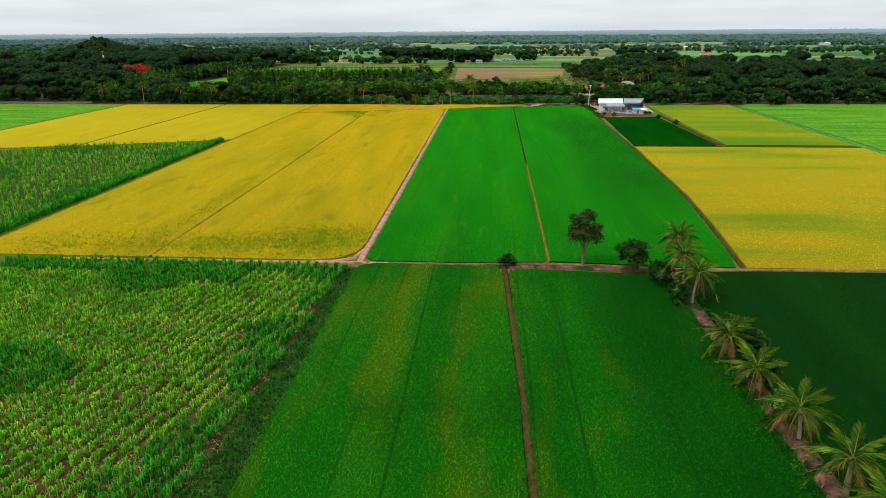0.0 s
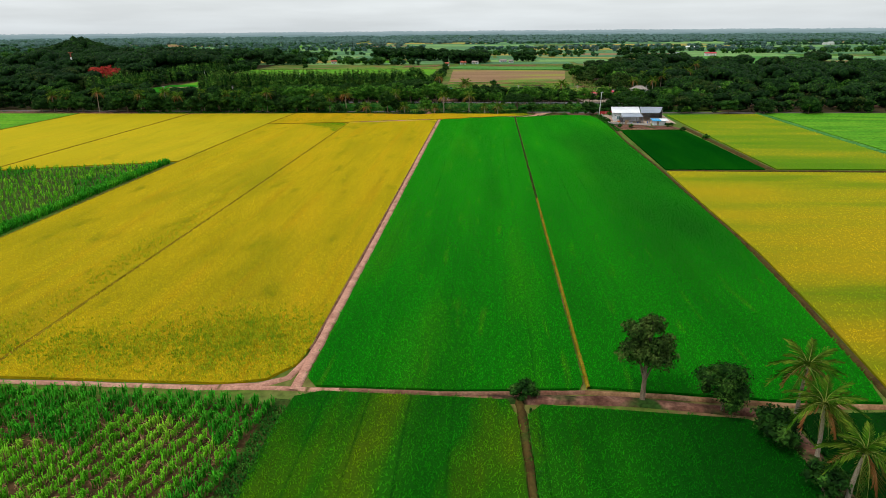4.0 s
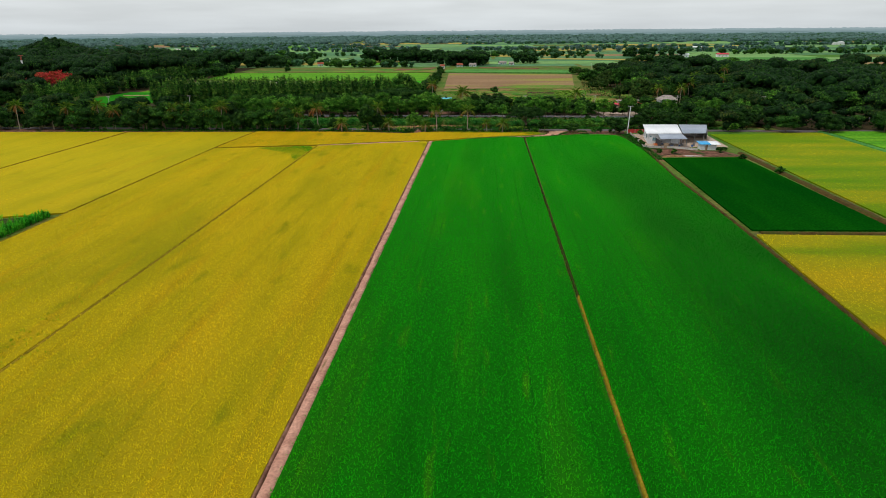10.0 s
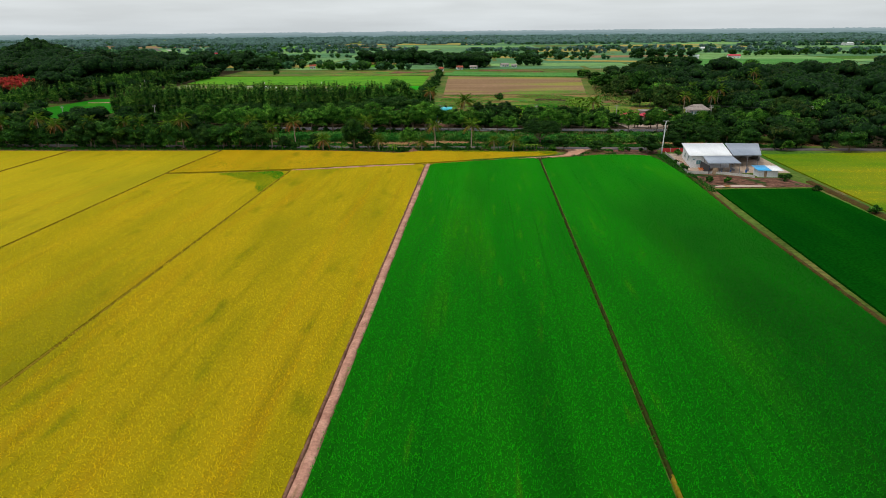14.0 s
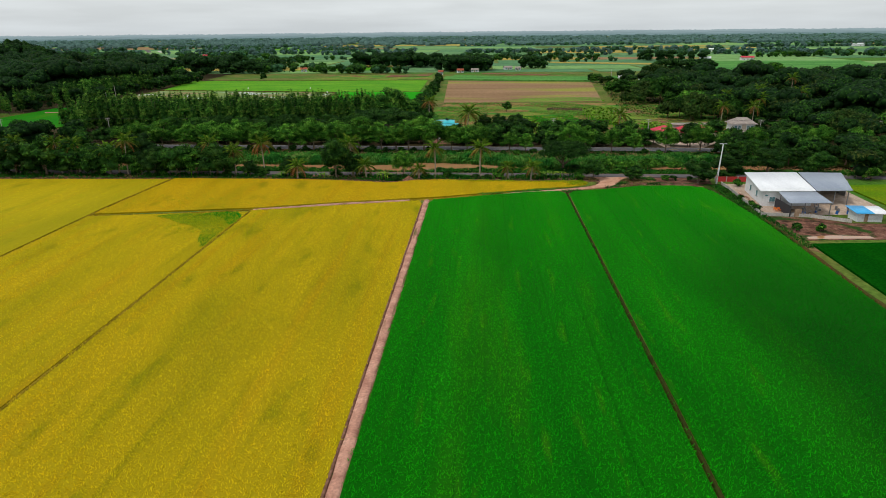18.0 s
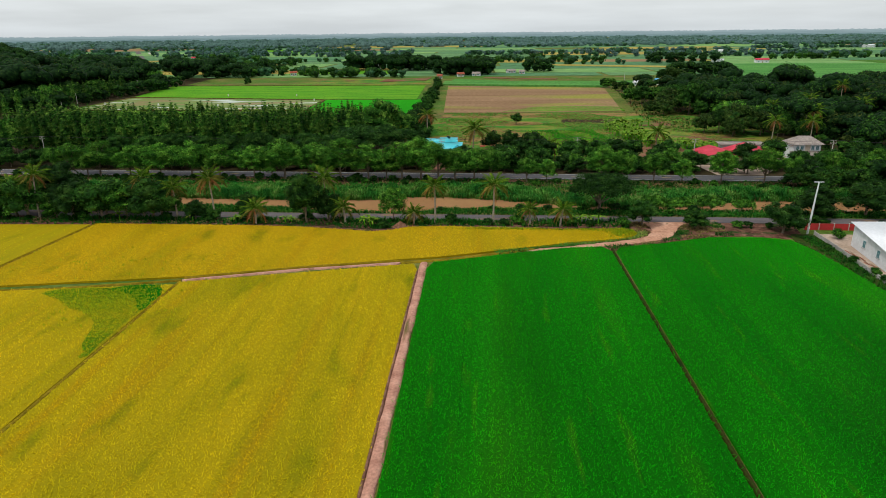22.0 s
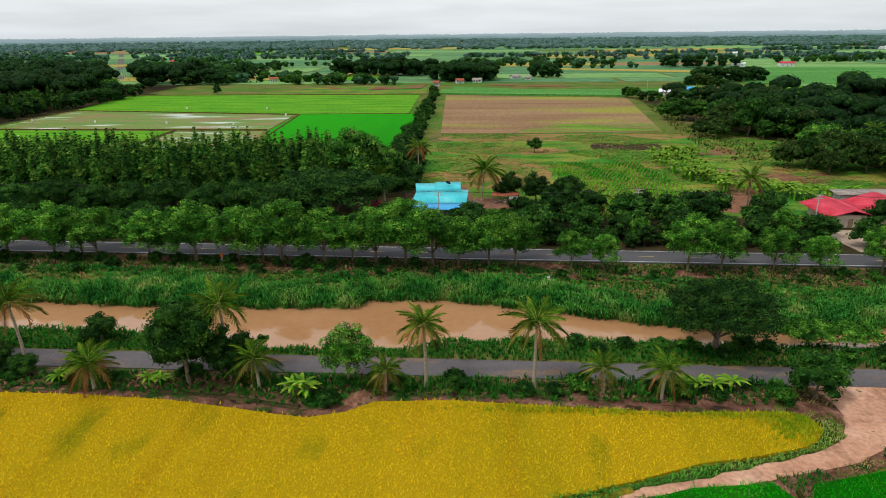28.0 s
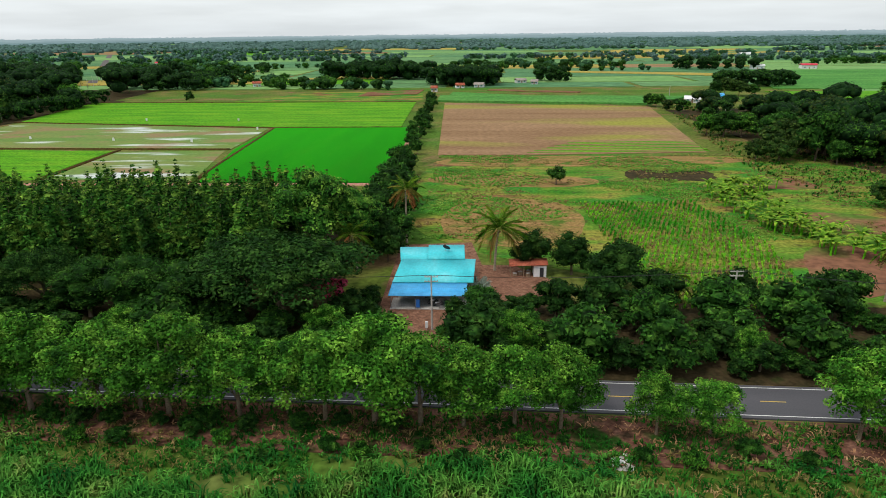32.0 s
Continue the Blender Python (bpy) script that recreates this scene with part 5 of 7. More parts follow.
for k in range(26):
    x = 98 + 2.2 * k + g4.uniform(-1, 1)
    plant("bank_tree", (DARK_F, ROUND_F)[k % 2], x, (g4.uniform(303, 318) if k % 2 or x < 110 else g4.uniform(299, 304)) - 0.034 * x, g4.uniform(4.5, 9), 9, "bushy dark green tree between canal and highway", "trees between canal and highway", k, wide=1.2, z=-0.1)
for k, (x, y, h) in enumerate([(36.5, 286, 2.0), (44.5, 286.2, 2.2), (47.5, 285.8, 1.8), (33, 286.4, 1.6), (28, 286.4, 1.7), (-11.2, 270.6, 2.1), (14, 286.6, 1.5), (21, 286.8, 1.8)]):
    plant("bush", BUSH_T, x, y, h, 3, "round leafy bush on the canal's bank", "scrub by the canal", k + 1, category="bush", wide=1.3)

# eucalyptus plantation: rows of slim trees
ek = 0
for j in range(8):
    for i in range(4, 39):
        x, y = -188 + 4.2 * i + g4.uniform(-0.6, 0.6), 361 + 4.6 * j + g4.uniform(-0.6, 0.6)
        if (x > -32 and y < 380) or ek >= 298:
            continue
        ek += 1
        plant("eucalyptus", EUC_T, x, y, g4.uniform(14.5, 18.5) - (1.5 if j > 5 else 0), 17, "slim upright eucalyptus with a narrow crown", "eucalyptus plantation", ek, wide=1.3)


# ---- palms ----
def frond_mesh(name, length, droop, mat, seed, width=1.0, rib=None):
    """A feathered frond: a tapering midrib that arches, with leaflets hanging from both sides in a V."""
    g = np.random.default_rng(seed)
    n = 9
    u = np.linspace(0, 1, n)
    x = length * (u - 0.22 * droop * u ** 2)
    z = length * (0.22 * u - droop * u ** 1.9)
    pts = np.c_[x, 0 * u, z]
    pieces = [tube(pts, 0.045 * (1.1 - u), 4)]
    ribs = len(pieces[0][1])
    vs, m = [], 26
    for s in (-1, 1):
        for k in range(m):
            t = 0.14 + 0.86 * (k + 0.5) / m
            p = np.array([np.interp(t, u, x), 0, np.interp(t, u, z)])
            ll = width * length * 0.24 * math.sin(math.pi * (0.14 + 0.78 * t)) * g.uniform(0.75, 1.2) + 0.1
            d = np.array([0.45 + 0.5 * t, s * 0.7, -0.35 - 0.6 * g.uniform(0, 1) * (0.5 + droop)])
            q = p + d * ll
            w = np.array([0.068, 0, 0.02]) * length / 4
            vs += [p - w, p + w, q + w * 0.3, q - w * 0.3]
    pieces.append((np.array(vs), np.arange(len(vs)).reshape(-1, 4)))
    v, f = joined(pieces)
    me = mesh_of(name, v, f, mat)
    me.materials.append(rib or M_RACHIS)
    me.polygons.foreach_set("material_index", np.r_[np.ones(ribs, np.int32), np.zeros(len(f) - ribs, np.int32)])
    return me


FRONDS = [frond_mesh("frond_green", 3.6, 0.62, M_FROND, 1, 0.8), frond_mesh("frond_green", 3.9, 0.95, M_FROND, 2, 0.8), frond_mesh("frond_green", 3.9, 1.2, M_FROND, 3, 0.8),
          frond_mesh("frond_yellow", 3.6, 0.95, M_FROND_Y, 4), frond_mesh("frond_dead", 3.4, 1.05, M_FROND_D, 5, rib=M_FROND_D)]


NUT = mesh_of("coconut", *tube([(0, 0, 0), (0, 0, 0.07), (0, 0, 0.2), (0, 0, 0.27)], [0.02, 0.12, 0.12, 0.02], 7), M_FROND_Y, True)


def palm(x, y, trunk, seed, label, dead=3, yellow=4, n=24, size=1.0, group="coconut palms", name="coconut_palm"):
    """A coconut palm: curved ringed trunk and fronds that droop more the lower they sit."""
    g = random.Random(seed)
    e = tagged(new(name), label, "palm", group)
    e.matrix_basis = spot(x, y)
    lean = (g.uniform(-0.7, 0.7), g.uniform(-0.7, 0.7))
    zs = np.linspace(-0.1, trunk, 12)
    pts = np.c_[lean[0] * (zs / trunk) ** 2, lean[1] * (zs / trunk) ** 2, zs]
    rad = np.linspace(0.24, 0.14, 12) * (1 + 0.09 * (np.arange(12) % 2))
    rad[0] = 0.32
    v, f = tube(pts, rad, 8)
    under(new("trunk", mesh_of("palm_trunk", v, f, M_PALMBARK, True)), e)
    for k in range(n):
        u = k / (n - 1)
        i = 0 if u < 0.35 else (1 if u < 0.65 else 2)
        if k >= n - dead:
            i = 4
        elif k >= n - dead - yellow:
            i = 3
        fo = under(new("frond", FRONDS[i]), e)
        tilt = (1.3 - 1.55 * u) + g.uniform(-0.18, 0.18)
        s = size * g.uniform(0.95, 1.2)
        fo.matrix_basis = Matrix.LocRotScale((lean[0], lean[1], trunk - 0.05), Euler((g.uniform(-0.2, 0.2), -tilt, k * 2.399 + g.uniform(-0.2, 0.2))), (s, s, s))
    if trunk > 3.5:
        for k in range(5):
            nut = under(new("coconut", NUT), e)
            nut.matrix_basis = spot(lean[0] + 0.28 * math.cos(k * 1.26), lean[1] + 0.28 * math.sin(k * 1.26), 1.0, k, trunk - 0.55 + 0.07 * (k % 2))
    return e


P_FIELD = "young coconut palm with drooping yellow-green fronds on the earth bank"
for k, (x, y, h) in enumerate([(57.0, -9.8, 8.4), (57.4, -14.5, 6.4), (57.2, -20.8, 5.6), (57.0, -40.2, 3.9), (57.6, -46.8, 3.2), (58.0, -57, 4.0), (58.6, -65.5, 4.2), (58.6, -71, 3.8), (58.2, -80, 4)]):
    palm(x + 0.7, y, h, 300 + k, P_FIELD, dead=2, yellow=3, size=0.98 if k > 2 else 0.92, group="coconut palms on the field bank")
P_CANAL = "coconut palm with green and browning fronds by the canal lane"
for k, (x, y, h, d, s) in enumerate([(1.2, 276.2, 9.2, 2, 0.88), (14.7, 276.4, 9.3, 2, 0.95), (-24.8, 278.0, 10.2, 0, 0.95), (-20, 275.0, 4.0, 2, 0.85), (-52.6, 277.6, 8.0, 7, 1.0), (-41, 273.6, 4.0, 5, 0.95),
                                     (-3.8, 274.8, 3.0, 3, 0.72), (23.2, 276, 3.6, 2, 0.7), (30, 275, 3.8, 2, 0.8), (-61.5, 276.6, 6.0, 2, 0.9), (-70, 277, 8.0, 4, 0.95), (-97, 277, 8.6, 3, 1.0), (-103, 277, 6.5, 2, 0.9),
                                     (-113, 277, 7.5, 4, 0.95), (-119, 277, 8, 2, 0.95), (-133, 277, 8, 3, 1.0), (-148, 277, 7, 4, 1.0), (-155, 277, 9, 2, 1.0), (-170, 277, 8, 3, 1.0), (-178, 277, 7, 3, 1.0), (-195, 277, 9, 3, 1.0),
                                     (-214, 277, 8, 3, 1.0), (-222, 277, 7, 3, 1.0)]):
    palm(x - 0.7, y - 1.6 - 0.02 * x, h + (2.2 if x < -40 and h > 5 else 0.0), 340 + k, P_CANAL, dead=d, yellow=6, size=s, group="coconut palms by the canal")
for k, (x, y, h, lab) in enumerate([(8.4, 369.2, 8.2, "tall coconut palm beside the turquoise-roofed house"), (-10, 386, 11.5, "coconut palm with yellowed hanging fronds"), (-17.7, 369, 7.2, "coconut palm behind the umbrella trees"),
                                    (35, 352, 5, "coconut palm among garden trees"), (72, 356, 9, "coconut palm near the red-roofed house"), (124, 385, 9, "coconut palm in the grove"), (136, 380, 9.5, "coconut palm in the grove"),
                                    (147, 402, 11, "coconut palm in the grove"), (158, 430, 13, "coconut palm in the grove"), (140, 425, 10.5, "coconut palm in the grove"), (165, 402, 14, "coconut palm in the grove"), (189, 462, 16, "coconut palm in the grove")]):
    palm(x, y, h, 380 + k, lab, dead=6 if k == 1 else 3, yellow=7 if k == 1 else 4, n=22, size=1.3 if k == 0 else 1.0, group="coconut palms beyond the highway")


# ---- bananas, reeds, scrub ----
def banana_leaf(seed):
    g = np.random.default_rng(seed)
    n = 6
    u = np.linspace(0, 1, n)
    x, z = 1.7 * u, 1.7 * u - 1.75 * u ** 2
    w = 0.19 * np.sin(np.pi * (0.08 + 0.86 * u)) + 0.02
    v = np.concatenate([np.c_[x, -w, z - 0.12 * w], np.c_[x, 0 * u, z], np.c_[x, w, z - 0.12 * w]])
    f = [(k * n + i, k * n + i + 1, (k + 1) * n + i + 1, (k + 1) * n + i) for k in (0, 1) for i in range(n - 1)]
    return mesh_of("banana_leaf", v, f, M_BANANA, True)


B_LEAF = [banana_leaf(1)]
B_STEM = mesh_of("banana_stem", *tube([(0, 0, -0.1), (0, 0, 0.9), (0.03, 0, 1.9)], [0.14, 0.11, 0.06], 7), M_CANE, True)


def banana(x, y, s, seed, label="banana plant with torn yellow-green leaves"):
    g = random.Random(seed)
    e = tagged(new("banana_plant"), label, "banana plant", "banana plants")
    e.matrix_basis = spot(x, y, s, 0.0, 0.0, 0.72 * s)
    under(new("stem", B_STEM), e)
    for k in range(9):
        o = under(new("leaf", B_LEAF[0]), e)
        o.matrix_basis = Matrix.LocRotScale((0, 0, 1.75), Euler((0, -g.uniform(-0.1, 0.75), k * 2.399)), (1, 1, 1))


for k, (x, y, s) in enumerate([(-15.8, 271.9, 1.2), (-14.6, 272.2, 1.3), (-13.8, 271.6, 1.1), (-35, 273.8, 1.0), (-33.6, 273.9, 0.9), (34, 274.4, 1.1), (36, 274, 1.2), (38.2, 274.6, 1.3), (32.6, 274.6, 1.0), (-47, 274, 1.0), (-58, 275, 1.1), (-76, 275, 1.2)]):
    banana(x, y, s, k)
for k in range(150):
    x = float(np.interp(k, [0, 30, 60, 95, 149], [84, 74, 74, 80, 107])) + g4.uniform(-7, 7)
    y = float(np.interp(k, [0, 30, 60, 95, 149], [436, 430, 404, 382, 366])) + g4.uniform(-5, 5)
    banana(x, y, g4.uniform(1.2, 1.9), 40 + k, "yellow-green banana plant in a dense grove")

pts = jittered(-150, 294, 130, 318, 0.7, 51)
far = np.array([canal_far(x) for x in pts[:, 0]])
pts = pts[(pts[:, 1] > far - 0.9) & (pts[:, 1] < far + 5.2 + 1.6 * np.sin(pts[:, 0] * 0.11) + 0.8 * np.sin(pts[:, 0] * 0.7))]
v, f = arching(pts, 2.0, 1.5, 0.17, 10, 52, z=np.array([max(-1.5, ground_z(*p)) - 0.05 for p in pts]))
tagged(new("reeds", mesh_of("reeds", v, f, M_REED)), "tall dense green reeds along the canal", "reeds", kind="stuff")
pts = jittered(-170, 269.5, 45, 277, 0.8, 53)
pts = pts[np.random.default_rng(3).uniform(0, 1, len(pts)) < 0.85]
pts2 = jittered(-170, 281, 130, 290.5, 0.7, 54)
pts2 = pts2[(pts2[:, 1] > 282.2 - 0.021 * pts2[:, 0]) & (pts2[:, 1] < [canal_near(x) + 0.6 for x in pts2[:, 0]])]
pts3 = jittered(-130, 304, 130, 325, 0.8, 55)
pts3 = pts3[(pts3[:, 1] > [canal_far(x) + 6 for x in pts3[:, 0]]) & (pts3[:, 1] < 321.6 - 0.036 * pts3[:, 0])]
grass = (np.concatenate([pts[pts[:, 1] > 271.8 + np.where(np.abs(pts[:, 0] + 14) < 8, -2.0, 0)], pts2, pts3[(np.random.default_rng(4).uniform(0, 1, len(pts3)) < 0.8) & (np.sin(pts3[:, 0] * 0.23) + np.sin(pts3[:, 1] * 0.6 + pts3[:, 0] * 0.1) > np.where(pts3[:, 0] > 5, -1.4, -0.9))]]))
v, f = arching(grass, 0.75, 0.85, 0.15, 7, 56, z=np.array([max(-1.5, ground_z(*p)) - 0.03 for p in grass]))
tagged(new("verge_grass", mesh_of("verge_grass", v, f, M_SCRUB)), "rough green and dry grass on the banks", "grass", kind="stuff")
dry = np.concatenate([jittered(-120, 270, 45, 277, 1.1, 81), jittered(-120, 312, 120, 322, 1.2, 82)])
dry = dry[((dry[:, 1] < 278) & (dry[:, 1] > 272.6)) | ((dry[:, 1] > 314.5 - 0.034 * dry[:, 0]) & (dry[:, 1] < 321.2 - 0.036 * dry[:, 0]))]
dry = dry[np.sin(dry[:, 0] * 0.31) + np.sin(dry[:, 0] * 0.13 + dry[:, 1]) > -0.3]
v, f = arching(dry, 0.45, 0.8, 0.14, 6, 83, z=0.08)
tagged(new("dry_litter", mesh_of("dry_litter", v, f, M_STRAW)), "dry brown leaves and dead grass on the banks", "dead grass", kind="stuff")
pts = np.concatenate([jittered(-8, -84, 0.9, -8, 0.5, 57), jittered(28.6, -84, 29.8, -7, 0.9, 58), jittered(56, -84, 60, -8, 0.7, 59), jittered(79.4, 211, 83, 266, 0.6, 60)])
keep = (pts[:, 0] > 5) | ((pts[:, 0] > -1.7 + (pts[:, 1] + 8) * 0.045) & (pts[:, 0] < 0.2))
v, f = arching(pts[keep], 0.6, 0.5, 0.12, 6, 61)
tagged(new("bund_grass", mesh_of("bund_grass", v, f, M_SCRUB)), "rough weeds and grass on the field banks", "grass", kind="stuff")
pts = jittered(14, 252, 66, 277, 0.55, 84)
pts = pts[inside(pts, TURN_B) | inside(pts, [(14, 252.6), (26, 256), (38, 259.4), (30, 258.8), (14, 254.8)])]
pts = pts[~inside(pts, TURN)]
pick = np.sin(pts[:, 0] * 0.5) + np.sin(pts[:, 1] * 0.8 + pts[:, 0] * 0.23)
for ok, m, h, lab in ((pick > 0.55, M_SCRUB, 0.5, "green weeds beside the sandy turn-off"), ((pick < -0.1) & (pts[:, 0] > 36), M_DRYGRASS, 0.4, "dry grass beside the sandy turn-off"), ((pick < 0.6) & (pts[:, 0] < 36), M_REED, 0.4, "green grass at the end of the rice field")):
    v, f = arching(pts[ok], h, 0.5, 0.11, 6, 85, z=0.05)
    tagged(new("verge_grass", mesh_of("verge_grass", v, f, m)), lab, "grass", kind="stuff")
pts = jittered(14, 252, 49, 270, 0.45, 94)
pts = pts[inside(pts, TURN_W) & ~inside(pts, TURN)]
v, f = arching(pts, 0.45, 0.4, 0.1, 6, 95, z=0.05)
tagged(new("verge_grass", mesh_of("verge_grass", v, f, M_WEED)), "green grass between the golden field and the turn-off", "grass", kind="stuff")
# thick dark weeds between the palms by the lane
pts = jittered(-170, 272.4, 45, 276.8, 0.75, 86)
pts = pts[(np.sin(pts[:, 0] * 0.27) + np.sin(pts[:, 0] * 0.11 + pts[:, 1] * 0.9) > -0.25) & (pts[:, 1] > 273.2 - 0.02 * pts[:, 0])]
v, f = arching(pts, 1.25, 0.8, 0.14, 8, 87, z=0.05)
tagged(new("bank_weeds", mesh_of("bank_weeds", v, f, M_SCRUB)), "thick dark green weeds between the palms by the lane", "weeds", kind="stuff")
pts = pts3[np.random.default_rng(5).uniform(0, 1, len(pts3)) < 0.5]
pts = pts[np.sin(pts[:, 0] * 0.19 + 2) + np.sin(pts[:, 1] * 0.5 + pts[:, 0] * 0.13) > 0.1]
v, f = arching(pts, 0.65, 0.8, 0.12, 9, 88, z=np.array([max(-1.5, ground_z(*p)) - 0.03 for p in pts]))
tagged(new("dry_grass", mesh_of("dry_grass", v, f, M_DRYGRASS)), "dry yellow grass on the roadside bank", "grass", kind="stuff")
pts = pts3[np.random.default_rng(6).uniform(0, 1, len(pts3)) < 0.7]
pts = pts[(pts[:, 1] < 314.5 - 0.034 * pts[:, 0]) & (np.sin(pts[:, 0] * 0.19 + 2) + np.sin(pts[:, 1] * 0.5 + pts[:, 0] * 0.13) < 0.5)]
v, f = arching(pts, 0.8, 0.9, 0.16, 9, 93, z=np.array([max(-1.5, ground_z(*p)) - 0.03 for p in pts]))
tagged(new("bank_grass", mesh_of("bank_grass", v, f, M_REED)), "lush green grass behind the reeds", "grass", kind="stuff")
pts = np.random.default_rng(68).uniform((-9, 388), (128, 488), (6500, 2))
pts = pts[np.sin(pts[:, 0] * 0.13) + np.sin(pts[:, 1] * 0.21 + pts[:, 0] * 0.07) > -0.2]
v, f = arching(pts, 0.35, 0.7, 0.16, 7, 89)
tagged(new("dry_grass", mesh_of("dry_grass", v, f, M_DRYGRASS)), "dry yellow grass in the fallow meadow", "grass", kind="stuff")
pts = np.random.default_rng(63).uniform((-9, 388), (128, 488), (13000, 2))
pts = pts[np.sin(pts[:, 0] * 0.11 + 1) + np.sin(pts[:, 1] * 0.17 + pts[:, 0] * 0.05) > 0.25]
v, f = arching(pts, 0.4, 0.8, 0.22, 6, 64)
tagged(new("meadow_weeds", mesh_of("meadow_weeds", v, f, M_WEED)), "rough weeds in the fallow meadow", "weeds", kind="stuff")
pts = np.random.default_rng(64).uniform((94, 425), (142, 644), (2600, 2))
pts = pts[(pts[:, 0] > 96 + (pts[:, 1] - 490) * 0.12) & (np.sin(pts[:, 0] * 0.2) + np.sin(pts[:, 1] * 0.13 + pts[:, 0] * 0.05) > -0.5)]
for k, (m, lab) in enumerate(((M_SCRUB, "dark scrub at the edge of the woods"), (M_DRYGRASS, "tall dry grass at the edge of the woods"))):
    v, f = arching(pts[k::2], 0.9, 1.0, 0.2, 9, 96 + k)
    tagged(new("scrub", mesh_of("scrub", v, f, m)), lab, "scrub", kind="stuff")


# ---- woods farther off, as masses of separate crowns ----
def woods(spots, seed, quads, size, label, mats, knobs=6, knob=(0.42, 0.62), core=None):
    """Crowns built of several knobs of outward-facing leaf sprays, sorted by their green into a few masses."""
    g = np.random.default_rng(seed)
    pick = g.choice(len(mats), len(spots), p=[1 / len(mats)] * len(mats))
    for m, mat in enumerate(mats):
        cs, ns, inner = [], [], []
        for (x, y, h, r), k in zip(spots, pick):
            if k != m:
                continue
            b = []
            for i in range(knobs):
                a, o = i * 2.399 + x, r * 0.62 * math.sqrt((i + 0.3) / knobs)
                kr = r * g.uniform(*knob)
                b.append((x + o * math.cos(a), y + o * math.sin(a), h - kr * 0.85 - (o / r) ** 2 * h * 0.38 * g.uniform(0.6, 1.4), kr))
            c, n = crown_points(b, quads, int(g.integers(1 << 30)))
            inner += b + [(x, y, h * 0.3, r * 0.6)]
            low = g.uniform(0, 1, quads) < 0.14
            c[low, 2] *= g.uniform(0.1, 0.7, low.sum())
            cs.append(c)
            ns.append(n)
        if cs:
            v, f = leaf_quads(np.concatenate(cs), np.concatenate(ns), size, seed + 1, tumble=0.3)
            leafy = len(f)
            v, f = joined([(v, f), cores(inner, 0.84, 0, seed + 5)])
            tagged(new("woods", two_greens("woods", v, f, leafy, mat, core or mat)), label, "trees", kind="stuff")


def patch(x0, y0, x1, y1, n, h0, h1, seed):
    g = np.random.default_rng(seed)
    out = []
    for _ in range(n):
        h = g.uniform(h0, h1) * (1.25 if g.uniform() < 0.15 else 1)
        out.append((g.uniform(x0, x1), g.uniform(y0, y1), h, h * g.uniform(0.42, 0.68)))
    return out


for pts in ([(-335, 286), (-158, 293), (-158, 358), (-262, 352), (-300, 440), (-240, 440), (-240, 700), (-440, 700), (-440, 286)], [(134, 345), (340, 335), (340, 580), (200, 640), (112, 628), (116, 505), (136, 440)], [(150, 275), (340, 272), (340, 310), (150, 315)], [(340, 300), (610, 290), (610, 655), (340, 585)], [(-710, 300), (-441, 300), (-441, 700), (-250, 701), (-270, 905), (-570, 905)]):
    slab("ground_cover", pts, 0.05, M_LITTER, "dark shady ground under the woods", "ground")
near = patch(-335, 290, -158, 304, 70, 6, 9.5, 1) + patch(-335, 304, -158, 348, 110, 2.5, 4.5, 34) + patch(-420, 375, -275, 520, 150, 10, 17, 2) + patch(-420, 520, -272, 700, 150, 16, 25, 42) + patch(-335, 352, -270, 440, 60, 8, 13, 3)
near += patch(142, 345, 330, 440, 200, 9, 17, 4) + patch(128, 470, 330, 560, 170, 10, 19, 5) + patch(136, 440, 330, 470, 60, 8, 14, 35) + patch(112, 560, 190, 628, 22, 6, 11, 6) + patch(190, 560, 330, 628, 50, 6, 10, 36)
near += patch(150, 288, 330, 312, 60, 7, 12, 7) + patch(150, 330, 330, 350, 60, 7, 12, 9) + patch(-258, 442, -244, 690, 60, 5, 11, 33) + patch(120, 274, 330, 284, 40, 5, 10, 10) + patch(116, 298, 150, 312, 12, 6, 10, 45) + patch(134, 342, 200, 440, 70, 3, 6.5, 40)
near = [p for p in near if not (-322 < p[0] < -280 and 425 < p[1] < 478)] + patch(-240, 331, -150, 349, 46, 6, 10, 46)
# cores in the darkest green put shade into the gaps between crowns
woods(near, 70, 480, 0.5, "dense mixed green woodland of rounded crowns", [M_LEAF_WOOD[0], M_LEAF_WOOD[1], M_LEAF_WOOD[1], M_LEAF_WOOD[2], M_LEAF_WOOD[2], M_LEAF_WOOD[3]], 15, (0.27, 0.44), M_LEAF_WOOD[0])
# single trees standing out at the edges of the woods
GROVE = [tree_meshes("grove_tree", 260 + k, 14.0, 6.0 + k, 1.0, 40, 3400, 0.42, (M_LEAF_DARK, M_LEAF_MID, M_LEAF_OLIVE, M_LEAF_ROAD)[k % 4], 0.28, open_=0.8) for k in range(4)]
g7 = random.Random(31)
EDGE = [(103, 533, 10), (109, 530, 12), (116, 529, 11), (112, 537, 9), (101, 478, 8), (107, 474, 9), (113, 484, 14), (121, 478, 18), (128, 486, 19), (124, 470, 9), (136, 476, 13), (133, 498, 17), (142, 484, 12), (118, 500, 15),
        (108, 414, 9), (113, 411, 12), (119, 409, 14), (124, 412, 13), (128, 405, 11), (133, 414, 12), (121, 420, 14), (138, 406, 10), (116, 403, 8), (131, 396, 9), (140, 392, 9), (144, 420, 12), (138, 430, 11),
        (112, 646, 8), (118, 640, 5), (126, 634, 5), (133, 626, 6), (282, 700, 14), (168, 708, 12), (176, 712, 13), (184, 708, 11), (192, 705, 9)]
for k in range(26):
    EDGE.append((g7.uniform(-276, -264), 352 + 13 * k, g7.uniform(9, 15)))
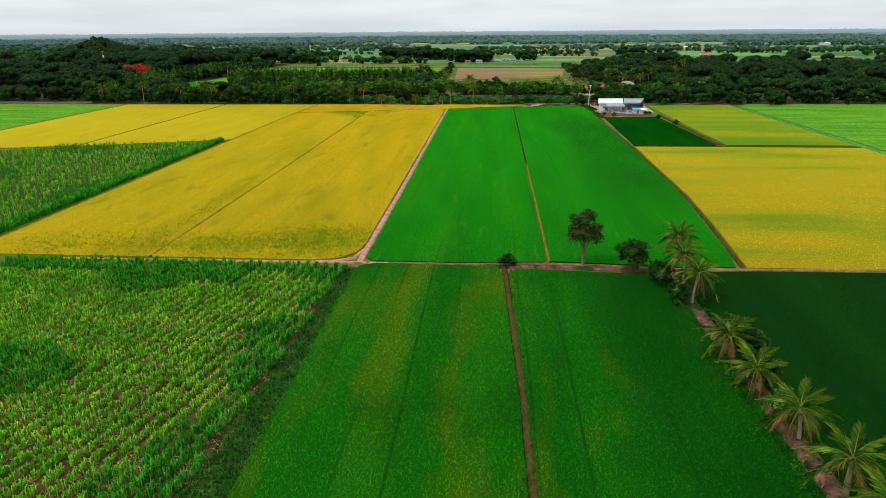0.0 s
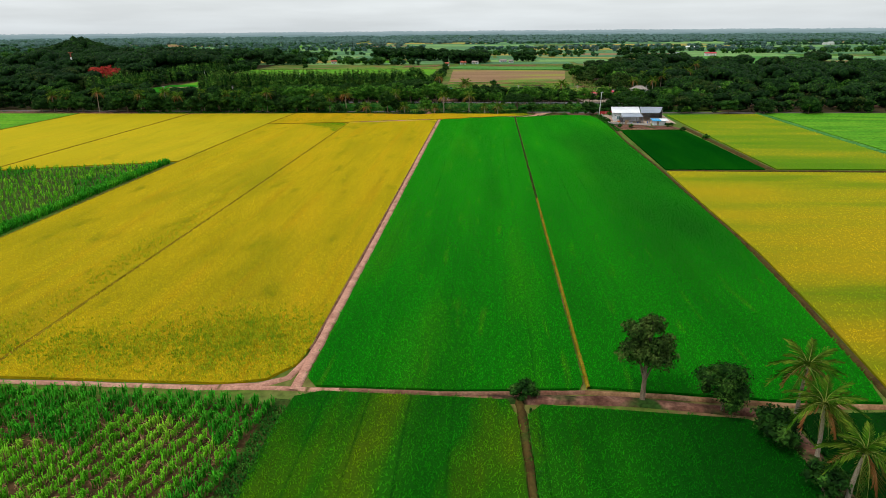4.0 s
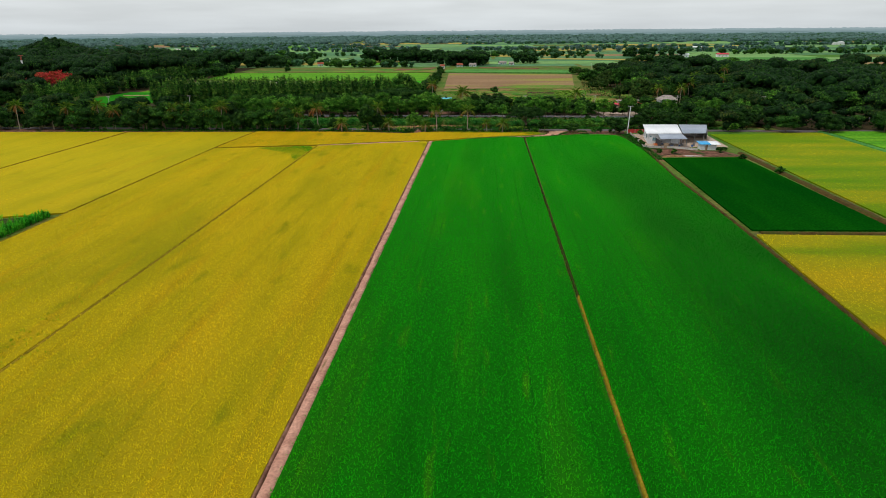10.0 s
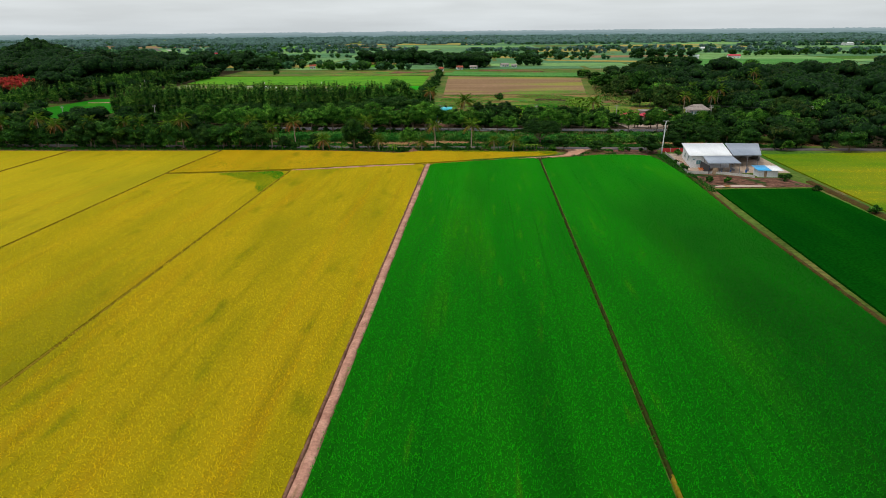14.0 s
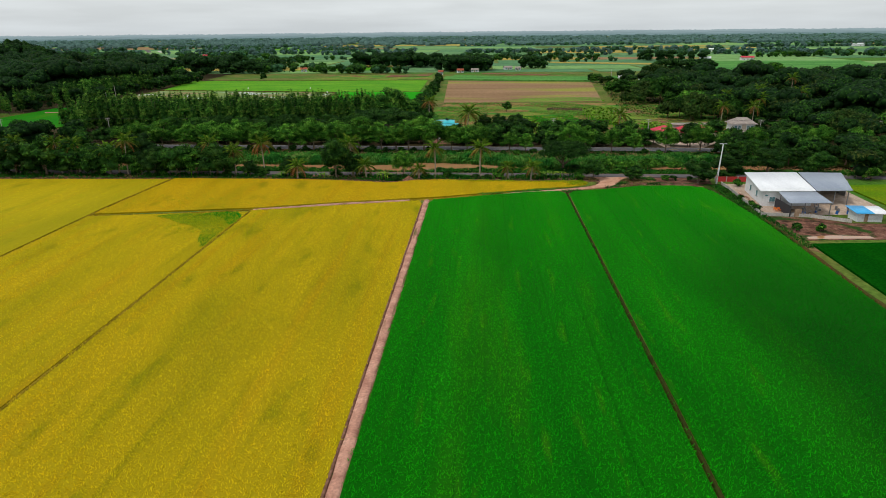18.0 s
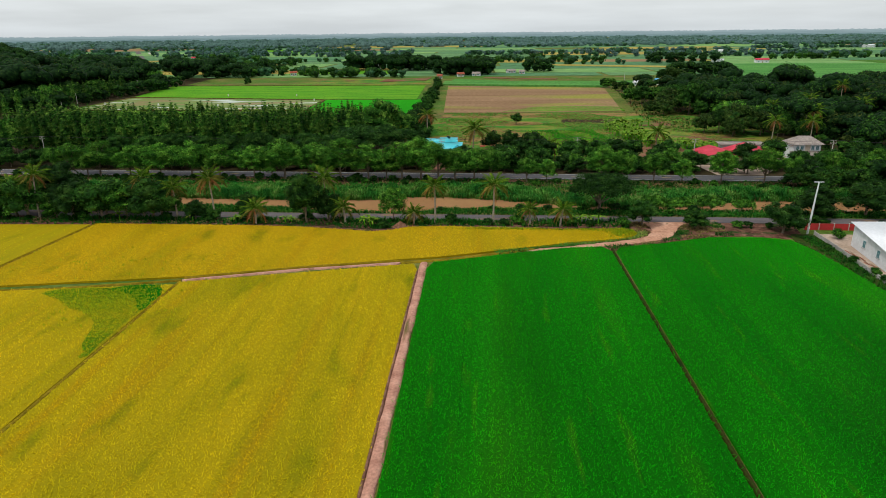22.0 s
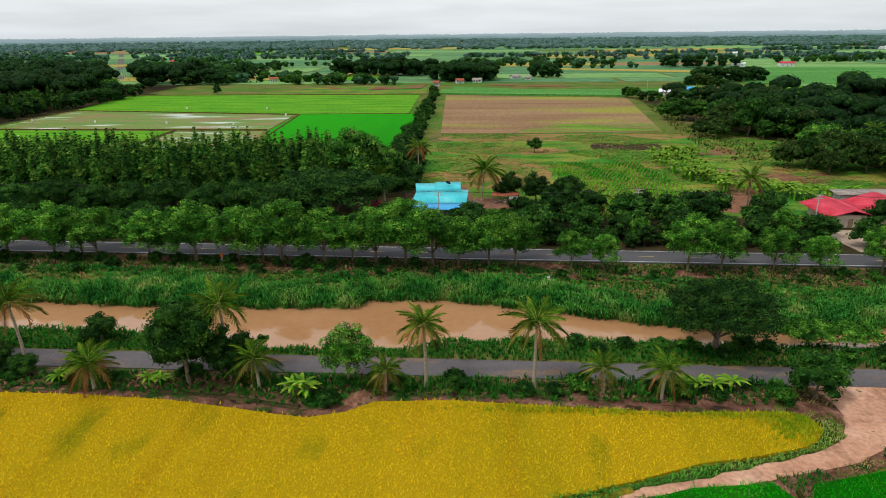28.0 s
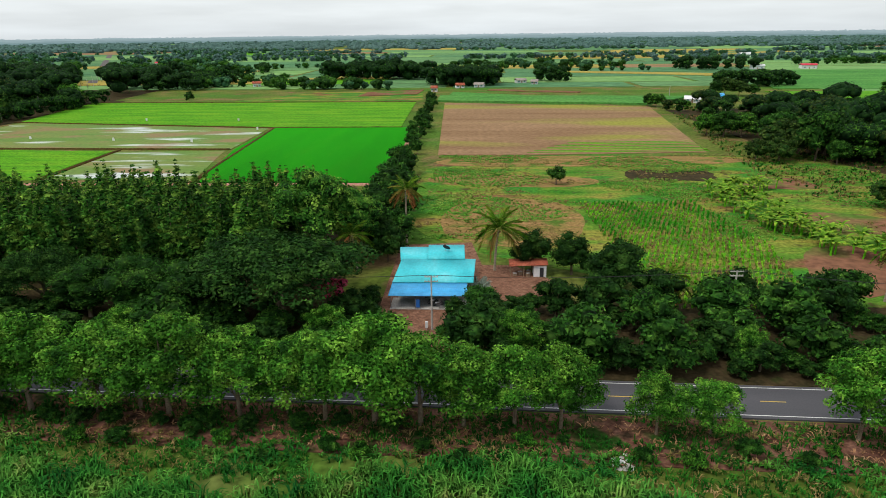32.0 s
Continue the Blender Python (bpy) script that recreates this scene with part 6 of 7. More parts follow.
for k in range(22):
    EDGE.append((g7.uniform(140, 300), g7.uniform(335, 352), g7.uniform(8, 14)))
for k, (x, y, h) in enumerate(EDGE):
    plant("grove_tree", GROVE, x, y, h, 14, "leafy rounded tree at the edge of the woods", "trees at the woods' edge", g7.randrange(4), wide=g7.uniform(0.9, 1.25))


# a slim row of eucalyptus along the field and the paddies
for k in range(66):
    y = 364 + 3.7 * k + g7.uniform(-1, 1)
    if 462 < y < 474:
        continue
    plant("eucalyptus", EUC_T, -249.5 - 4.2 * (k % 3) + g7.uniform(-1, 1), y, g7.uniform(11.5, 15.5), 17, "slim upright eucalyptus at the edge of the woods", "eucalyptus row by the paddies", k, wide=1.45)


def off_road(x, y):
    """Keeps trees off the distant road and its channel."""
    if y < 948:
        return y < 660 or abs(x + 260 + (y - 700) * 0.605) > 15
    return abs(x + 402 + (y - 948) * 0.55) > 24


mid_w = patch(-560, 700, -262, 860, 190, 15, 23, 11) + patch(-560, 860, -290, 960, 80, 9, 15, 44) + patch(300, 560, 420, 640, 60, 8, 13, 12) + patch(-270, 775, -225, 900, 60, 8, 13, 13) + patch(-142, 890, -40, 930, 60, 12, 19, 14)
mid_w += patch(-36, 805, 26, 850, 44, 11, 19, 15) + patch(60, 850, 92, 880, 12, 9, 14, 16) + patch(200, 775, 262, 810, 26, 9, 14, 17) + patch(240, 1010, 330, 1060, 30, 9, 14, 37) + patch(330, 300, 600, 650, 260, 8, 14, 18) + patch(-700, 300, -420, 700, 260, 12, 21, 19)
mid_w = [p for p in mid_w if off_road(*p[:2])]
woods(mid_w, 71, 260, 0.66, "green woodland and hedges beyond the paddies", [M_LEAF_WOOD[1], M_LEAF_WOOD[1], M_LEAF_WOOD[2]], 10, (0.32, 0.5), M_LEAF_WOOD[0])
HILL = (-704, 1073)
hv = [(HILL[0] + 75 * r * math.cos(a), HILL[1] + 75 * r * math.sin(a), 27 * math.cos(r * math.pi / 2) ** 1.6 - 0.1) for r in np.linspace(0.02, 1, 8) for a in np.linspace(0, 2 * np.pi, 20, endpoint=False)]
hf = [(20 * i + j, 20 * i + (j + 1) % 20, 20 * i + 20 + (j + 1) % 20, 20 * i + 20 + j) for i in range(7) for j in range(20)]
setting("hill", mesh_of("hill", hv, hf, M_LEAF_WOOD[0], True), "small wooded hill rising from the plain", "hill")
g8 = np.random.default_rng(78)
hill_w = []
for _ in range(230):
    a, r = g8.uniform(0, 6.28), math.sqrt(g8.uniform(0, 1))
    hill_w.append((HILL[0] + 72 * r * math.cos(a), HILL[1] + 72 * r * math.sin(a), 27 * math.cos(r * math.pi / 2) ** 1.6 + g8.uniform(7, 13), g8.uniform(8, 12)))
woods(hill_w, 75, 120, 1.1, "dense dark trees on a small hill", [M_LEAF_WOOD[0], M_LEAF_WOOD[1]], 6)
g5 = np.random.default_rng(77)
far_w = []
for k in range(48):
    y = 760 * (5.6 ** (k / 47))
    for _ in range(3):
        x = g5.uniform(-1.05, 1.05) * y
        if -60 < x < 330 and y < 900:
            continue
        long = g5.uniform(40, 160) * (y / 1000) ** 0.8
        for _ in range(int(long * g5.uniform(0.25, 0.5))):
            h = g5.uniform(4.5, 11)
            far_w.append((x + g5.uniform(-1, 1) * long, y + g5.normal(0, 4 + 0.004 * y), h, h * 0.7 * max(1, y / 1500)))
far_w += patch(-1200, 700, -380, 1500, 600, 8, 15, 21) + patch(-420, 880, -240, 1100, 110, 7, 12, 22)
far_w = [p for p in far_w if off_road(*p[:2]) and not (-60 < p[0] < 560 and p[1] < 1010)]
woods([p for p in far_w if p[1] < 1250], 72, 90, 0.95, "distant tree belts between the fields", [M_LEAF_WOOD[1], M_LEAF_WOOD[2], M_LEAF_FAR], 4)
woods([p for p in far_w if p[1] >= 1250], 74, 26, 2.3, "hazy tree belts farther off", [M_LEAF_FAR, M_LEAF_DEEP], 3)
deep = []
for k in range(4200):
    y = g5.uniform(2100, 4650)
    h = g5.uniform(7, 15)
    deep.append((g5.uniform(-1.0, 1.0) * y, y, h, h * 1.6))
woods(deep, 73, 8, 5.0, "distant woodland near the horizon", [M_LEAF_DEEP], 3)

# hazy distance behind everything: a glowing strip with haze put into its colour
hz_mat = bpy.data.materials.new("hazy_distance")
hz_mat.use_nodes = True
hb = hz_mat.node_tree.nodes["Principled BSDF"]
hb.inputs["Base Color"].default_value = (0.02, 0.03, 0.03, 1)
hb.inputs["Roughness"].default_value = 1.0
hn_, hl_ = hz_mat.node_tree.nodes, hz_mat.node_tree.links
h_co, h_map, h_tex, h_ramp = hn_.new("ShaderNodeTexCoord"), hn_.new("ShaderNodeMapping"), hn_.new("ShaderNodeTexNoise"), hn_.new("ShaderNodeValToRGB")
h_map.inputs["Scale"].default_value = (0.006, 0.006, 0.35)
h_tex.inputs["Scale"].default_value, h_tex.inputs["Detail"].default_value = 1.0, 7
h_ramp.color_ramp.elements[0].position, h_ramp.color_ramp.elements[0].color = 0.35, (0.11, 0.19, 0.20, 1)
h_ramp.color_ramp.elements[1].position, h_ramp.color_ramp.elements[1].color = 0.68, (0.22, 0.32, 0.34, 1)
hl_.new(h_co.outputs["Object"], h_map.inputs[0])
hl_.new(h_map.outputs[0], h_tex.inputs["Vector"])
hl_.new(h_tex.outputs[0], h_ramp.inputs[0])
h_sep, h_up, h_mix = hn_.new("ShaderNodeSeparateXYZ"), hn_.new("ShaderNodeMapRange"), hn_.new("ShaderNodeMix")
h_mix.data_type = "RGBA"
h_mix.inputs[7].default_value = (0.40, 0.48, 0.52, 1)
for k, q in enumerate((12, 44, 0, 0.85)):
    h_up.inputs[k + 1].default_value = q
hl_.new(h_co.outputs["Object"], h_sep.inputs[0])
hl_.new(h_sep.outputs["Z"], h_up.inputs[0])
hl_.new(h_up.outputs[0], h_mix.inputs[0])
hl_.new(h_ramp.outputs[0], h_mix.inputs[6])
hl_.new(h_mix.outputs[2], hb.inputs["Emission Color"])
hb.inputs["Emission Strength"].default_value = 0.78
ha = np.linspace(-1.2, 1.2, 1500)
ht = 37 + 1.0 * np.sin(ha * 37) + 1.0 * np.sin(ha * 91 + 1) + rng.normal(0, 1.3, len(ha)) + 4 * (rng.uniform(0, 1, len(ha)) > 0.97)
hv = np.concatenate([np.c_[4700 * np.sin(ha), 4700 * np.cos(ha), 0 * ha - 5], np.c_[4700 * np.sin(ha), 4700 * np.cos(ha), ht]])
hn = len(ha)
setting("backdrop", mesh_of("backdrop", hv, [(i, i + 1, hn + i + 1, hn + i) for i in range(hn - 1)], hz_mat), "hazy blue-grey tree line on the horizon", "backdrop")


# ---- buildings ----
def sheet_roof(name, corners, mat, parent, rib=0.45, thick=0.06, label=""):
    """A ribbed sheet roof over four corners: two at the eave, then two at the ridge; ribs run from eave to ridge."""
    a, b, c, d = [Vector(p) for p in corners]
    n = max(2, int((b - a).length / (rib / 2)))
    up = (b - a).cross(d - a).normalized()
    if up.z < 0:
        up = -up
    vs = []
    for i in range(n + 1):
        t = i / n
        h = 0.045 if i % 2 else 0.0
        for lo in (0, -thick):
            vs += [a.lerp(b, t) + up * (h + lo), d.lerp(c, t) + up * (h + lo)]
    fs = []
    for i in range(n):
        k = 4 * i
        fs += [(k, k + 4, k + 5, k + 1), (k + 3, k + 7, k + 6, k + 2), (k, k + 2, k + 6, k + 4), (k + 1, k + 5, k + 7, k + 3)]
    fs += [(0, 1, 3, 2), (4 * n, 4 * n + 2, 4 * n + 3, 4 * n + 1)]
    ob = under(new(name, mesh_of(name, [tuple(v) for v in vs], fs, mat)), parent)
    return tagged(ob, label)


def prism(points, z0, tops):
    """Walls of a closed outline whose top follows the given heights."""
    bm = bmesh.new()
    lo = [bm.verts.new((x, y, z0)) for x, y in points]
    hi = [bm.verts.new((x, y, t)) for (x, y), t in zip(points, tops)]
    bm.faces.new(hi)
    for i in range(len(points)):
        j = (i + 1) % len(points)
        bm.faces.new((lo[i], lo[j], hi[j], hi[i]))
    bmesh.ops.recalc_face_normals(bm, faces=bm.faces[:])
    return bm


def window(parent, x, y, z, w, h, face, frame_mat=None):
    """A window with a frame, a sill and a pane, set into a wall that faces 's' or 'w'."""
    e = under(new("window"), parent)
    fm = frame_mat or M_WALL
    d = 0.08
    if face == "s":
        part("frame", box(x - w / 2 - 0.08, y - d, z - 0.08, x + w / 2 + 0.08, y + 0.02, z + h + 0.08), fm, e)
        part("pane", box(x - w / 2, y - d - 0.02, z, x - 0.03, y - d + 0.01, z + h), M_GLASS, e)
        part("pane", box(x + 0.03, y - d - 0.02, z, x + w / 2, y - d + 0.01, z + h), M_GLASS, e)
        part("sill", box(x - w / 2 - 0.15, y - d - 0.12, z - 0.16, x + w / 2 + 0.15, y, z - 0.08), M_CONCRETE, e)
    else:
        part("frame", box(x - d, y - w / 2 - 0.08, z - 0.08, x + 0.02, y + w / 2 + 0.08, z + h + 0.08), fm, e)
        part("pane", box(x - d - 0.02, y - w / 2, z, x - d + 0.01, y - 0.03, z + h), M_GLASS, e)
        part("pane", box(x - d - 0.02, y + 0.03, z, x - d + 0.01, y + w / 2, z + h), M_GLASS, e)
        part("sill", box(x - d - 0.12, y - w / 2 - 0.15, z - 0.16, x, y + w / 2 + 0.15, z - 0.08), M_CONCRETE, e)
    return e


# the white house and sheds in the walled yard by the fields
slab("yard", [(82.6, 235.4), (113, 236.6), (114.5, 267), (84.4, 268)], 0.12, M_YARD, "pale bare yard around the white house", "yard")
wh = tagged(new("white_house"), "white single-storey house with a large white sheet roof", "house")
part("wall", prism([(84.9, 243.6), (97.0, 243.9), (99.6, 260.6), (87.2, 260.4)], 0, [3.9, 3.9, 4.8, 4.8]), M_WALL, wh)
sheet_roof("roof", [(83.9, 243.0, 4.1), (97.5, 243.3, 4.1), (100.6, 261.2, 5.05), (86.6, 260.9, 5.05)], M_ROOF_WHITE, wh, 0.6)
window(wh, 87.2, 243.62, 1.3, 1.3, 1.2, "s")
part("vent", box(85.4, 243.5, 2.7, 86.1, 243.6, 3.0), M_GLASS, wh)
for yy, xx in ((248.5, 85.5), (254.5, 86.3)):
    window(wh, xx - 0.02, yy, 1.6, 0.8, 1.4, "w")
part("doorstep", box(88.2, 242.6, 0.1, 90, 243.4, 0.3, 0.02), M_CONCRETE, wh)
lt = tagged(new("lean_to_shed"), "open lean-to shed with a grey-blue sheet roof", "shed")
sheet_roof("roof", [(86.9, 233.8, 3.45), (97.0, 234.1, 3.45), (97.4, 243.2, 4.0), (88.2, 243.0, 4.0)], M_ROOF_GREY, lt, 0.5)
for x, y in ((87.6, 234.4), (90.8, 234.4), (93.9, 234.5), (96.8, 234.6), (88.6, 242.2), (97.2, 242.4)):
    part("post", box(x - 0.08, y - 0.08, 0.1, x + 0.08, y + 0.08, 3.8 if y > 240 else 3.4), M_STEEL, lt)
# dark panel painting the deep shadow under the lean-to roof
part("partition", box(87.5, 234, 0.1, 87.58, 242.4, 2.6), M_DARK, lt, "dark panel standing in for the deep shadow under the roof")
part("panel", box(88.6, 234.2, 0.1, 90.2, 234.3, 2.0), M_WOOD, lt)
sh = tagged(new("open_shed"), "open shed with a grey-blue sheet roof beside the white house", "shed")
sheet_roof("roof", [(98.0, 244.0, 4.0), (107.0, 244.5, 4.0), (112.4, 260.8, 5.0), (101.2, 261.4, 5.0)], M_ROOF_GREY, sh, 0.5)
for x, y, z in ((99, 244.9, 3.95), (103, 245.0, 3.95), (106.4, 245.2, 3.95), (102.2, 260.6, 4.9), (111.4, 260.2, 4.9)):
    part("post", box(x - 0.09, y - 0.09, 0.1, x + 0.09, y + 0.09, z), M_STEEL, sh)
part("back_wall", box(102, 260.7, 0.1, 111.6, 260.85, 4.7), M_CONCRETE, sh)
part("side_wall", box(110.6, 254, 0.1, 110.75, 260.6, 4.3), M_CONCRETE, sh)
hut = tagged(new("small_hut"), "small white hut with a blue and white sheet roof", "hut")
part("wall", prism([(100.9, 230.4), (106.4, 230.2), (106.4, 234), (100.9, 234.2)], 0, [2.1, 2.1, 2.4, 2.4]), M_WALL, hut)
sheet_roof("roof", [(100.2, 229.6, 2.2), (104.2, 229.5, 2.2), (104.2, 234.8, 2.7), (100.2, 234.9, 2.7)], M_ROOF_BLUE, hut, 0.4)
sheet_roof("roof", [(104.2, 229.5, 2.15), (107.6, 229.4, 2.15), (107.6, 234.7, 2.65), (104.2, 234.8, 2.65)], M_ROOF_WHITE, hut, 0.4)
part("door", box(102.4, 230.2, 0.05, 103.2, 230.3, 1.85), M_WOOD, hut)


def wall_run(points, h, mat, label, post=True):
    e = tagged(new("yard_wall"), label, "wall", kind="")
    for (x0, y0), (x1, y1) in zip(points, points[1:]):
        n = max(1, int(math.hypot(x1 - x0, y1 - y0) / 3.0))
        for k in range(n):
            a, b = Vector((x0, y0)).lerp(Vector((x1, y1)), k / n), Vector((x0, y0)).lerp(Vector((x1, y1)), (k + 1) / n)
            d = (b - a).normalized() * 0.09
            s = Vector((-d.y, d.x)) * 0.7
            p0, p1 = a + d * 1.2, b - d * 1.2
            part("panel", prism([tuple(p0 - s), tuple(p1 - s), tuple(p1 + s), tuple(p0 + s)], -0.05, [h] * 4), mat, e)
            part("post", box(a.x - 0.1, a.y - 0.1, -0.05, a.x + 0.1, a.y + 0.1, h + 0.12), M_CONCRETE, e)
    return e


wall_run([(83.4, 267.6), (83.0, 258), (82.2, 246), (81.4, 236)], 0.9, M_CONCRETE, "low grey concrete block wall around the yard")
wall_run([(81.4, 235.2), (92, 234.0), (99.6, 229.6)], 0.8, M_CONCRETE, "low grey concrete block wall facing the fields")
wall_run([(83.0, 271.5), (102, 271.0)], 1.5, M_RED, "red panelled fence with pale posts by the lane")
slab("bank", [(82.4, 216), (112, 218), (108, 228.6), (99, 229), (92, 233.2), (82, 234.6), (80.6, 226)], 0.09, M_BANK, "rough earth bank below the yard wall", "verge")
slab("puddle", [(83.8, 216.9), (98, 217.6), (97.6, 219.2), (90, 219.6), (84, 218.4)], 0.12, M_WATER, "shallow muddy puddle beside the vegetable plot", "puddle")
for k, (x, y, h) in enumerate([(84, 223, 2.0), (89, 222.6, 1.9), (105.6, 225, 2.2), (82.0, 250, 1.6), (82.2, 243, 1.8), (81.8, 239, 1.9), (80.8, 257, 1.6), (87, 265, 2.4), (92, 265.6, 2.0), (109, 212, 2.0), (111.6, 190, 2.4), (108, 227, 2)]):
    plant("bush", BUSH_T, x, y, h, 3, "low green bush by the yard wall", "bushes by the yard", k, category="bush")


def stool(x, y, turn):
    e = tagged(new("plastic_chair"), "orange plastic chair standing in the yard", "chair", "plastic chairs")
    e.matrix_basis = spot(x, y, 1.0, turn, 0.12)
    part("seat", box(-0.24, -0.24, 0.42, 0.24, 0.24, 0.47, 0.01), M_ORANGE, e)
    part("backrest", box(-0.24, 0.2, 0.47, 0.24, 0.25, 0.9, 0.01), M_ORANGE, e)
    for a in (-0.2, 0.2):
        for b in (-0.2, 0.2):
            part("leg", box(a - 0.025, b - 0.025, 0, a + 0.025, b + 0.025, 0.42), M_ORANGE, e)


for k in range(6):
    stool(86.4 + 0.8 * (k % 3), 238.6 + 0.9 * (k // 3), k * 0.7)
g6 = random.Random(21)
for k in range(14):
    x, y = g6.uniform(88.5, 97), g6.uniform(234.5, 241)
    e = tagged(new("crate"), "worn storage crate under the lean-to roof", "crate", "stored goods")
    e.matrix_basis = spot(x, y, 1, g6.uniform(0, 1.5), 0.12)
    w, d, h = g6.uniform(0.4, 0.9), g6.uniform(0.4, 0.8), g6.uniform(0.3, 1.0)
    m = (M_WOOD, M_BLUE, M_CONCRETE, M_STEEL)[k % 4]
    part("body", box(-w / 2, -d / 2, 0, w / 2, d / 2, h, 0.02), m, e)
    part("lid", box(-w / 2 - 0.02, -d / 2 - 0.02, h, w / 2 + 0.02, d / 2 + 0.02, h + 0.05), M_CONCRETE, e)

for k in range(10):
    e = tagged(new("plank"), "old grey plank stacked by the house wall", "plank", "planks by the house")
    e.matrix_basis = spot(84.3 + 0.16 * (k % 3), 245.5 + 1.2 * k, 1, 1.4 + 0.12 * (k % 4), 0.14 + 0.07 * (k % 3))
    part("board", box(-1.1, -0.09, 0, 1.1, 0.09, 0.06, 0.01), (M_WOOD, M_ROOF_RUST)[k % 2], e)
for k, (x, y) in enumerate([(99.6, 236.5), (100.8, 238.2), (102.2, 236.6), (103.5, 239), (105, 237.4), (101.5, 240.6), (104.6, 241)]):
    e = tagged(new("barrel"), "blue or grey storage barrel in the yard", "barrel", "stored goods")
    e.matrix_basis = spot(x, y, 1, 0.4 * k, 0.12)
    under(new("drum", mesh_of("drum", *tube([(0, 0, 0), (0, 0, 0.3), (0, 0, 0.34), (0, 0, 0.6), (0, 0, 0.88)], [0.28, 0.3, 0.32, 0.3, 0.28], 12), (M_BLUE, M_STEEL)[k % 2], True)), e)
    under(new("lid", mesh_of("lid", *tube([(0, 0, 0.87), (0, 0, 0.92)], [0.29, 0.02], 12), M_DARK)), e)
tb = tagged(new("yard_table"), "low wooden table in front of the lean-to", "table")
tb.matrix_basis = spot(88.6, 236.4, 1, 0.2, 0.12)
part("tabletop", box(-0.9, -0.5, 0.68, 0.9, 0.5, 0.74, 0.01), M_WOOD, tb)
for a in (-0.8, 0.8):
    for b in (-0.4, 0.4):
        part("leg", box(a - 0.04, b - 0.04, 0, a + 0.04, b + 0.04, 0.68), M_WOOD, tb)

# the house with the turquoise roof
slab("yard", [(-11, 340), (-9.5, 336), (6, 336), (14, 349), (19, 364), (12, 372), (6, 372), (4, 386), (-11, 384)], 0.1, M_HEAP, "bare pinkish yard around the turquoise-roofed house", "yard")
bh = tagged(new("turquoise_house"), "single-storey house with turquoise and blue sheet roofs", "house")
part("wall", prism([(-8.3, 355), (3.4, 355), (3.4, 368.4), (-8.3, 368.4)], 0, [3.0] * 4), M_CREAM, bh)
sheet_roof("porch_roof", [(-9.4, 349.4, 2.7), (3.4, 349.6, 2.7), (3.4, 354.6, 3.3), (-9.2, 354.6, 3.3)], M_ROOF_BLUE, bh, 0.35, label="bright blue ribbed porch roof")
sheet_roof("main_roof", [(-9.2, 354.4, 3.4), (4.4, 354.6, 3.4), (4.8, 363.6, 4.9), (-8.4, 363.4, 4.9)], M_ROOF_TURQ, bh, 0.5)
sheet_roof("rear_roof", [(-8.6, 363.3, 4.7), (-3.6, 363.3, 4.7), (-3.7, 369.4, 5.5), (-9.2, 369.2, 5.5)], M_ROOF_TURQ, bh, 0.5)
sheet_roof("rear_roof", [(-3.8, 363.3, 5.0), (2.9, 363.4, 5.0), (2.7, 369.6, 5.9), (-3.9, 369.4, 5.9)], M_ROOF_TURQ, bh, 0.5)
part("gable_wall", prism([(-8.3, 363.6), (2.6, 363.6), (2.6, 368.9), (-8.3, 368.9)], 2.9, [4.6, 4.8, 5.4, 5.3]), M_CREAM, bh)
for x in (-9.0, -5.0, -1.0, 3.0):
    part("post", box(x - 0.07, 349.8, 0.1, x + 0.07, 349.94, 2.7), M_STEEL, bh)
part("porch_floor", box(-9.2, 349.6, 0.05, 3.4, 355, 0.2, 0.02), M_CONCRETE, bh)
part("door", box(-3.8, 354.9, 0.2, -2.9, 354.98, 2.2), M_WOOD, bh)
window(bh, -6.6, 355, 1.1, 1.4, 1.2, "s", M_WOOD)
window(bh, 0.6, 355, 1.1, 1.4, 1.2, "s", M_WOOD)
bh.matrix_basis = Matrix.Translation((0, 359, 0)) @ Matrix.Diagonal((1, 0.86, 0.93, 1)) @ Matrix.Translation((0, -359, 0))
dish = tagged(new("satellite_dish"), "grey mesh satellite dish on the house roof", "satellite dish")
dv = [(0.75 * r * math.cos(a), 0.75 * r * math.sin(a), 0.28 * r * r) for r in np.linspace(0.05, 1, 5) for a in np.linspace(0, 2 * np.pi, 16, endpoint=False)]
df = [(16 * i + j, 16 * i + (j + 1) % 16, 16 * i + 16 + (j + 1) % 16, 16 * i + 16 + j) for i in range(4) for j in range(16)]
dish.matrix_basis = Matrix.LocRotScale((-0.6, 365.2, 5.75), Euler((-0.7, 0.5, 0)), (1, 1, 1))
under(new("bowl", mesh_of("bowl", dv, df, M_DARK, True)), dish)
under(new("mast", mesh_of("mast", *tube([(0, 0, 0), (0, -0.35, -0.6)], [0.03, 0.03], 6), M_STEEL)), dish)
under(new("feed_arm", mesh_of("feed_arm", *tube([(0.5, 0, 0.15), (0, 0, 0.6)], [0.015, 0.015], 5), M_STEEL)), dish)
tarp = tagged(new("hanging_tarp"), "blue cloth hanging from the porch post", "cloth")
part("cloth", prism([(-4.85, 350.9), (-4.3, 350.9), (-4.25, 351.02), (-4.85, 351.04)], 0.45, [1.9, 1.85, 1.85, 1.9]), M_BLUE, tarp)
part("cord", box(-4.9, 350.92, 1.85, -4.2, 350.96, 1.92), M_CABLE, tarp)


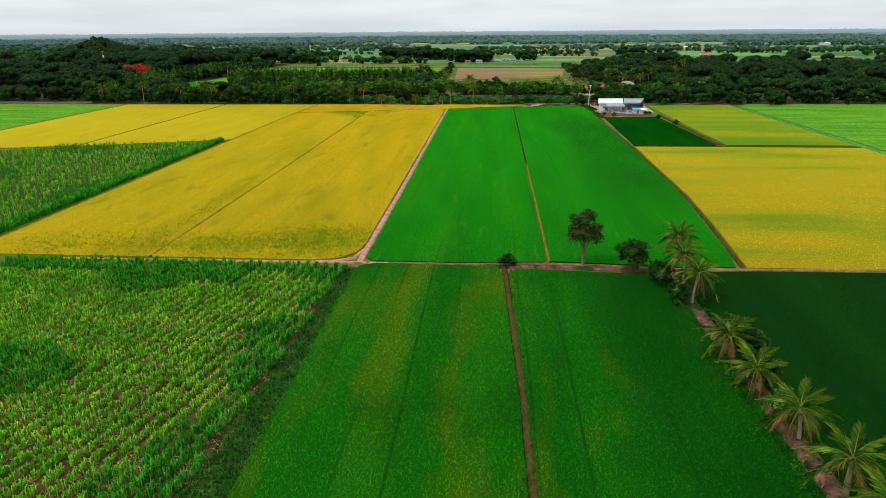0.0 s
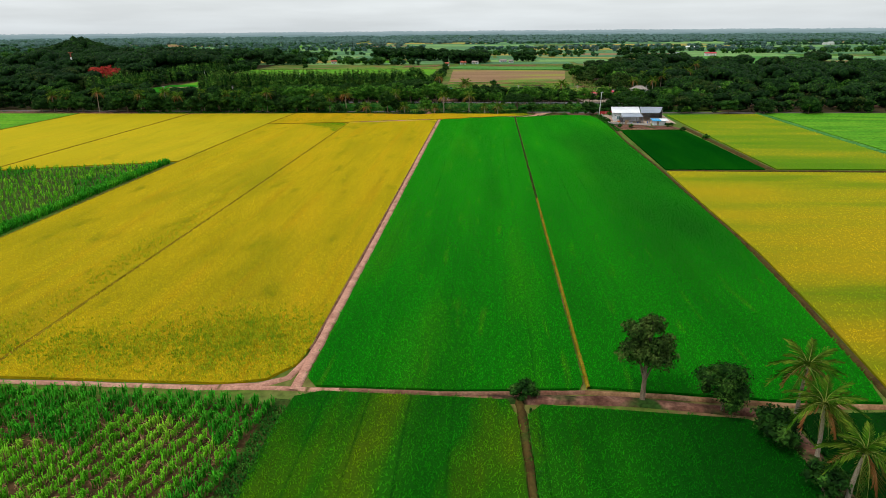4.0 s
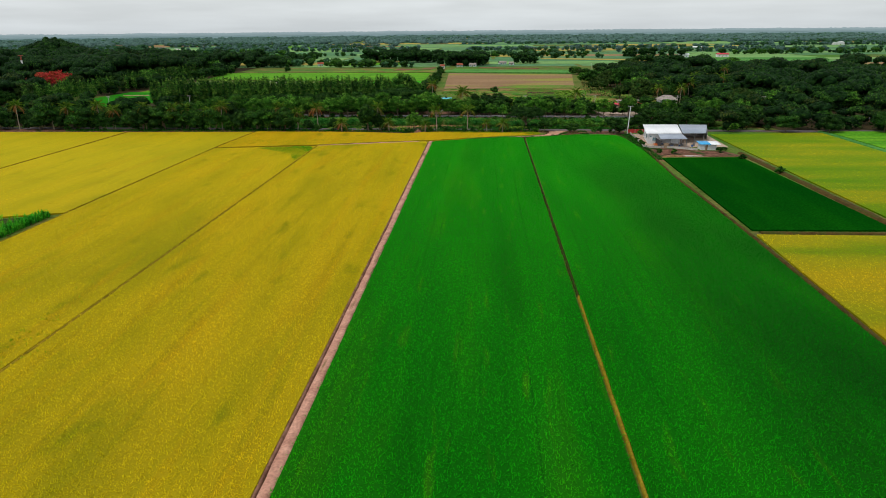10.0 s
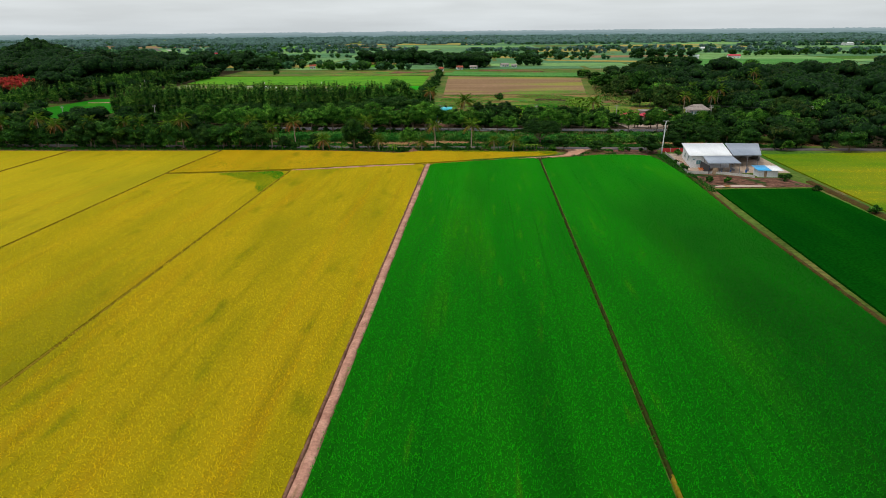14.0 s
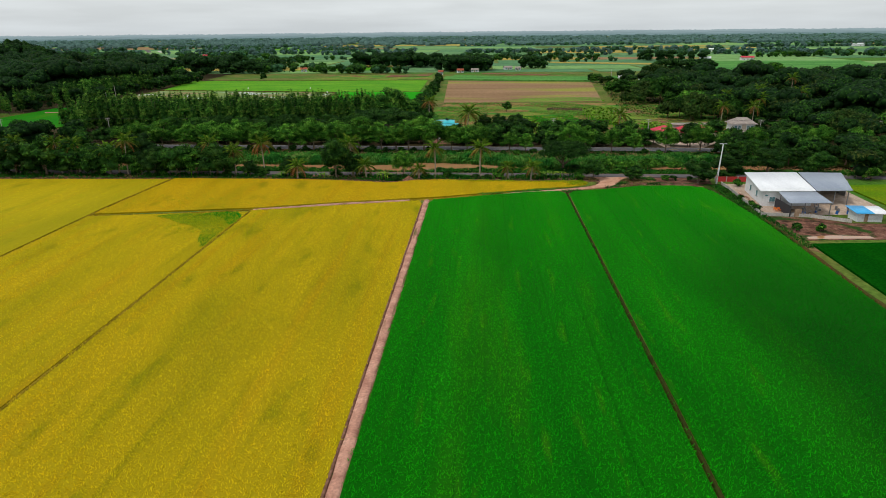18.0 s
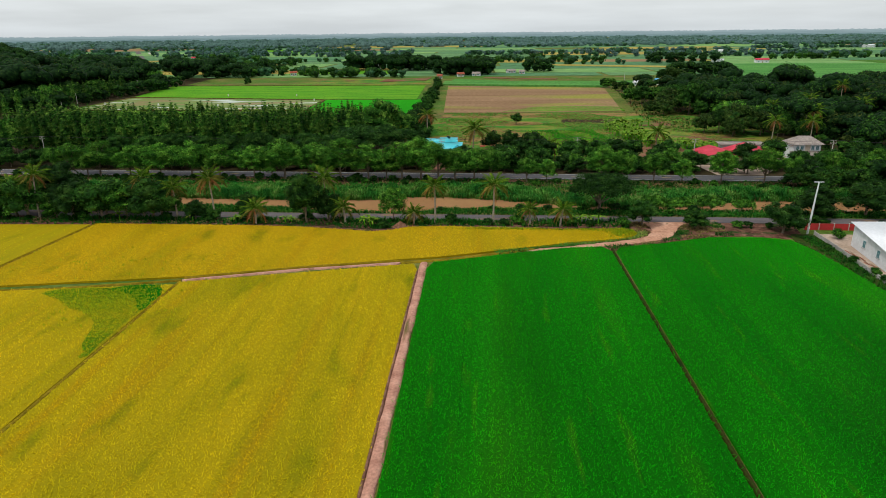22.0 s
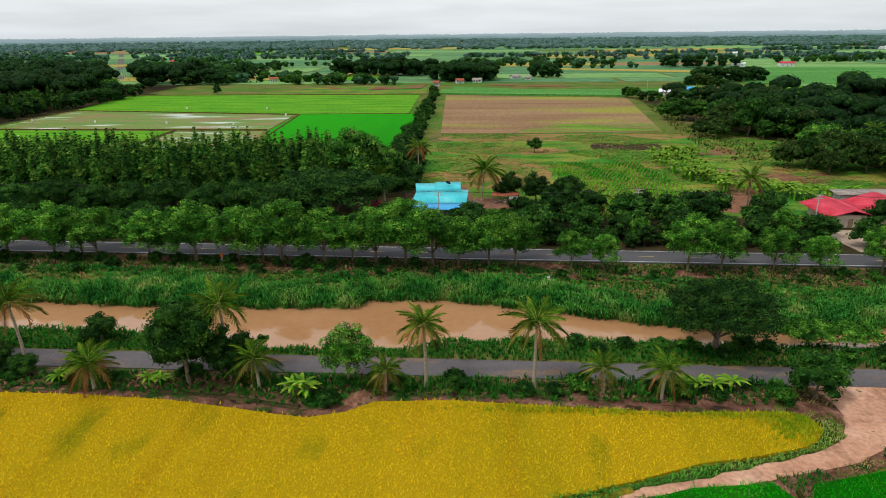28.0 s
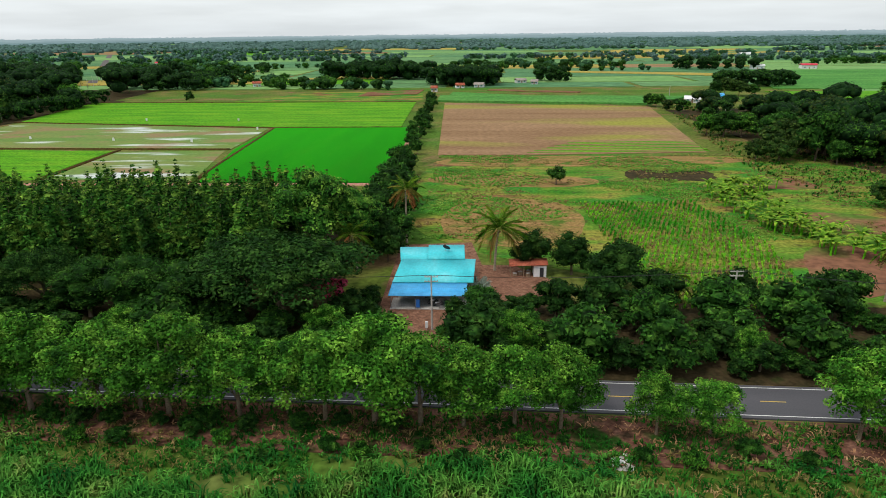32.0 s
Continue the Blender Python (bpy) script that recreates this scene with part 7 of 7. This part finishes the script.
def motorbike(x, y, turn):
    e = tagged(new("motorbike"), "small pale motorbike parked under the porch", "motorbike")
    e.matrix_basis = spot(x, y, 1, turn, 0.21)
    for dx in (-0.6, 0.6):
        w = under(new("wheel"), e)
        ring = [(dx + 0.27 * math.cos(a), 0, 0.3 + 0.27 * math.sin(a)) for a in np.linspace(0, 2 * np.pi, 17)]
        under(new("tyre", mesh_of("tyre", *tube(ring, [0.05] * 17, 6), M_DARK, True)), w)
        under(new("rim", mesh_of("rim", *tube([(dx, -0.04, 0.3), (dx, 0.04, 0.3)], [0.18, 0.18], 12), M_STEEL)), w)
    part("body", box(-0.45, -0.12, 0.4, 0.4, 0.12, 0.72, 0.08), M_WALL, e)
    part("saddle", box(-0.6, -0.13, 0.74, 0.1, 0.13, 0.84, 0.04), M_DARK, e)
    under(new("fork", mesh_of("fork", *tube([(0.6, 0, 0.3), (0.42, 0, 1.0)], [0.04, 0.04], 6), M_STEEL)), e)
    under(new("handlebar", mesh_of("handlebar", *tube([(0.4, -0.3, 1.0), (0.4, 0.3, 1.0)], [0.02, 0.02], 6), M_DARK)), e)


motorbike(-1.4, 352.4, 0.3)
motorbike(-2.3, 353.2, 0.4)
shk = tagged(new("tin_shack"), "small open shack with a rusty roof and a white room", "shack")
sheet_roof("roof", [(10.9, 365.4, 2.3), (18.0, 365.7, 2.5), (18.0, 368.6, 2.8), (10.9, 368.4, 2.6)], M_ROOF_RUST, shk, 0.3)
part("wall", prism([(15.4, 365.9), (17.7, 365.9), (17.7, 368.3), (15.4, 368.3)], 0, [2.25] * 4), M_WALL, shk)
# near-black slab painting the shade inside the opening
part("doorway", box(16.5, 365.84, 0.05, 17.2, 365.9, 1.9), M_DARK, shk)
for x, y in ((11.2, 365.7), (13.6, 365.8), (11.2, 368.2), (13.6, 368.2)):
    part("post", box(x - 0.06, y - 0.06, 0, x + 0.06, y + 0.06, 2.25 if y < 367 else 2.5), M_WOOD, shk)
for k, (x, y) in enumerate([(12, 366.6), (13, 367.2), (14.4, 366.2), (14.6, 367.4)]):
    e = tagged(new("crate"), "worn wooden crate under the rusty roof", "crate", "stored goods")
    e.matrix_basis = spot(x, y, 1, 0.3 * k, 0.02)
    part("body", box(-0.35, -0.3, 0, 0.35, 0.3, 0.5 + 0.1 * k, 0.02), M_WOOD, e)
    part("lid", box(-0.37, -0.32, 0.5 + 0.1 * k, 0.37, 0.32, 0.55 + 0.1 * k), M_CONCRETE, e)
log = tagged(new("log"), "long pale felled trunk lying on the ground", "log")
under(new("trunk", mesh_of("log", *tube([(1.8, 343.6, 0.25), (3.8, 343.2, 0.24), (5.6, 342.7, 0.22)], [0.16, 0.14, 0.1], 8), M_PALMBARK, True)), log)
silver = tagged(new("silver_palm"), "silvery blue fan palm beside the house", "palm")
silver.matrix_basis = spot(5.2, 356.5)
under(new("trunk", mesh_of("silver_trunk", *tube([(0, 0, -0.1), (0, 0, 1.4)], [0.22, 0.18], 8), M_PALMBARK)), silver)
for k in range(26):
    fo = under(new("frond", (SILVER_FROND := frond_mesh("silver_frond", 2.6, 0.2, M_LEAF_SILVER, 9, 1.2, M_LEAF_SILVER)) if k == 0 else SILVER_FROND), silver)
    fo.matrix_basis = Matrix.LocRotScale((0, 0, 1.4), Euler((0, -(1.0 - 1.3 * k / 25), k * 2.399)), (1, 1, 1))

# red-roofed house, two-storey house
rh = tagged(new("red_roofed_house"), "low house with two red sheet-roofed gables", "house")
part("wall", prism([(84, 346), (106, 346), (106, 358), (84, 358)], 0, [2.8] * 4), M_CREAM, rh)
for x0, x1, z in ((81.8, 93.4, 4.3), (92.0, 108, 5.0)):
    xm = (x0 + x1) / 2
    y0, y1 = (344.6, 358.6) if x0 < 90 else (343.6, 360)
    sheet_roof("roof", [(x0, y0, 2.7), (x0, y1, 2.7), (xm, y1, z), (xm, y0, z)], M_ROOF_RED, rh, 0.5)
    sheet_roof("roof", [(x1, y1, 2.7), (x1, y0, 2.7), (xm, y0, z), (xm, y1, z)], M_ROOF_RED, rh, 0.5)
    part("gable", prism([(x0 + 1, y0 + 1.2), (x1 - 1, y0 + 1.2), (x1 - 1, y0 + 1.3), (x0 + 1, y0 + 1.3)], 0, [2.9] * 4), M_CREAM, rh)
sheet_roof("rear_roof", [(92, 360.6, 4.0), (108, 360.6, 4.0), (108, 365, 4.4), (92, 365, 4.4)], M_ROOF_TILE, rh, 0.5)
part("rear_wall", prism([(93, 361), (107, 361), (107, 364.6), (93, 364.6)], 0, [3.9] * 4), M_CONCRETE, rh)
window(rh, 98, 344.8, 1.1, 1.6, 1.1, "s")
window(rh, 103, 344.8, 1.1, 1.6, 1.1, "s")
part("door", box(87, 345.7, 0, 88, 345.8, 2.1), M_WOOD, rh)
rh.location.x = 3.5
slab("yard", [(84, 328.6), (98, 328), (110, 343), (82, 344)], 0.11, M_YARD, "bare orange-brown forecourt by the highway", "yard")
ts = tagged(new("two_storey_house"), "pale two-storey house with a weathered hip roof", "house")
part("wall", prism([(117.5, 352.5), (130.5, 352.5), (130.5, 361.5), (117.5, 361.5)], 0, [5.9] * 4), M_WALL, ts)
bm = bmesh.new()
c0 = [bm.verts.new(p) for p in ((116.3, 351.2, 5.8), (131.7, 351.2, 5.8), (131.7, 362.8, 5.8), (116.3, 362.8, 5.8))]
c1 = [bm.verts.new(p) for p in ((121, 357, 8.3), (127, 357, 8.3))]
for q in ((c0[0], c0[1], c1[1], c1[0]), (c0[1], c0[2], c1[1]), (c0[2], c0[3], c1[0], c1[1]), (c0[3], c0[0], c1[0]), (c0[3], c0[2], c0[1], c0[0])):
    bm.faces.new(q)
part("roof", bm, M_ROOF_TILE, ts)
sheet_roof("porch_roof", [(115.4, 347.6, 2.4), (130, 347.6, 2.4), (130, 352.4, 3.4), (115.4, 352.4, 3.4)], M_ROOF_TILE, ts, 0.4)
for x in (116, 120.5, 125, 129.5):
    part("post", box(x - 0.1, 348, 0, x + 0.1, 348.2, 2.45), M_WALL, ts)
for x in (119.2, 121.4, 126.6, 128.8):
    window(ts, x, 352.5, 3.9, 1.3, 1.2, "s")
part("panel", box(122.8, 352.3, 3.2, 125.2, 352.48, 5.6), M_CREAM, ts)
ts.matrix_basis = Matrix.Translation((116.3, 351.2, 0)) @ Matrix.Diagonal((0.68, 0.76, 0.95, 1.0)) @ Matrix.Translation((-116.3, -351.2, 0))


# far houses
def far_house(x, y, w, d, h, roof, label, wall=None):
    e = tagged(new("farm_house"), label, "house", "far farm houses")
    w, d, h = w * 0.55, d * 0.8, h * 0.8
    e.matrix_basis = spot(x, y, 1, (x * 0.013) % 0.6 - 0.3)
    part("wall", prism([(-w / 2, -d / 2), (w / 2, -d / 2), (w / 2, d / 2), (-w / 2, d / 2)], 0, [h] * 4), wall or M_WALL, e)
    sheet_roof("roof", [(-w / 2 - 0.6, -d / 2 - 0.8, h - 0.1), (w / 2 + 0.6, -d / 2 - 0.8, h - 0.1), (w / 2 + 0.6, 0, h + 1.8), (-w / 2 - 0.6, 0, h + 1.8)], roof, e, 1.2)
    sheet_roof("roof", [(w / 2 + 0.6, d / 2 + 0.8, h - 0.1), (-w / 2 - 0.6, d / 2 + 0.8, h - 0.1), (-w / 2 - 0.6, 0, h + 1.8), (w / 2 + 0.6, 0, h + 1.8)], roof, e, 1.2)
    part("door", box(-0.6, -d / 2 - 0.08, 0, 0.6, -d / 2, 2.1), M_WOOD, e)
    for k in (-1, 1):
        part("window", box(k * w * 0.3 - 0.7, -d / 2 - 0.07, 1, k * w * 0.3 + 0.7, -d / 2, 2.2), M_GLASS, e)


for x, y, w, d, h, roof, lab in [(140, 668, 16, 8, 3, M_ROOF_WHITE, "long pale farm shed with a white roof"), (158, 676, 12, 9, 4, M_ROOF_BLUE, "farm shed with a blue roof"), (326, 1024, 26, 12, 5, M_ROOF_WHITE, "far white farm building"),
                                 (385, 1029, 30, 12, 5, M_ROOF_RED, "far house with a reddish roof"), (-464, 1218, 26, 12, 7, M_ROOF_RED, "far pinkish house among trees"), (-114, 938, 12, 8, 4, M_ROOF_WHITE, "small white farm house among trees"),
                                 (8, 797, 14, 8, 3, M_ROOF_TILE, "pale farm shed beside a tree group"), (-8, 792, 12, 8, 3, M_ROOF_RUST, "rust-roofed farm shed near trees"), (45, 842, 16, 8, 3, M_ROOF_TILE, "pale farm house with outbuildings"),
                                 (56, 826, 10, 8, 3, M_ROOF_TILE, "grey-roofed farm shed near trees"), (-186, 819, 12, 8, 4, M_ROOF_RUST, "brown-roofed house by the trees"), (146, 514, 9, 7, 3, M_ROOF_WHITE, "white-roofed house among the trees"),
                                 (155, 507, 7, 6, 4, M_WALL, "small white house among the trees"), (-562, 769, 24, 12, 6, M_ROOF_RED, "red-roofed house in the woods"), (-540, 790, 20, 12, 6, M_ROOF_WHITE, "pale house in the woods"),
                                 (-27, 760, 8, 6, 3.4, M_ROOF_RUST, "small brick house by the hedge"), (460, 1400, 40, 14, 6, M_ROOF_WHITE, "far white farm building"), (900, 1700, 60, 20, 7, M_ROOF_WHITE, "far white warehouse among fields")]:
    far_house(x, y, w, d, h, roof, lab)


# ---- poles and cables ----
def pole(x, y, h, label, lean=(0, 0), arms=True, name="utility_pole", r=0.15, mat=None):
    e = tagged(new(name), label, "pole", "utility poles" if name == "utility_pole" else "")
    e.matrix_basis = spot(x, y)
    top = (lean[0], lean[1], h)
    under(new("shaft", mesh_of("shaft", *tube([(0, 0, -0.1), (lean[0] / 2, lean[1] / 2, h / 2), top], [r * 1.3, r, r * 0.75], 6), mat or M_CONCRETE)), e)
    if arms:
        for z in (h - 0.3, h - 1.0):
            part("crossarm", box(lean[0] - 1.0, lean[1] - 0.06, z, lean[0] + 1.0, lean[1] + 0.06, z + 0.12), M_CONCRETE, e)
            for k in (-0.9, -0.45, 0.45, 0.9):
                part("insulator", box(lean[0] + k - 0.05, lean[1] - 0.05, z + 0.12, lean[0] + k + 0.05, lean[1] + 0.05, z + 0.32, 0.02), M_ROOF_TILE, e)
    return e


UP = [(-192, 349, 8.6), (-146, 352, 8.6), (-99, 353, 8.8), (-48, 346, 8.6), (-1.8, 343.6, 8.9), (43.6, 347, 8.8), (79.9, 339.8, 9.3), (122, 338, 9.2), (165, 336, 9)]
for x, y, h in UP:
    pole(x, y, h, "weathered concrete utility pole with cross arms")
for (x0, y0, h0), (x1, y1, h1) in zip(UP, UP[1:]):
    for o in (-0.9, 0.45, 0.9):
        c = tagged(new("power_line", mesh_of("power_line", *tube([(x0 + (x1 - x0) * t + o, y0 + (y1 - y0) * t, (h0 + (h1 - h0) * t) + 0.05 - 3.2 * t * (1 - t)) for t in np.linspace(0, 1, 9)], [0.018] * 9, 4), M_CABLE)),
                   "thin black power line between utility poles", "cable", "power lines")
tp = pole(82.2, 268.2, 11.6, "tall pale concrete pole at the yard corner", (0.55, 0.1), arms=False, name="concrete_pole", r=0.19, mat=M_WALL)
part("crossarm", box(-0.5, 0.02, 11.55, 1.6, 0.18, 11.7), M_WALL, tp)
box_ = tagged(new("meter_box"), "white meter box on a post by the house gate", "meter box")
box_.matrix_basis = spot(-2.6, 343.4)
part("cabinet", box(-0.22, -0.15, 0.5, 0.22, 0.15, 1.5, 0.03), M_WALL, box_)
part("post", box(-0.06, -0.06, -0.05, 0.06, 0.06, 0.5), M_CONCRETE, box_)
for x, y, h in [(-215, 470, 9), (-238, 520, 9), (-250, 590, 9), (-262, 640, 9), (-275, 700, 9), (-300, 440, 9), (-330, 470, 9), (-290, 730, 10), (-315, 780, 10), (-340, 830, 10), (-365, 880, 10), (-390, 930, 10), (120, 560, 8), (135, 700, 8)]:
    pole(x, y, h, "far concrete utility pole beside the woods", arms=False)
tower = tagged(new("radio_mast"), "slender red and white lattice mast above the woods", "mast")
tower.matrix_basis = spot(-372, 532)
for k in range(6):
    part("section", prism([(-0.9 + 0.1 * k, -0.9 + 0.1 * k), (0.9 - 0.1 * k, -0.9 + 0.1 * k), (0.9 - 0.1 * k, 0.9 - 0.1 * k), (-0.9 + 0.1 * k, 0.9 - 0.1 * k)], 4.2 * k, [4.2 * (k + 1)] * 4), (M_WALL, M_ROOF_RUST)[k % 2], tower)
part("platform", box(-1.4, -1.4, 24.6, 1.4, 1.4, 25.2), M_ROOF_RUST, tower)
marker = tagged(new("road_marker"), "white roadside post with an orange-red reflector board", "road marker")
marker.matrix_basis = spot(-43.6, 320.6)
part("post", box(-0.08, -0.08, -0.05, 0.08, 0.08, 1.0), M_WALL, marker)
part("board", box(-0.3, -0.05, 1.0, 0.3, 0.05, 1.9, 0.02), M_ORANGE, marker)

# the distant road north-west, and its roadside channel, coloured pale for the sky's reflection
slab("road", [(-376, 880), (-366, 880), (-1470, 2920), (-1486, 2920)], 0.22, M_LANE, "distant straight road between trees", "road")
slab("channel", [(-343, 880), (-336, 880), (-1446, 2920), (-1460, 2920)], 0.16, M_CONCRETE, "distant pale channel beside the road", "water")

# flowering trees, small finds
FLAME = tree_meshes("flame_tree", 240, 10.0, 8.0, 2.0, 26, 1800, 0.6, M_FLAME, 0.3, flat=0.8)
tree_thing("flame_tree", FLAME, spot(-301, 466, 1.6), "flame tree covered in red blossom")
BLOSSOM = tree_meshes("blossom_bush", 250, 3.4, 1.5, 0.4, 10, 500, 0.22, M_FLOWER, 0.06)
tree_thing("blossom_bush", BLOSSOM, spot(-18.4, 352.5, 1.5), "bush with bright pink blossom", category="bush")
for k, (x, y, h) in enumerate([(-12, 346, 4.5), (-9.5, 341.5, 4), (-12.5, 352, 4), (5.4, 349, 5.5), (3.2, 345.8, 3.6), (8.4, 341, 5), (6.6, 352, 3.4), (-11.5, 338, 4), (-7.5, 338.4, 5.2), (1.5, 338.6, 4.6), (5.6, 338, 5.4)]):
    plant("yard_tree", (DARK_F, ROUND_F)[k % 2], x, y, h, 9, "dense bushy tree at the yard's edge", "yard trees", k, wide=1.2)
for k in range(16):
    rb = tagged(new("rubbish_bag"), "pale plastic rubbish dumped on the roadside bank", "rubbish", "dumped rubbish")
    bm = bmesh.new()
    bmesh.ops.create_icosphere(bm, subdivisions=1, radius=1)
    for vtx in bm.verts:
        vtx.co = Vector((vtx.co.x * g6.uniform(0.2, 0.5), vtx.co.y * g6.uniform(0.2, 0.5), max(-0.05, vtx.co.z * g6.uniform(0.12, 0.3))))
    part("bag", bm, (M_WALL, M_CONCRETE)[k % 2], rb)
    rb.matrix_basis = spot(19.8 + g6.gauss(0, 0.9), 312.9 + g6.gauss(0, 0.7), 1, g6.uniform(0, 6), 0.05)
DEADPALM = frond_mesh("dead_frond", 3.6, 0.9, M_FROND_D, 12, 1.0, M_FROND_D)
dp = tagged(new("dead_palm"), "leaning dead palm with grey-brown hanging fronds", "palm")
dp.matrix_basis = spot(62.5, 358)
under(new("trunk", mesh_of("dead_trunk", *tube([(0, 0, -0.1), (0.3, 0, 2), (1.0, 0, 3.6)], [0.25, 0.2, 0.16], 8), M_PALMBARK)), dp)
for k in range(14):
    fo = under(new("frond", DEADPALM), dp)
    fo.matrix_basis = Matrix.LocRotScale((1.0, 0, 3.5), Euler((0, 0.1 * (k % 5), k * 2.399)), (1, 1, 1))

# earth heap at the field's edge, and a dark ridge painting the ditch's shade
hv = [(2.6 * r * math.cos(a) * (1 + 0.15 * math.sin(3 * a)), 2.0 * r * math.sin(a), 1.5 * (1 - r) ** 1.3 + 0.12 * math.sin(5 * a + 9 * r) * (1 - r)) for r in np.linspace(0.02, 1, 7) for a in np.linspace(0, 2 * np.pi, 18, endpoint=False)]
hf = [(18 * i + j, 18 * i + (j + 1) % 18, 18 * i + 18 + (j + 1) % 18, 18 * i + 18 + j) for i in range(6) for j in range(18)]
heap = tagged(new("earth_heap"), "heap of dug reddish-brown earth at the field's edge", "earth heap")
heap.matrix_basis = spot(-7.4, 271.2, 1, 0.5, 0.05)
under(new("mound", mesh_of("mound", hv, hf, M_HEAP, True)), heap)
bund([(-60, 273.6), (-42, 273.2), (-31, 272.3), (-22, 271.0), (-14.5, 269.4)], 1.1, 0.34, M_LITTER, "dark ridge standing in for the shaded ditch along the golden field", "ditch", seed=90)

for x, y in [(-167.6, 585.4), (-117.7, 583.3), (-189.1, 524.9), (-149.1, 519.9), (-113, 515.1), (-97, 550.7), (-227.3, 531.5), (-193.9, 473.8)]:
    st = tagged(new("field_stake"), "wooden stake with a white bag tied on it in the paddy", "stake", "bird-scaring stakes")
    st.matrix_basis = spot(x, y)
    part("stick", box(-0.05, -0.05, 0, 0.05, 0.05, 1.3), M_WOOD, st)
    part("bag", prism([(-0.42, -0.2), (0.42, -0.22), (0.3, 0.2), (-0.35, 0.18)], 0.9, [2.0, 2.2, 2.1, 2.15]), M_WALL, st)
